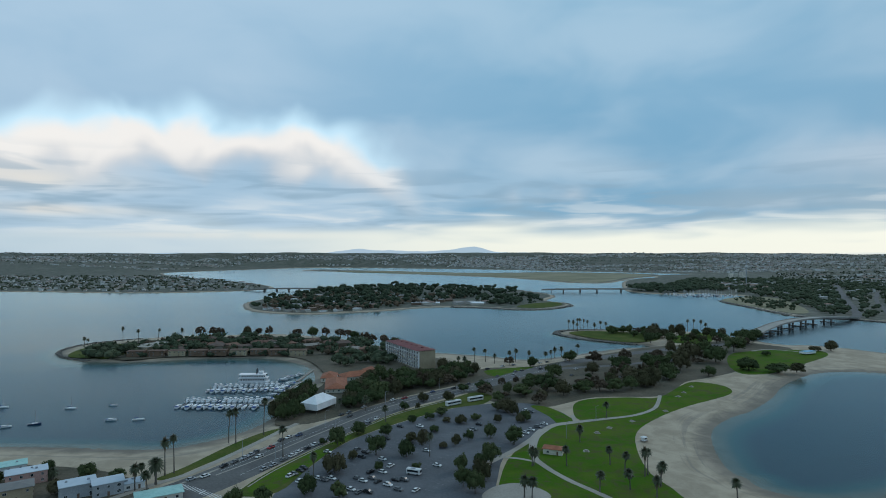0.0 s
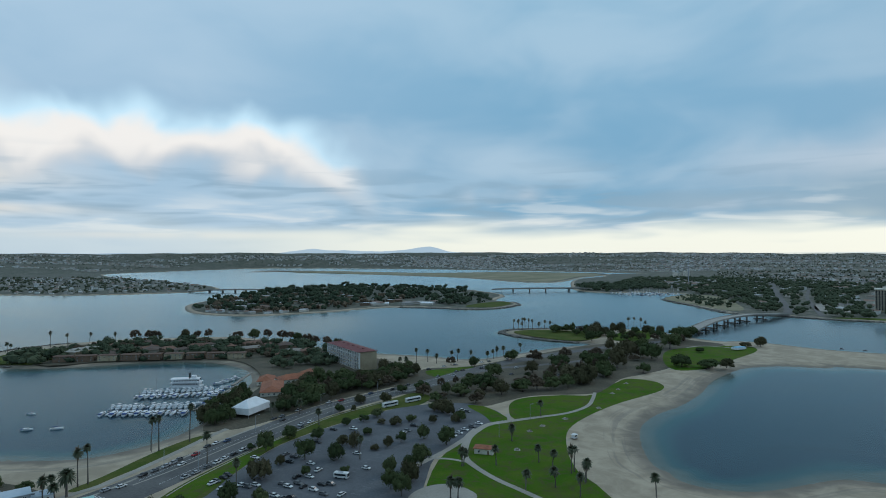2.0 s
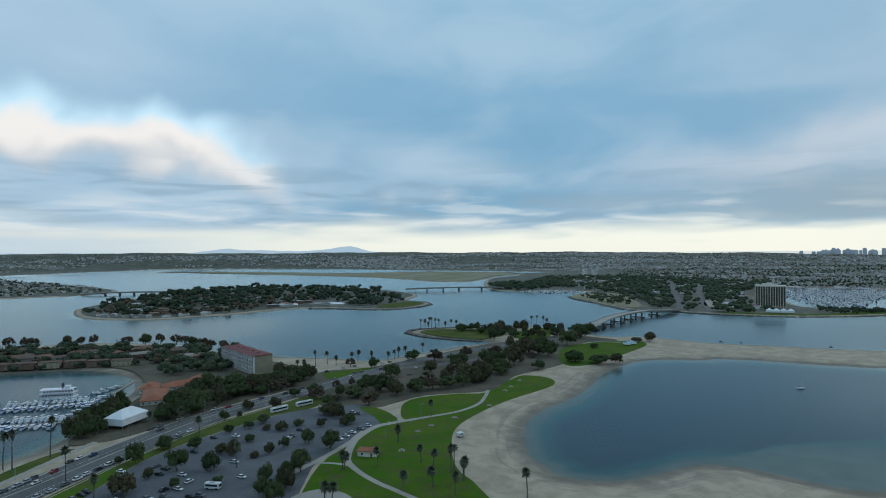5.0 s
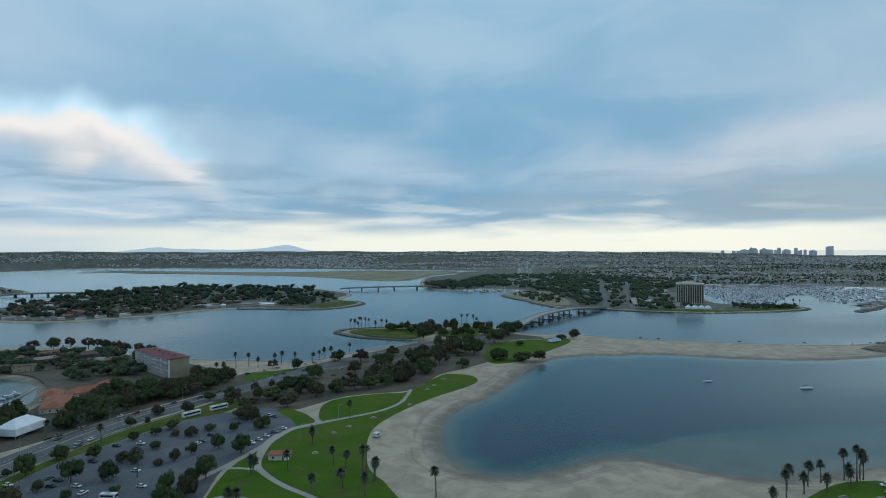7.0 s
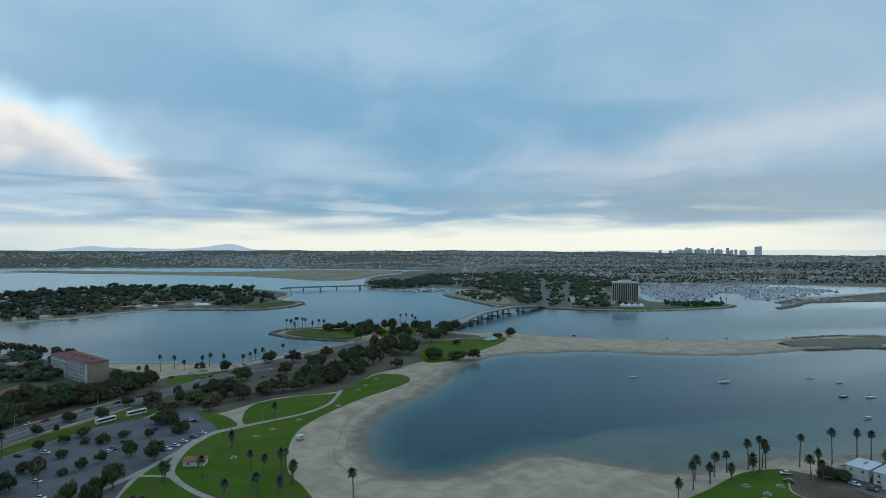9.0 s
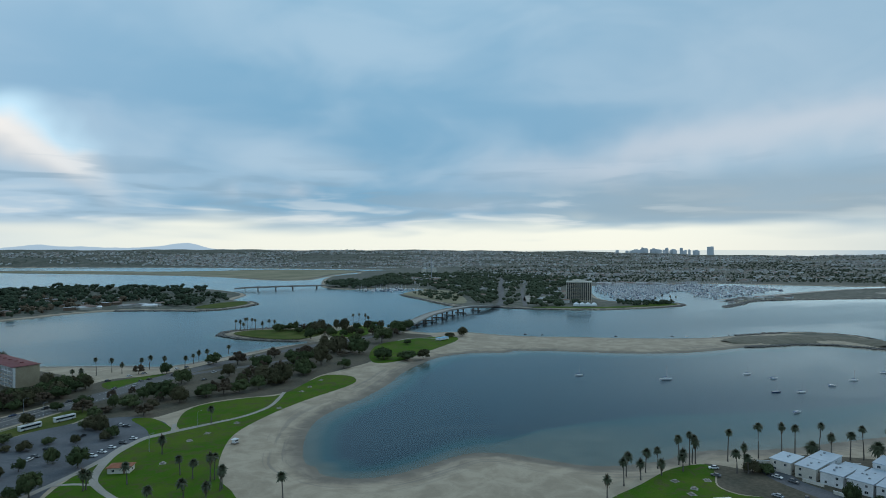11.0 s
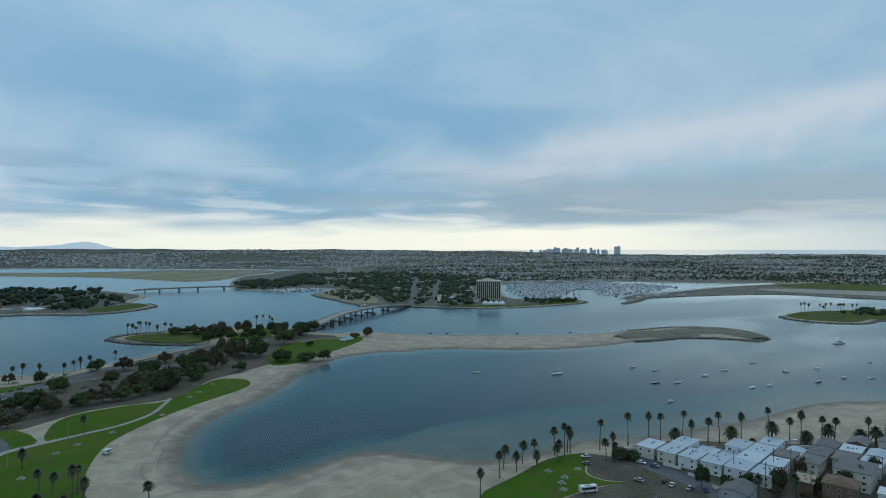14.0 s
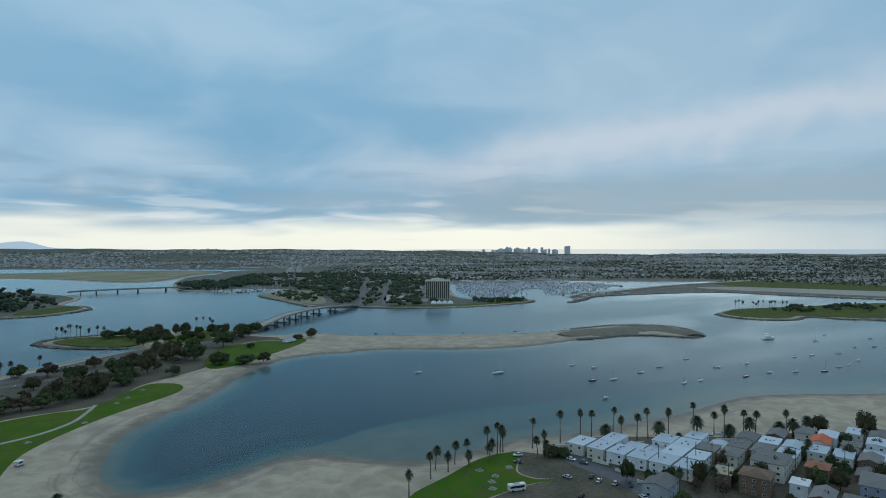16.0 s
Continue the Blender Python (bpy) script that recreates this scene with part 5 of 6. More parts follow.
box(bm, -0.45, 0.45, -0.08, 0.05, 0, 2.05, 0.02)
DOOR = finish(bm, "door", M["brown_wall"])


def gable(lx, ly, h, rise, over=0.4):
    """A pitched roof along x, with real thickness."""
    bm = bmesh.new()
    t = 0.22
    X, Y = lx / 2 + over, ly / 2 + over
    lowz = h - rise * over / (ly / 2)
    pts = [(-Y, lowz), (0, h + rise), (Y, lowz), (Y, lowz - t), (0, h + rise - t), (-Y, lowz - t)]
    a = [bm.verts.new((-X, y, z + t)) for y, z in pts]
    b = [bm.verts.new((X, y, z + t)) for y, z in pts]
    for i in range(6):
        bm.faces.new((a[i], a[(i + 1) % 6], b[(i + 1) % 6], b[i]))
    bm.faces.new((a[0], a[5], a[4], a[1])), bm.faces.new((a[1], a[4], a[3], a[2]))
    bm.faces.new((b[0], b[1], b[4], b[5])), bm.faces.new((b[1], b[2], b[3], b[4]))
    bmesh.ops.recalc_face_normals(bm, faces=bm.faces)
    return bm


def hip(lx, ly, h, rise, over=0.6):
    bm = bmesh.new()
    X, Y = lx / 2 + over, ly / 2 + over
    r = max(X - Y, 0.3)
    lowv = [bm.verts.new((x, y, z)) for z in (h, h + 0.2) for x, y in ((-X, -Y), (X, -Y), (X, Y), (-X, Y))]
    p, q = bm.verts.new((-r, 0, h + rise)), bm.verts.new((r, 0, h + rise))
    bm.faces.new(lowv[3::-1])
    for i in range(4):
        bm.faces.new((lowv[i], lowv[(i + 1) % 4], lowv[4 + (i + 1) % 4], lowv[4 + i]))
    bm.faces.new((lowv[4], lowv[5], q, p)), bm.faces.new((lowv[6], lowv[7], p, q))
    bm.faces.new((lowv[5], lowv[6], q)), bm.faces.new((lowv[7], lowv[4], p))
    bmesh.ops.recalc_face_normals(bm, faces=bm.faces)
    return bm


def house(label, x, y, turn, lx, ly, storeys, wall, roof, form="flat", rise=1.4, name="house", z=None, seed=1):
    rng = random.Random(seed)
    h = storeys * 2.65 + 0.2
    ob = thing(name, label, name.replace("_", " "), (x, y, G if z is None else z), turn, "beach houses" if name == "house" else "")
    bm = bmesh.new()
    if form == "gable":
        # end walls rise to the ridge
        vs = [[bm.verts.new((sx * lx / 2, yy, zz)) for yy, zz in ((-ly / 2, -0.2), (-ly / 2, h), (0, h + rise), (ly / 2, h), (ly / 2, -0.2))] for sx in (-1, 1)]
        bm.faces.new(vs[0]), bm.faces.new(vs[1][::-1])
        for i in range(5):
            bm.faces.new((vs[0][i], vs[1][i], vs[1][(i + 1) % 5], vs[0][(i + 1) % 5]))
        bmesh.ops.recalc_face_normals(bm, faces=bm.faces)
    else:
        box(bm, -lx / 2, lx / 2, -ly / 2, ly / 2, -0.2, h)
    part("wall", bm, wall, ob)
    if form == "gable":
        r = part("roof", gable(lx, ly, h, rise), roof, ob)
    elif form == "hip":
        r = part("roof", hip(lx, ly, h, rise), roof, ob)
    else:
        bm = bmesh.new()
        box(bm, -lx / 2 - 0.35, lx / 2 + 0.35, -ly / 2 - 0.35, ly / 2 + 0.35, h, h + 0.28, 0.04)
        r = part("roof", bm, roof, ob)
        for k in range(rng.randint(1, 3)):
            bm = bmesh.new()
            a, b = rng.uniform(-lx / 3, lx / 3), rng.uniform(-ly / 4, ly / 4)
            box(bm, a - 0.5, a + 0.5, b - 0.4, b + 0.4, h + 0.28, h + rng.uniform(0.7, 1.1), 0.04)
            part("roof_vent", bm, M["grey_wall"], r)
    for s in range(storeys):
        for side, length, off in ((0, lx, ly), (180, lx, ly), (90, ly, lx), (-90, ly, lx)):
            n = max(1, int(length // 3.9))
            for i in range(n):
                if rng.random() < 0.15:
                    continue
                u = (i + 0.5) * length / n - length / 2
                m = pose(0, 0, 0, 0, 0, side) @ Matrix.Translation((u, -off / 2 - 0.02, s * 2.65 + 0.85))
                if s == 0 and i == n // 2 and side == 0:
                    share("door", DOOR, ob, m @ Matrix.Translation((0, 0, -0.9)))
                    continue
                w = share("window", WINDOW, ob, m @ Matrix.Diagonal((rng.choice((0.8, 1.0, 1.25)), 1, 1, 1)))
                share("pane", PANE, w)
    return ob


W, PR, GR = M["white_wall"], M["pale_roof"], M["grey_roof"]
white_flat, white_gable = "white beach house with a pale flat roof", "white beach house with a pale low-pitched roof"
LOOKS = ((white_gable, W, PR, "gable", 0.8), (white_flat, W, PR, "flat", 1), ("cream beach house with a pale flat roof", M["cream"], PR, "flat", 1), ("white beach house with a grey roof", W, GR, "gable", 1.1),
         ("grey beach house with a pale roof", M["grey_wall"], PR, "gable", 0.9), ("cream beach house with a grey hipped roof", M["cream"], GR, "hip", 1.5), ("brown shingled beach house with a grey roof", M["brown_wall"], GR, "gable", 1.6), ("tan beach house with a flat grey roof", M["tan"], GR, "flat", 1))
SPECIAL = [("beach house with a bright orange tiled roof", 447, 100, 12, 14, 9, 2, M["cream"], M["orange_roof"], "gable", 1.8), ("cream three-storey flats with a grey flat roof", 391, 101, 12, 19, 14, 3, M["cream"], GR, "flat", 1),
           ("brown shingled house with steep roofs", 365, 96, 14, 12, 12, 3, M["brown_wall"], M["brown_wall"], "hip", 2.6), ("blue-grey flats with white window frames", 397, 58, 14, 19, 16, 3, M["blue_wall"], GR, "hip", 1.5),
           ("brown house with a rust-coloured roof", 405, 86, 12, 11, 9, 2, M["brown_wall"], M["tile_roof"], "hip", 1.6), ("brown timber house with a roof terrace", 364, 110, 14, 11, 8, 2, M["brown_wall"], M["tan"], "flat", 1),
           ("grey house with a grey shingle roof", 330, 121, 14, 15, 11, 2, M["grey_wall"], GR, "gable", 1.4), ("small white house with a bright flat roof", 377, 83, 14, 9, 7, 2, W, W, "flat", 1)]
rng = random.Random(17)
placed = []
for i, row in enumerate(SPECIAL):
    house(*row, seed=i)
    placed.append((row[1], row[2], row[4]))
for u in range(12):
    for v in range(9):
        x, y = 347 + 2.3 * u + 15.6 * v, 177.5 - 10.6 * u + 3.2 * v
        if any(abs(x - a) < (13 if w < 15 else 15) and abs(y - b) < 10 for a, b, w in placed):
            continue
        shore = 191 - 0.62 * (x - 345)
        if y > shore - 8 or y < 38 or x > 505 or (u > 6 and x < 330 + 0.3 * u) or (u > 4 and v == 0 and rng.random() < 0.4):
            continue
        kind = LOOKS[rng.choice((0, 1, 0, 1, 2))] if u < 5 and v < 3 else LOOKS[rng.choice((0, 1, 2, 2, 3, 3, 4, 5, 5, 6, 6, 7, 7))]
        lab, wall, roof, form, rise = kind
        row = u < 5 and v < 3
        house(lab, x, y, 12 + rng.uniform(-1, 1), rng.uniform(14.6, 15.4) if row else rng.uniform(12.5, 15.0), rng.uniform(8.8, 10.0) if row else rng.uniform(7.8, 9.4), 2 if rng.random() < 0.85 else 1, wall, roof, form, rise, seed=u * 10 + v)
NORTH_TOWN = [
    ("pink beach house with a flat pale roof", -192, 276, 35, 16, 9, 2, M["pink_wall"], PR, "flat"), ("pale beach house with a flat aqua-grey roof", -206, 284, 35, 14, 9, 2, W, M["aqua_roof"], "flat"),
    ("grey beach house with a blue-grey roof", -160, 262, 35, 14, 10, 2, M["grey_wall"], PR, "flat"), ("grey beach house with a pale gabled roof", -148, 264, 35, 12, 9, 2, M["grey_wall"], PR, "gable", 1.2),
    ("low shop building with an aqua roof", -122, 257, 30, 18, 9, 1, M["cream"], M["aqua_roof"], "hip", 1.0), ("tan house with a brown roof", -184, 258, 35, 12, 10, 2, M["tan"], GR, "hip", 1.3),
    ("small pale house beside the beach", -140, 270, 35, 9, 7, 1, W, PR, "flat")]
for i, row in enumerate(NORTH_TOWN):
    house(*row, seed=50 + i)
house("small kiosk with an orange hipped roof on the lawn", 58, 315, -20, 10, 6, 1, M["cream"], M["tile_roof"], "hip", 1.3, name="park_kiosk", seed=77)


def hotel():
    """Five storeys of balconies under a red roof."""
    L, D, F, n = 73.0, 18.0, 3.15, 14
    ob = thing("hotel", "cream five-storey hotel block with a dark red roof", "building", (-23, 542, G), 118.7)
    H = 5 * F
    # x runs along the long front, y towards the front is plus
    bm = bmesh.new()
    box(bm, 0, L, -D, -1.6, -0.3, H)
    part("wall", bm, M["cream"], ob)
    bm = bmesh.new()
    box(bm, -0.25, 0.0, -D, 0.0, -0.3, H + 0.2, 0.03)
    part("end_wall", bm, M["tan"], ob, "plain tan end wall")
    for f in range(6):
        bm = bmesh.new()
        box(bm, 0, L, -1.6, 0.05, f * F - 0.14, f * F + (0.75 if f == 5 else 0.14))
        part("balcony_slab", bm, M["white_wall"], ob)
    for i in range(n + 1):
        bm = bmesh.new()
        box(bm, i * L / n - 0.4, i * L / n + 0.4, -1.6, 0.0, 0, H - 0.1)
        part("fin", bm, M["white_wall"], ob)
    bm = bmesh.new()
    box(bm, -L / n / 2 + 0.25, L / n / 2 - 0.25, -1.62, -1.55, 0.15, F - 0.35)
    bay = finish(bm, "bay_window", M["dim_glass"])
    bm = bmesh.new()
    box(bm, -L / n / 2 + 0.2, L / n / 2 - 0.2, -0.08, 0.02, 0.14, 0.62)
    rail = finish(bm, "railing", M["tan"])
    for f in range(5):
        for i in range(n):
            at = Matrix.Translation(((i + 0.5) * L / n, 0, f * F))
            share("bay_window", bay, ob, at)
            if f < 4:
                share("railing", rail, ob, at)
    bm = hip(L + 0.4, D + 0.6, H + 0.55, 1.5, 0.5)
    for v in bm.verts:
        v.co += Vector((L / 2, -D / 2, 0))
    r = part("roof", bm, M["red_roof"], ob)
    for i in range(6):
        bm = bmesh.new()
        box(bm, 8 + i * 11, 10 + i * 11, -D / 2 - 1, -D / 2 + 1, H + 1.6, H + 2.6, 0.05)
        part("roof_unit", bm, M["red_roof"], r)


hotel()


def tower_hotel():
    """The tall waterfront hotel: pale fins before dark glass."""
    W_, D, H, n = 50.0, 24.0, 39.0, 12
    ob = thing("hotel_tower", "tall brown hotel tower with dark window strips and pale fins", "building", (872, 982, G), -40)
    bm = bmesh.new()
    box(bm, -W_ / 2, W_ / 2, -D / 2, D / 2, -0.3, H)
    part("core", bm, M["tan"], ob)
    for s in (-1, 1):
        for i in range(n):
            bm = bmesh.new()
            x = (i + 0.5) * W_ / n - W_ / 2
            box(bm, x - 1.45, x + 1.45, s * D / 2 - 0.1, s * D / 2 + 0.12, 2.5, H - 1.5)
            part("window_strip", bm, M["dim_glass"], ob)
        for i in range(n + 1):
            bm = bmesh.new()
            x = i * W_ / n - W_ / 2
            box(bm, x - 0.42, x + 0.42, s * (D / 2 + 0.5) - 0.7, s * (D / 2 + 0.5) + 0.7, -0.3, H - 0.5, 0.1)
            part("fin", bm, M["cream"], ob)
    for f in range(12):
        bm = bmesh.new()
        z = 3 + f * 2.9
        box(bm, -W_ / 2 + 0.2, W_ / 2 - 0.2, -D / 2 - 0.35, D / 2 + 0.35, z - 0.2, z + 0.2)
        part("floor_slab", bm, M["tan"], ob)
    bm = bmesh.new()
    box(bm, -W_ / 2 - 1.2, W_ / 2 + 1.2, -D / 2 - 1.4, D / 2 + 1.4, H - 0.5, H + 1.9, 0.2)
    part("cornice", bm, M["cream"], ob)
    bm = bmesh.new()
    box(bm, -14, 12, -6, 6, H + 1.9, H + 4.6, 0.2)
    r = part("penthouse", bm, M["cream"], ob)
    bm = bmesh.new()
    box(bm, -7, 3, -4, 4, H + 4.6, H + 6.2, 0.2)
    part("plant_room", bm, M["cream"], r)


tower_hotel()


def marquee(x, y, turn, lx, ly, h, rise, label, name="marquee", cloth="fabric"):
    ob = thing(name, label, "tent", (x, y, G), turn)
    bm = hip(lx, ly, h, rise, 0.2)
    part("canopy", bm, M[cloth], ob)
    for a in (-1, 1):
        for b in (-1, 1):
            bm = bmesh.new()
            tube(bm, [(a * (lx / 2 - 0.2), b * (ly / 2 - 0.2), 0), (a * (lx / 2 - 0.2), b * (ly / 2 - 0.2), h + 0.1)], [0.12, 0.12], 6)
            part("post", bm, M["mast"], ob)
        bm = bmesh.new()
        box(bm, a * lx / 2 - 0.03, a * lx / 2 + 0.03, -ly / 2, ly / 2, h * 0.35, h)
        part("side_panel", bm, M["fabric"], ob)
        bm = bmesh.new()
        box(bm, -lx / 2, lx / 2, a * ly / 2 - 0.03, a * ly / 2 + 0.03, h * 0.35, h)
        part("side_panel", bm, M["fabric"], ob)


marquee(-84, 404, 66, 22, 13, 6.0, 4.5, "large white peaked marquee among trees")
for i in range(4):
    marquee(786 + i * 9, 884 - i * 6, -36, 10, 10, 4.5, 4.0, "white peaked pavilion tent on the waterfront")
marquee(378, 620, 25, 16, 7, 3.2, 0.8, "pale blue flat canopy on the lawn", "canopy", "blue_cloth")

# low red-roofed resort buildings
for i, (x, y, a, lx, ly) in enumerate([(-84, 470, 100, 38, 16), (-72, 505, 30, 30, 14), (-60, 520, 120, 24, 12), (-95, 500, 95, 20, 12)]):
    house("low resort building with a terracotta tiled roof", x, y, a, lx, ly, 1, M["cream"], M["tile_roof"], "hip", 3.4, name="resort_building", seed=90 + i)
for i in range(9):
    house("low two-storey resort wing with a brown tiled roof facing the cove", -150 - i * 20.5, 622 - abs(i - 2) * 1.5, 4, 17, 9, 2, M["brown_wall"] if i % 3 else M["tan"], M["brown_roof"], "hip", 1.0, name="resort_wing", seed=100 + i)
house("tan resort hall with a pale grey flat roof", -318, 655, 70, 40, 24, 2, M["tan"], M["concrete"], "flat", name="resort_hall", seed=120)


def guard_hut(x, y, turn, label):
    ob = thing("lifeguard_tower", label, "lifeguard tower", (x, y, 1.6), turn, scale=0.75)
    bm = bmesh.new()
    box(bm, -1.7, 1.7, -1.4, 1.4, 1.5, 3.9, 0.06)
    part("cabin", bm, M["white_wall"], ob)
    bm = bmesh.new()
    box(bm, -2.3, 2.3, -2.0, 2.0, 3.9, 4.1, 0.04)
    part("roof", bm, M["white_wall"], ob)
    bm = bmesh.new()
    box(bm, -2.4, 2.4, -2.2, 2.2, 1.3, 1.5)
    part("platform", bm, M["timber"], ob)
    for a in (-1, 1):
        for b in (-1, 1):
            bm = bmesh.new()
            box(bm, a * 1.9 - 0.1, a * 1.9 + 0.1, b * 1.7 - 0.1, b * 1.7 + 0.1, -0.2, 1.3)
            part("leg", bm, M["timber"], ob)
    bm = bmesh.new()
    box(bm, -1.4, 1.4, -1.44, -1.39, 2.5, 3.5)
    part("window", bm, M["glass"], ob)


guard_hut(112, 334, 40, "white lifeguard tower on the beach's edge")


def picnic_table(x, y, turn):
    ob = thing("picnic_table", "concrete picnic table with benches on the lawn", "table", (x, y, G + 0.06), turn, "picnic tables")
    bm = bmesh.new()
    box(bm, -1.6, 1.6, -1.6, 1.6, -0.02, 0.06)
    part("slab", bm, M["concrete"], ob)
    for y0, y1, z0 in ((-0.4, 0.4, 0.68), (-1.0, -0.7, 0.42), (0.7, 1.0, 0.42)):
        bm = bmesh.new()
        box(bm, -1.0, 1.0, y0, y1, z0, z0 + 0.08, 0.02)
        t = part("board", bm, M["concrete"], ob)
    for a in (-0.7, 0.7):
        bm = bmesh.new()
        box(bm, a - 0.08, a + 0.08, -0.9, 0.9, 0.06, 0.68)
        part("leg", bm, M["concrete"], ob)


for i, (x, y) in enumerate([(286, 190), (287, 180), (281, 176), (276, 170), (300, 184), (148, 398), (172, 438), (181, 450), (118, 374), (100, 360), (90, 350), (195, 470), (76, 318)]):
    picnic_table(x, y, i * 37)


def lamp_post(x, y, h, label, arm=True):
    ob = thing("street_lamp", label, "street lamp", (x, y, G), 30)
    bm = bmesh.new()
    tube(bm, [(0, 0, 0), (0, 0, h * 0.6), (0, 0, h)], [0.14, 0.10, 0.07], 6)
    part("pole", bm, M["grey_wall"], ob)
    if arm:
        bm = bmesh.new()
        tube(bm, [(0, 0, h - 0.1), (1.0, 0, h + 0.3), (2.2, 0, h + 0.35)], [0.06, 0.05, 0.05], 5)
        a = part("arm", bm, M["grey_wall"], ob)
        bm = bmesh.new()
        box(bm, 2.0, 2.8, -0.15, 0.15, h + 0.25, h + 0.4, 0.03)
        part("lamp_head", bm, M["grey_wall"], a)


for x, y in ((-84, 300), (-62, 345), (-30, 398), (10, 440), (-104, 310), (-72, 365), (-40, 415), (-3, 458), (70, 340), (96, 376)):
    lamp_post(x, y, 9, "grey street lamp on a curved arm")


def utility_pole(x, y):
    ob = thing("utility_pole", "brown wooden utility pole with crossarms", "utility pole", (x, y, G), 12, "utility poles")
    bm = bmesh.new()
    tube(bm, [(0, 0, 0), (0, 0, 12.5)], [0.2, 0.13], 6)
    part("pole", bm, M["bark"], ob)
    for z in (11.0, 12.0):
        bm = bmesh.new()
        box(bm, -1.3, 1.3, -0.08, 0.08, z, z + 0.18)
        part("crossarm", bm, M["bark"], ob)


for x, y in ((354, 137), (378, 123), (350, 120), (400, 94), (356, 104), (437, 84), (372, 128), (420, 80)):
    utility_pole(x, y)


def garden_wall(x, y, turn, l):
    ob = thing("garden_wall", "low pale rendered garden wall beside beach houses", "wall", (x, y, G), turn)
    bm = bmesh.new()
    box(bm, -l / 2, l / 2, -0.12, 0.12, -0.1, 1.4, 0.02)
    part("panel", bm, M["cream"], ob)
    bm = bmesh.new()
    box(bm, -l / 2 - 0.05, l / 2 + 0.05, -0.2, 0.2, 1.4, 1.52, 0.02)
    part("coping", bm, M["white_wall"], ob)


for i in range(6):
    garden_wall(346 + i * 15.5, 186 - i * 9.5, -32, 13)
for x, y in ((337, 176), (336, 160), (334, 145), (330, 130)):
    garden_wall(x + 3.5, y, -80, 9)


# ---- bridges ----
M["bridge"] = principled("bridge_concrete", (0.26, 0.25, 0.235), 0.85, alter=speckled((0.24, 0.225, 0.20), (0.38, 0.36, 0.325), 0.06, 0.8, 0.5))
M["stained"] = principled("stained_concrete", (0.12, 0.11, 0.10), 0.9, alter=speckled((0.07, 0.065, 0.06), (0.17, 0.155, 0.14), 0.15, 1.0, 0.5))


def bridge(label, line, heights, width, bents, columns, cap, pier_w):
    ob = thing("bridge", label, "bridge", (0, 0, 0))
    pts = curved(line, 12, False)
    z = np.interp(np.linspace(0, 1, len(pts)), np.linspace(0, 1, len(heights)), heights)
    d = np.gradient(pts, axis=0)
    d /= np.linalg.norm(d, axis=1)[:, None]
    side = np.stack([-d[:, 1], d[:, 0]], 1)

    def strip(name, o0, o1, z0, z1, material, lab=""):
        n, verts, faces = len(pts), [], []
        for i in range(n):
            a, b = pts[i] + side[i] * o0, pts[i] + side[i] * o1
            verts += [(*a, z[i] + z0), (*b, z[i] + z0), (*b, z[i] + z1), (*a, z[i] + z1)]
        for i in range(n - 1):
            for k in range(4):
                a, b = i * 4 + k, i * 4 + (k + 1) % 4
                faces.append((a, b, b + 4, a + 4))
        faces += [(3, 2, 1, 0), tuple(4 * n - 4 + k for k in range(4))]
        share(name, mesh_from(name, verts, faces, material), ob, None, lab)
    w = width / 2
    strip("deck", -w, w, -0.5, 0, M["bridge"], "pale worn concrete roadway")
    for k in range(-1, 2):
        strip("girder", k * w * 0.65 - 0.5, k * w * 0.65 + 0.5, -2.0, -0.5, M["bridge"])
    for s in (-1, 1):
        strip("parapet", s * w - 0.2, s * w + 0.2, -0.7, 0.95, M["bridge"])
    for t in bents:
        i = int(t * (len(pts) - 1))
        p, s, f = Vector((*pts[i], 0)), Vector((*side[i], 0)), Vector((*d[i], 0))
        top = z[i] - 2.0
        turn = Matrix(((s.x, f.x, 0, p.x), (s.y, f.y, 0, p.y), (0, 0, 1, 0), (0, 0, 0, 1)))
        for c in columns:
            bm = bmesh.new()
            box(bm, c - pier_w / 2, c + pier_w / 2, -pier_w / 2, pier_w / 2, -4, top - 0.8, 0.1)
            share("column", finish(bm, "column", M["stained"]), ob, turn)
        bm = bmesh.new()
        box(bm, -w + 0.5, w - 0.5, -0.9, 0.9, top - 0.9, top, 0.1)
        share("crosshead", finish(bm, "crosshead", M["bridge"]), ob, turn)
        if cap:
            bm = bmesh.new()
            box(bm, -w - 3.0, w + 3.0, -1.6, 1.6, 0.5, 2.2, 0.15)
            share("pile_cap", finish(bm, "pile_cap", M["stained"]), ob, turn)


bridge("long concrete road bridge over the channel on paired columns", [(386, 746), (415, 777), (455, 815), (505, 858), (565, 900), (650, 945)], [4.5, 7.5, 10.5, 11, 10, 5], 15, [0.14, 0.26, 0.38, 0.50, 0.62, 0.74, 0.86], (-5.2, 5.2), True, 2.0)
bridge("far concrete bridge to the island on slim piers", [(270, 1640), (310, 1632), (400, 1630), (520, 1628), (560, 1625)], [6, 8.5, 9.5, 9, 6], 18, [0.2, 0.32, 0.44, 0.56, 0.68, 0.8], (-5, 0, 5), False, 1.8)
bridge("far concrete bridge west of the island on slim piers", [(-560, 1690), (-489, 1678), (-420, 1672), (-354, 1668), (-310, 1664)], [4, 8, 9, 8.5, 5], 18, [0.22, 0.34, 0.46, 0.58, 0.70, 0.82], (-5, 0, 5), False, 1.8)


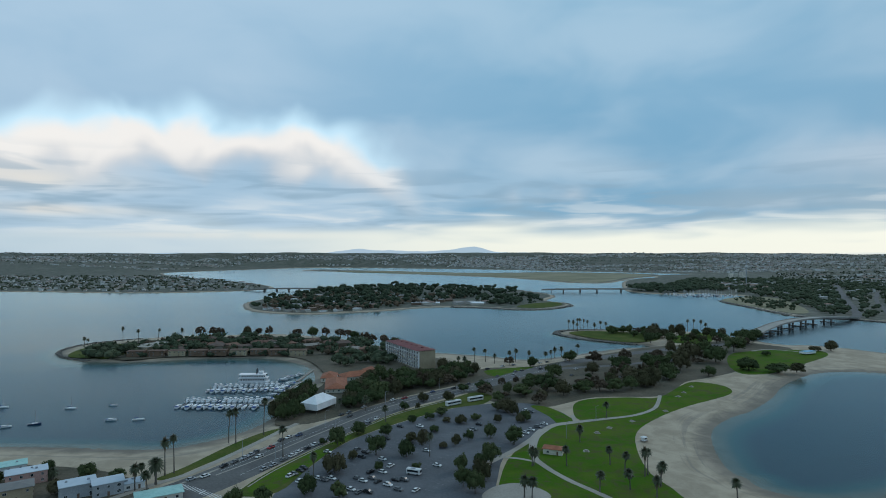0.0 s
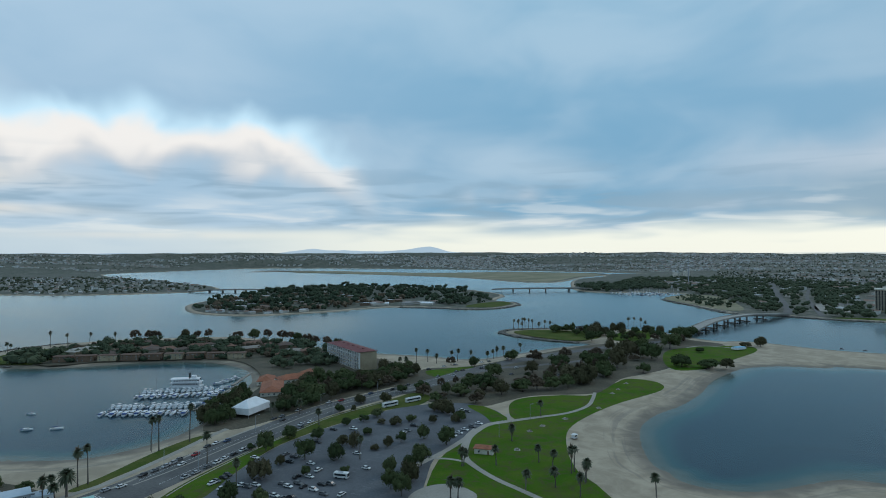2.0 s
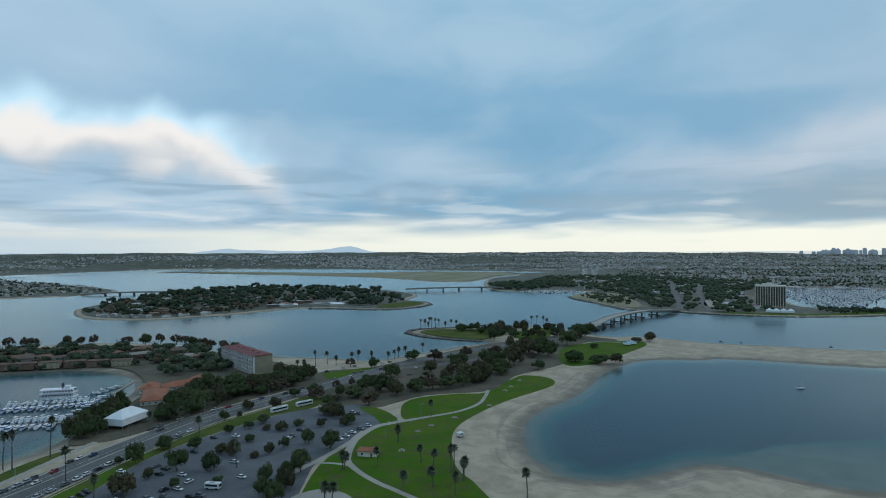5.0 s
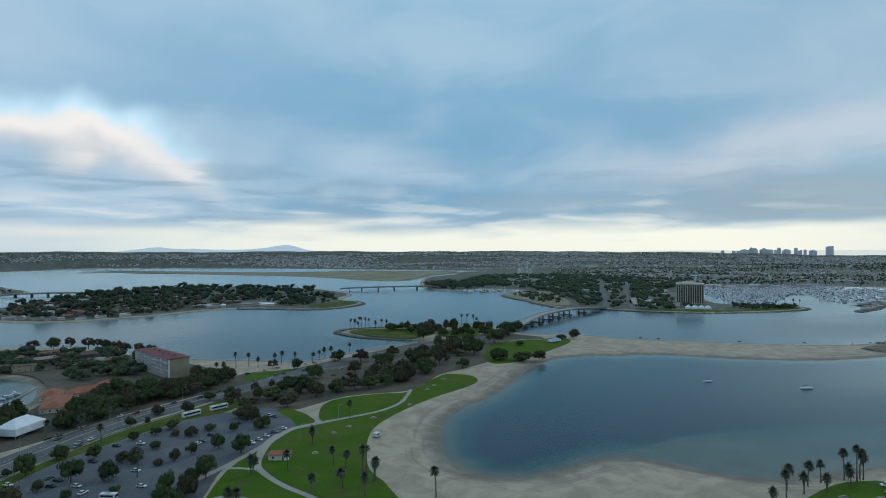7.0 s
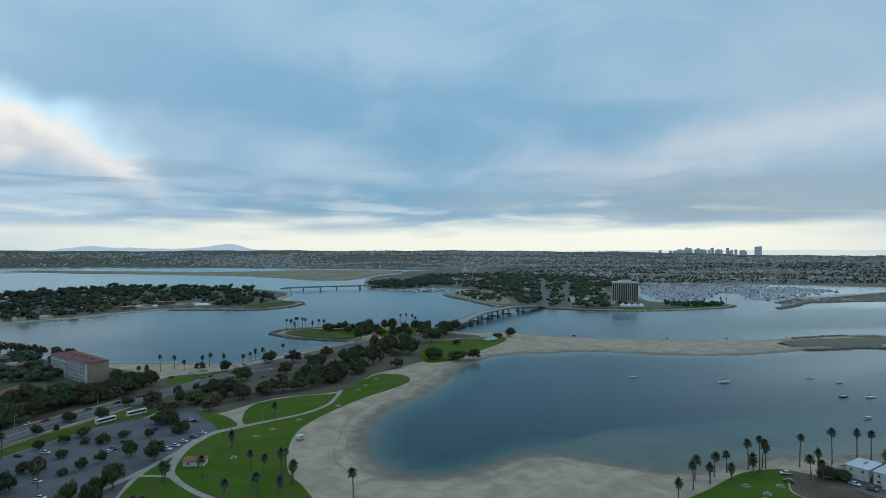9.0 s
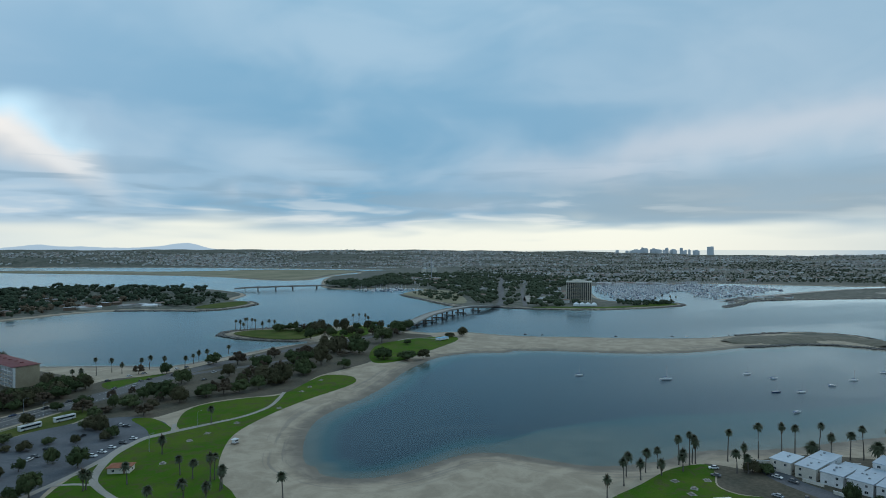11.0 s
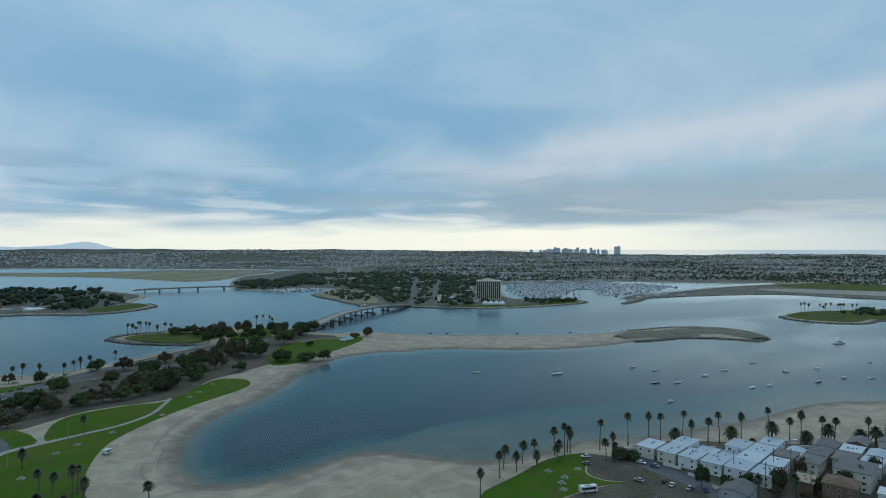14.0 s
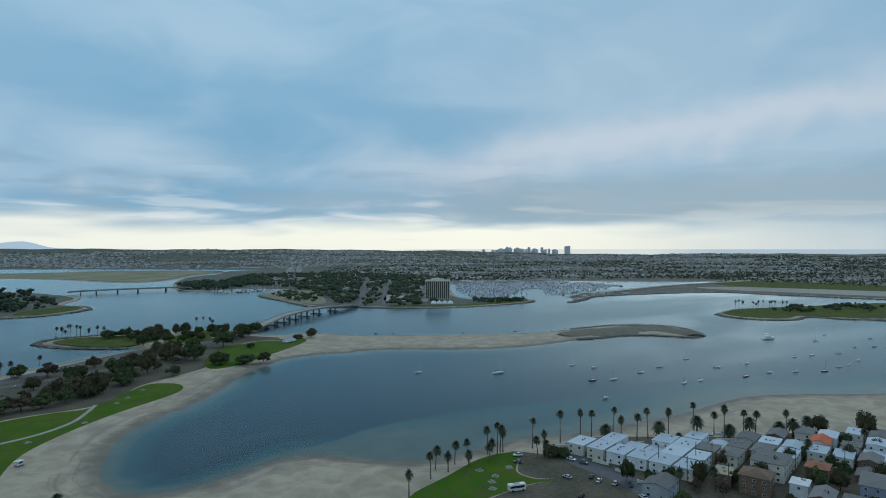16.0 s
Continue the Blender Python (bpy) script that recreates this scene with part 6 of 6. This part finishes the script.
# ---- the far shores ----
M["marsh"] = principled("salt_marsh", (0.13, 0.12, 0.06), 0.95, alter=speckled((0.105, 0.110, 0.045), (0.30, 0.255, 0.165), 0.008, 0.09, 0.35))
M["river_sand"] = principled("river_sand", (0.3, 0.27, 0.22), 0.9, alter=speckled((0.21, 0.195, 0.16), (0.36, 0.325, 0.27), 0.006, 0.08, 0.5))
M["far_wall"] = principled("far_walls", (0.5, 0.48, 0.44), 0.85, alter=per_island([(0.66, 0.65, 0.62), (0.52, 0.48, 0.43), (0.74, 0.74, 0.73), (0.42, 0.40, 0.37), (0.62, 0.57, 0.50)], 0.1))
M["far_roof"] = principled("far_roofs", (0.2, 0.18, 0.17), 0.85, alter=per_island([(0.17, 0.16, 0.155), (0.30, 0.29, 0.28), (0.20, 0.13, 0.10), (0.44, 0.44, 0.44), (0.12, 0.115, 0.11), (0.25, 0.15, 0.11)], 0.1))
M["lodge_wall"] = principled("lodge_walls", (0.24, 0.16, 0.10), 0.9, alter=per_island([(0.20, 0.13, 0.085), (0.27, 0.18, 0.11), (0.16, 0.105, 0.07), (0.42, 0.37, 0.30)], 0.3))
M["lodge_roof"] = principled("lodge_roofs", (0.15, 0.08, 0.055), 0.9, alter=per_island([(0.15, 0.075, 0.05), (0.19, 0.095, 0.06), (0.11, 0.07, 0.052), (0.25, 0.22, 0.19)], 0.3))
sheet("marsh", [(-600, 3400), (-174, 3040), (100, 2800), (265, 2600), (380, 2390), (470, 2175), (555, 2125), (640, 2260), (790, 2540), (960, 2750), (960, 2960), (652, 3210), (348, 3160), (72, 3190), (-400, 3500)], 2.08, M["marsh"], 3, 1.0)
sheet("river_flat", [(1640, 760), (1680, 560), (1725, 320), (1800, 50), (1960, 0), (1900, 450), (1800, 740), (1690, 850)], 2.3, M["river_sand"], 3)
sheet("river_green", [(1830, 790), (1925, 450), (1990, 0), (2150, 0), (2180, 500), (2150, 900), (1950, 950)], 2.4, M["dry_grass"], 3)
sheet("lawn_channel", [(612, 1310), (690, 1405), (770, 1400), (730, 1250), (660, 1080), (620, 1030), (604, 1060), (608, 1170)], 2.3, M["marsh"], 3)
sheet("lawn_island", [(150, 1150), (195, 1148), (240, 1208), (242, 1265), (200, 1255), (150, 1190)], 2.3, M["dry_grass"], 3)
sheet("lawn_islet", [(1075, 470), (1052, 441), (1054, 398), (1085, 372), (1138, 374), (1180, 300), (1300, 225), (1430, 250), (1500, 360), (1296, 440), (1171, 484), (1105, 478)], 2.2, M["dry_grass"], 3)
sheet("lawn_waterfront", [(700, 905), (725, 885), (800, 838), (905, 825), (975, 828), (1000, 845), (980, 880), (900, 850), (810, 862), (740, 905)], 2.2, M["grass"], 3)
ribbon("road_far", [(650, 945), (720, 1040), (860, 1270), (1080, 1627), (1250, 1900)], 14, 2.35, M["road"], 6)
ribbon("road_far_slip", [(700, 925), (800, 1080), (950, 1310), (1149, 1580)], 8, 2.30, M["road"], 6)
ribbon("road_river", [(1150, 860), (1400, 900), (1750, 940), (2300, 900), (3000, 860)], 22, 3.0, M["concrete"], 6)

ICO = [(0, 0, 1), (0.89, 0, 0.45), (0.28, 0.85, 0.45), (-0.72, 0.53, 0.45), (-0.72, -0.53, 0.45), (0.28, -0.85, 0.45), (0.72, 0.53, -0.45), (-0.28, 0.85, -0.45), (-0.89, 0, -0.45), (-0.28, -0.85, -0.45), (0.72, -0.53, -0.45), (0, 0, -1)]
ICO_F = [(0, 1, 2), (0, 2, 3), (0, 3, 4), (0, 4, 5), (0, 5, 1), (1, 6, 2), (2, 7, 3), (3, 8, 4), (4, 9, 5), (5, 10, 1), (6, 7, 2), (7, 8, 3), (8, 9, 4), (9, 10, 5), (10, 6, 1), (11, 7, 6), (11, 8, 7), (11, 9, 8), (11, 10, 9), (11, 6, 10)]


def in_area(area, n, seed):
    """Many random places inside an outline."""
    r = np.random.RandomState(seed)
    p = np.array(area, float)
    lo, hi = p.min(0), p.max(0)
    out = np.zeros((0, 2))
    while len(out) < n:
        q = lo + r.rand(n * 2, 2) * (hi - lo)
        out = np.vstack([out, q[inside(p, q[:, 0], q[:, 1]) > 0]])
    return out[:n]


FAR_ROADS = [np.array(q, float) for q in ([(650, 945), (720, 1040), (860, 1270), (1080, 1627), (1250, 1900)], [(700, 925), (800, 1080), (950, 1310), (1149, 1580)])]


def banded(pts, seed, low, high):
    """Thins places out in bands that run round the bay, as streets and gullies do."""
    keep = []
    for x, y in pts:
        v = 1.1 * noise.noise((math.hypot(x, y) / 170, math.atan2(x, y) * 5, seed)) + 0.5 * noise.noise((math.hypot(x, y) / 45, math.atan2(x, y) * 26, seed + 9))
        keep.append(low < v < high)
    return pts[np.array(keep)]


def off_roads(pts, gap):
    keep = np.ones(len(pts), bool)
    for road in FAR_ROADS:
        for a, b in zip(road, road[1:]):
            e = b - a
            t = np.clip(((pts - a) @ e) / (e @ e), 0, 1)[:, None]
            keep &= np.linalg.norm(pts - a - t * e, axis=1) > gap
    return pts[keep]


def forest(name, label, area, n, size, seed, lumps=5, leaves=24, material="leaf_wood"):
    """Woods too far off to count: lumped, ragged crowns."""
    rng = random.Random(seed)
    pts = off_roads(in_area(area, n, seed), 13)
    if n > 3000:
        pts = banded(pts, 1, -0.45, 0.16)
    zs = relief(pts[:, 0], pts[:, 1])[0]
    verts, faces = [], []
    for (x, y), z in zip(pts, zs):
        s = rng.uniform(*size)
        for _ in range(lumps):
            c = (x + rng.gauss(0, s * 0.32), y + rng.gauss(0, s * 0.32), z + s * rng.uniform(0.3, 0.75))
            k, n0 = s * rng.uniform(0.24, 0.42), len(verts)
            verts += [(c[0] + k * a * rng.uniform(0.7, 1.2), c[1] + k * b * rng.uniform(0.7, 1.2), c[2] + 0.8 * k * d * rng.uniform(0.7, 1.2)) for a, b, d in ICO]
            faces += [(a + n0, b + n0, d + n0) for a, b, d in ICO_F]
            for _ in range(leaves // lumps):
                d = Vector((rng.gauss(0, 1), rng.gauss(0, 1), rng.gauss(0.3, 1))).normalized() * k * rng.uniform(1.0, 1.3)
                n0, l = len(verts), s * 0.10
                verts += [(c[0] + d.x + rng.uniform(-l, l), c[1] + d.y + rng.uniform(-l, l), c[2] + d.z * 0.8 + rng.uniform(-l, l)) for _ in range(3)]
                faces.append((n0, n0 + 1, n0 + 2))
    return tagged(new(name, mesh_from(name, verts, faces, M[material])), label, "trees", kind="stuff")


def suburb(name, label, area, n, seed, size=(9, 15), tall=(3.5, 6.5), wall="far_wall", roof="far_roof"):
    """Houses too many to count, each with walls and a pitched roof."""
    rng = random.Random(seed)
    pts = off_roads(in_area(area, n, seed), 20)
    if n > 1350:
        pts = banded(pts, 1, -0.02, 2)
    zs = relief(pts[:, 0], pts[:, 1])[0]
    verts, faces, mats = [], [], []
    for (x, y), z in zip(pts, zs):
        a, b, h = rng.uniform(*size) / 2, rng.uniform(*size) / 2.6, rng.uniform(*tall)
        t = rng.choice((0.3, 0.3 + math.pi / 2, 0.6))
        c, s = math.cos(t), math.sin(t)
        n0 = len(verts)
        verts += [(x + c * u - s * v, y + s * u + c * v, z + w) for w in (-3.0, h) for u, v in ((-a, -b), (a, -b), (a, b), (-a, b))]
        faces += [(n0 + i, n0 + (i + 1) % 4, n0 + 4 + (i + 1) % 4, n0 + 4 + i) for i in range(4)]
        mats += [0] * 4
        n0 = len(verts)
        o, r = 1.12, rng.choice((0.25, 1.6, 2.2))
        verts += [(x + c * u * o - s * v * o, y + s * u * o + c * v * o, z + h + 0.05) for u, v in ((-a, -b), (a, -b), (a, b), (-a, b))] + [(x + c * u, y + s * u, z + h + r) for u in (-a * 0.7, a * 0.7)]
        faces += [(n0, n0 + 1, n0 + 5, n0 + 4), (n0 + 2, n0 + 3, n0 + 4, n0 + 5), (n0 + 1, n0 + 2, n0 + 5), (n0 + 3, n0, n0 + 4)]
        mats += [1] * 4
    me = mesh_from(name, verts, faces, M[wall])
    me.materials.append(M[roof])
    me.polygons.foreach_set("material_index", mats)
    return tagged(new(name, me), label, "houses", kind="stuff")


forest("island_woods", "dark dense trees covering the island", [(-375, 1174), (-340, 1108), (-281, 1070), (-221, 1062), (-166, 1090), (-108, 1125), (-72, 1240), (20, 1305), (60, 1400), (150, 1500), (200, 1600), (100, 1800), (-150, 1940), (-300, 1800), (-380, 1477), (-410, 1308)], 420, (5, 18), 21, 6, 40)
forest("island_woods", "dark trees at the island's end", [(60, 1260), (110, 1190), (150, 1200), (200, 1260), (225, 1330), (240, 1450), (150, 1480), (80, 1400)], 60, (5, 15), 22, 6, 40)
SPIT_PARK = [(-325, 606), (-350, 670), (-320, 735), (-172, 735), (-75, 685), (-68, 620), (-128, 622), (-180, 634), (-284, 624)]
forest("point_trees", "dark shrubs and trees between low resort wings", SPIT_PARK, 120, (5, 11), 51, 6, 90)
forest("point_trees", "brown half-bare trees on the resort spit", SPIT_PARK, 42, (4, 9), 52, 6, 90, "leaf_brown")
forest("point_trees", "dark trees behind the hotel", [(-75, 690), (-40, 610), (-50, 560), (-95, 555), (-125, 600), (-128, 640)], 26, (6, 11), 56, 7, 100)
suburb("resort_lodges", "low brown lodges with tiled roofs among shrubs", [(-290, 640), (-300, 690), (-280, 722), (-172, 722), (-85, 680), (-80, 625), (-130, 628), (-180, 640)], 30, 57, (12, 26), (3.2, 5.0), "lodge_wall", "lodge_roof")
forest("point_trees", "low green shrubs along the cove beach", [(-330, 600), (-290, 606), (-200, 620), (-140, 606), (-135, 616), (-200, 630), (-290, 616), (-330, 610)], 22, (4, 7), 53, 6, 60)
forest("point_trees", "dense dark trees at the spit's lawn", [(-362, 600), (-330, 598), (-320, 640), (-345, 660), (-364, 630)], 16, (9, 14), 54, 8, 130)
forest("channel_bushes", "low dark bushes on the channel bank", [(612, 1060), (650, 1090), (740, 1300), (740, 1390), (690, 1390), (625, 1290)], 60, (5, 9), 55)
forest("waterfront_woods", "dark trees round the far marina park", [(670, 960), (720, 900), (800, 865), (840, 880), (800, 960), (900, 1080), (1050, 1300), (1250, 1480), (1500, 1700), (1300, 2300), (950, 2300), (760, 2000), (720, 1750), (780, 1500), (760, 1380), (690, 1150), (640, 1020)], 1350, (8, 15), 23, 5, 18)
forest("waterfront_woods", "low dark trees on the waterfront", [(880, 860), (905, 835), (985, 840), (1000, 860), (960, 890), (900, 920)], 50, (5, 9), 24)
forest("point_woods", "dark trees by the far bridge", [(530, 1640), (570, 1560), (640, 1575), (720, 1650), (760, 1800), (640, 1900), (560, 1800)], 130, (9, 17), 25, 5, 30)
forest("islet_woods", "low dark trees on the islet", [(1150, 410), (1180, 395), (1300, 330), (1400, 330), (1380, 390), (1250, 430), (1160, 450)], 30, (6, 12), 26)
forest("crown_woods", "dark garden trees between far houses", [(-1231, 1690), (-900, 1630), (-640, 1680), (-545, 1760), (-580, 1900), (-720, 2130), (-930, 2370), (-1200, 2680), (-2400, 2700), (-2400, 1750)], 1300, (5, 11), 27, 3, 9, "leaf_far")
suburb("crown_houses", "pale low houses on the far bay shore", [(-1231, 1680), (-900, 1625), (-640, 1670), (-540, 1750), (-575, 1900), (-720, 2130), (-930, 2370), (-1200, 2680), (-2400, 2700), (-2400, 1750)], 900, 28, (8, 13), (3.5, 6))
suburb("mesa_houses", "pale houses spread over the far hillsides", [(-3900, 2950), (-1700, 3500), (-1400, 4300), (-500, 4350), (300, 4000), (1100, 3350), (1700, 2950), (2400, 2700), (4600, 1900), (4200, 2500), (2900, 3900), (1500, 4650), (0, 4850), (-1500, 4600), (-3000, 3800)], 11500, 29, (8, 17), (4, 7.5))
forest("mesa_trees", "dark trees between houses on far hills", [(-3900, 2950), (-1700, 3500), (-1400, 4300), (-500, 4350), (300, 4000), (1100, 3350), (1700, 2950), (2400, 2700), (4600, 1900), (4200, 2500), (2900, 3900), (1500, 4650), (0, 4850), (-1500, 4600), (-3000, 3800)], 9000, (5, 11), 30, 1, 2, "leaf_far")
suburb("valley_houses", "pale sheds and houses beyond the marina", [(1250, 1500), (1700, 1380), (2300, 1050), (3600, 900), (4400, 1200), (4300, 1900), (2400, 2650), (1600, 2850), (1300, 2400)], 2800, 31, (9, 22), (4, 7))
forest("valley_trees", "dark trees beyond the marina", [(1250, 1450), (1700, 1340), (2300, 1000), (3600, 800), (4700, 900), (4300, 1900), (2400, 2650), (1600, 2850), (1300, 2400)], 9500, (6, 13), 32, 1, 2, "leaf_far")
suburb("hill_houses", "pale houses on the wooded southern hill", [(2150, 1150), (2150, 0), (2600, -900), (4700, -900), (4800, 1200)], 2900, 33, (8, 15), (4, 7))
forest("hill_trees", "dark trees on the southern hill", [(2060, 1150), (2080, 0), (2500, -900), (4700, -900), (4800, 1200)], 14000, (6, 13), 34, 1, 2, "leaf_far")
suburb("park_sheds", "white show buildings among far trees", [(820, 1800), (960, 1790), (1000, 1880), (860, 1900)], 26, 35, (24, 50), (5, 9))
suburb("park_lodges", "pale roofs and sheds among the waterfront trees", [(740, 960), (840, 900), (900, 1060), (1250, 1450), (1450, 1700), (1250, 2200), (950, 2200), (800, 1700), (780, 1400), (700, 1150)], 130, 45, (12, 30), (4, 8))
sheet("car_park_far", [(760, 1010), (800, 985), (850, 1050), (900, 1130), (860, 1150), (800, 1080)], 2.3, M["concrete"], 3)
suburb("island_lodges", "pale low lodges on the island's shore", [(-70, 1205), (-20, 1215), (70, 1230), (100, 1240), (90, 1262), (-60, 1250)], 9, 36, (14, 30), (3.5, 5))
forest("island_woods", "brown half-bare trees on the island", [(-360, 1180), (-300, 1080), (-221, 1070), (-108, 1130), (20, 1290), (60, 1400), (-150, 1600), (-380, 1477)], 110, (6, 13), 58, 6, 40, "leaf_brown")
suburb("island_huts", "low brown lodges among the island trees", [(-340, 1180), (-281, 1085), (-221, 1080), (-108, 1140), (20, 1300), (40, 1400), (-150, 1500), (-360, 1400)], 70, 59, (10, 22), (4, 7), "lodge_wall", "far_roof")
suburb("island_cabins", "low cabins along the island's beach", [(-340, 1110), (-281, 1072), (-221, 1062), (-150, 1098), (-160, 1110), (-221, 1078), (-281, 1088), (-330, 1125)], 30, 37, (7, 12), (3, 4))
suburb("waterfront_sheds", "low pale buildings beside the marina", [(1230, 1420), (1600, 1310), (1640, 1340), (1270, 1460)], 40, 38, (18, 40), (4, 7))
suburb("levee_sheds", "low sheds and stores on the levee", [(1100, 800), (1220, 845), (1340, 825), (1345, 850), (1200, 880), (1110, 830)], 24, 39, (8, 16), (3, 5))


M["fleet"] = principled("far_boats", (0.6, 0.6, 0.6), 0.5, alter=per_island([(0.78, 0.79, 0.80), (0.70, 0.71, 0.73), (0.06, 0.08, 0.14), (0.82, 0.82, 0.82), (0.30, 0.32, 0.35), (0.62, 0.60, 0.56)], 0.3))


def fleet(name, label, area, n, seed):
    """Berthed boats too many to count."""
    rng = random.Random(seed)
    verts, faces = [], []
    for x, y in in_area(area, n, seed):
        # they lie in rows
        y = round(y / 26) * 26 + rng.choice((-6, 6))
        l, w, t = rng.uniform(9, 15), rng.uniform(3, 4.4), math.radians(55 + rng.choice((0, 180)))
        c, s = math.cos(t), math.sin(t)
        n0 = len(verts)
        verts += [(x + c * u * l - s * v * w, y + s * u * l + c * v * w, z) for u, v, z in ((-0.5, -0.4, -0.2), (0.3, -0.4, -0.2), (0.5, 0, -0.2), (0.3, 0.4, -0.2), (-0.5, 0.4, -0.2), (-0.5, -0.5, 1.3), (0.3, -0.5, 1.4), (0.55, 0, 1.7), (0.3, 0.5, 1.4), (-0.5, 0.5, 1.3))]
        faces += [(n0 + i, n0 + (i + 1) % 5, n0 + 5 + (i + 1) % 5, n0 + 5 + i) for i in range(5)] + [tuple(n0 + 5 + i for i in range(5))]
        n0 = len(verts)
        verts += [(x + c * u * l - s * v * w, y + s * u * l + c * v * w, z) for z in (1.35, 2.9) for u, v in ((-0.3, -0.35), (0.15, -0.35), (0.15, 0.35), (-0.3, 0.35))]
        faces += [(n0 + i, n0 + (i + 1) % 4, n0 + 4 + (i + 1) % 4, n0 + 4 + i) for i in range(4)] + [tuple(n0 + 4 + i for i in range(4))]
        if rng.random() < 0.6:
            n0, r, h = len(verts), 0.16, rng.uniform(11, 17)
            verts += [(x + r * math.cos(a), y + r * math.sin(a), z) for z in (1.4, h) for a in (0, 2.09, 4.19)]
            faces += [(n0 + i, n0 + (i + 1) % 3, n0 + 3 + (i + 1) % 3, n0 + 3 + i) for i in range(3)]
    tagged(new(name, mesh_from(name, verts, faces, M["fleet"])), label, "boats", kind="stuff")


fleet("marina_fleet", "white yachts packed in the far marina", [(965, 955), (1060, 1130), (1262, 1385), (1640, 1285), (1420, 1130), (1240, 1100), (1060, 960)], 1250, 41)
fleet("marina_fleet", "white yachts berthed by the far park", [(580, 1470), (640, 1430), (730, 1470), (680, 1535), (570, 1530)], 90, 42)
fleet("marina_fleet", "white boats berthed along the levee", [(1150, 905), (1267, 1053), (1420, 1120), (1640, 1230), (1600, 1030), (1420, 985), (1260, 930)], 420, 43)


def skyline():
    """The city's towers on the skyline."""
    rng = random.Random(12)
    # distance haze is painted in: the towers' own colour is lifted to pale blue-grey
    M["tower"] = principled("hazed_tower", (0.42, 0.46, 0.50), 0.6, alter=per_object((0.42, 0.46, 0.50), (0.66, 0.68, 0.70), 0.02))
    for i in range(64):
        # two thick clusters, thinner towards the west
        t = (rng.gauss(0.36, 0.09), rng.gauss(0.66, 0.12), rng.uniform(0.0, 0.9))[i % 3]
        t = min(max(t, 0.0), 0.93)
        a = radians(42.2 + 8.5 * t)
        x, y = CENTRE[0] + (4900 + 2 * (i % 20)) * math.sin(a), CENTRE[1] + (4900 + 2 * (i % 20)) * math.cos(a)
        dense = math.exp(-((t - 0.36) / 0.12) ** 2) + math.exp(-((t - 0.68) / 0.16) ** 2)
        h = rng.uniform(95, 107) + 24 * min(dense, 1.0) * rng.random() ** 1.3
        w = rng.uniform(11, 26)
        if i in (50, 51):
            a = radians(50.35 + 0.25 * (i - 50))
            x, y = CENTRE[0] + 4920 * math.sin(a), CENTRE[1] + 4920 * math.cos(a)
            h, w = 128 + 5 * (i - 50), 24
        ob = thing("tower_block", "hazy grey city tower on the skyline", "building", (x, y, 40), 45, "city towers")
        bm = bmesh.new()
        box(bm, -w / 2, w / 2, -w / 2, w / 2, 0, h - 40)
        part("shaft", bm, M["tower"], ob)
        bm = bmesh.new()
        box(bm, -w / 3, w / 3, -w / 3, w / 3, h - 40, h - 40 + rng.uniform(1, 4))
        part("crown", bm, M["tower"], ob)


skyline()
ob = thing("observation_tower", "slim grey observation tower rising above trees", "tower", (938, 1849, G))
bm = bmesh.new()
tube(bm, [(0, 0, 0), (0, 0, 50), (0, 0, 88)], [1.6, 1.3, 1.1], 8)
part("shaft", bm, M["grey_wall"], ob)
bm = bmesh.new()
tube(bm, [(0, 0, 60), (0, 0, 61), (0, 0, 64), (0, 0, 65)], [2, 4, 4, 2], 12)
part("cabin", bm, M["white_wall"], ob)
for x, y, w, h in ((1185, 2440, 26, 26), (1215, 2420, 20, 30)):
    house("pale mid-rise block among far trees", x, y, 20, w, w, int(h // 3), M["cream"], PR, "flat", name="apartment_block", seed=int(x))

house("long white-roofed pavilion on the island's wharf", -32, 1226, 5, 50, 14, 1, M["cream"], M["fabric"], "gable", 2.0, name="pavilion", seed=5)
house("low white-roofed boat house on the island's shore", 70, 1222, -8, 26, 12, 1, M["cream"], M["fabric"], "hip", 3.0, name="pavilion", seed=6)
ob = thing("wharf", "dark timber wharf along the island's shore", "wharf", (-58, 1196, 0), 6)
bm = bmesh.new()
box(bm, 0, 150, -3, 3, 1.2, 1.8, 0.05)
part("deck", bm, M["timber"], ob)
for k in range(16):
    bm = bmesh.new()
    tube(bm, [(k * 10, -2.6, -3), (k * 10, -2.6, 2.4)], [0.35, 0.35], 6)
    part("pile", bm, M["stained"], ob)
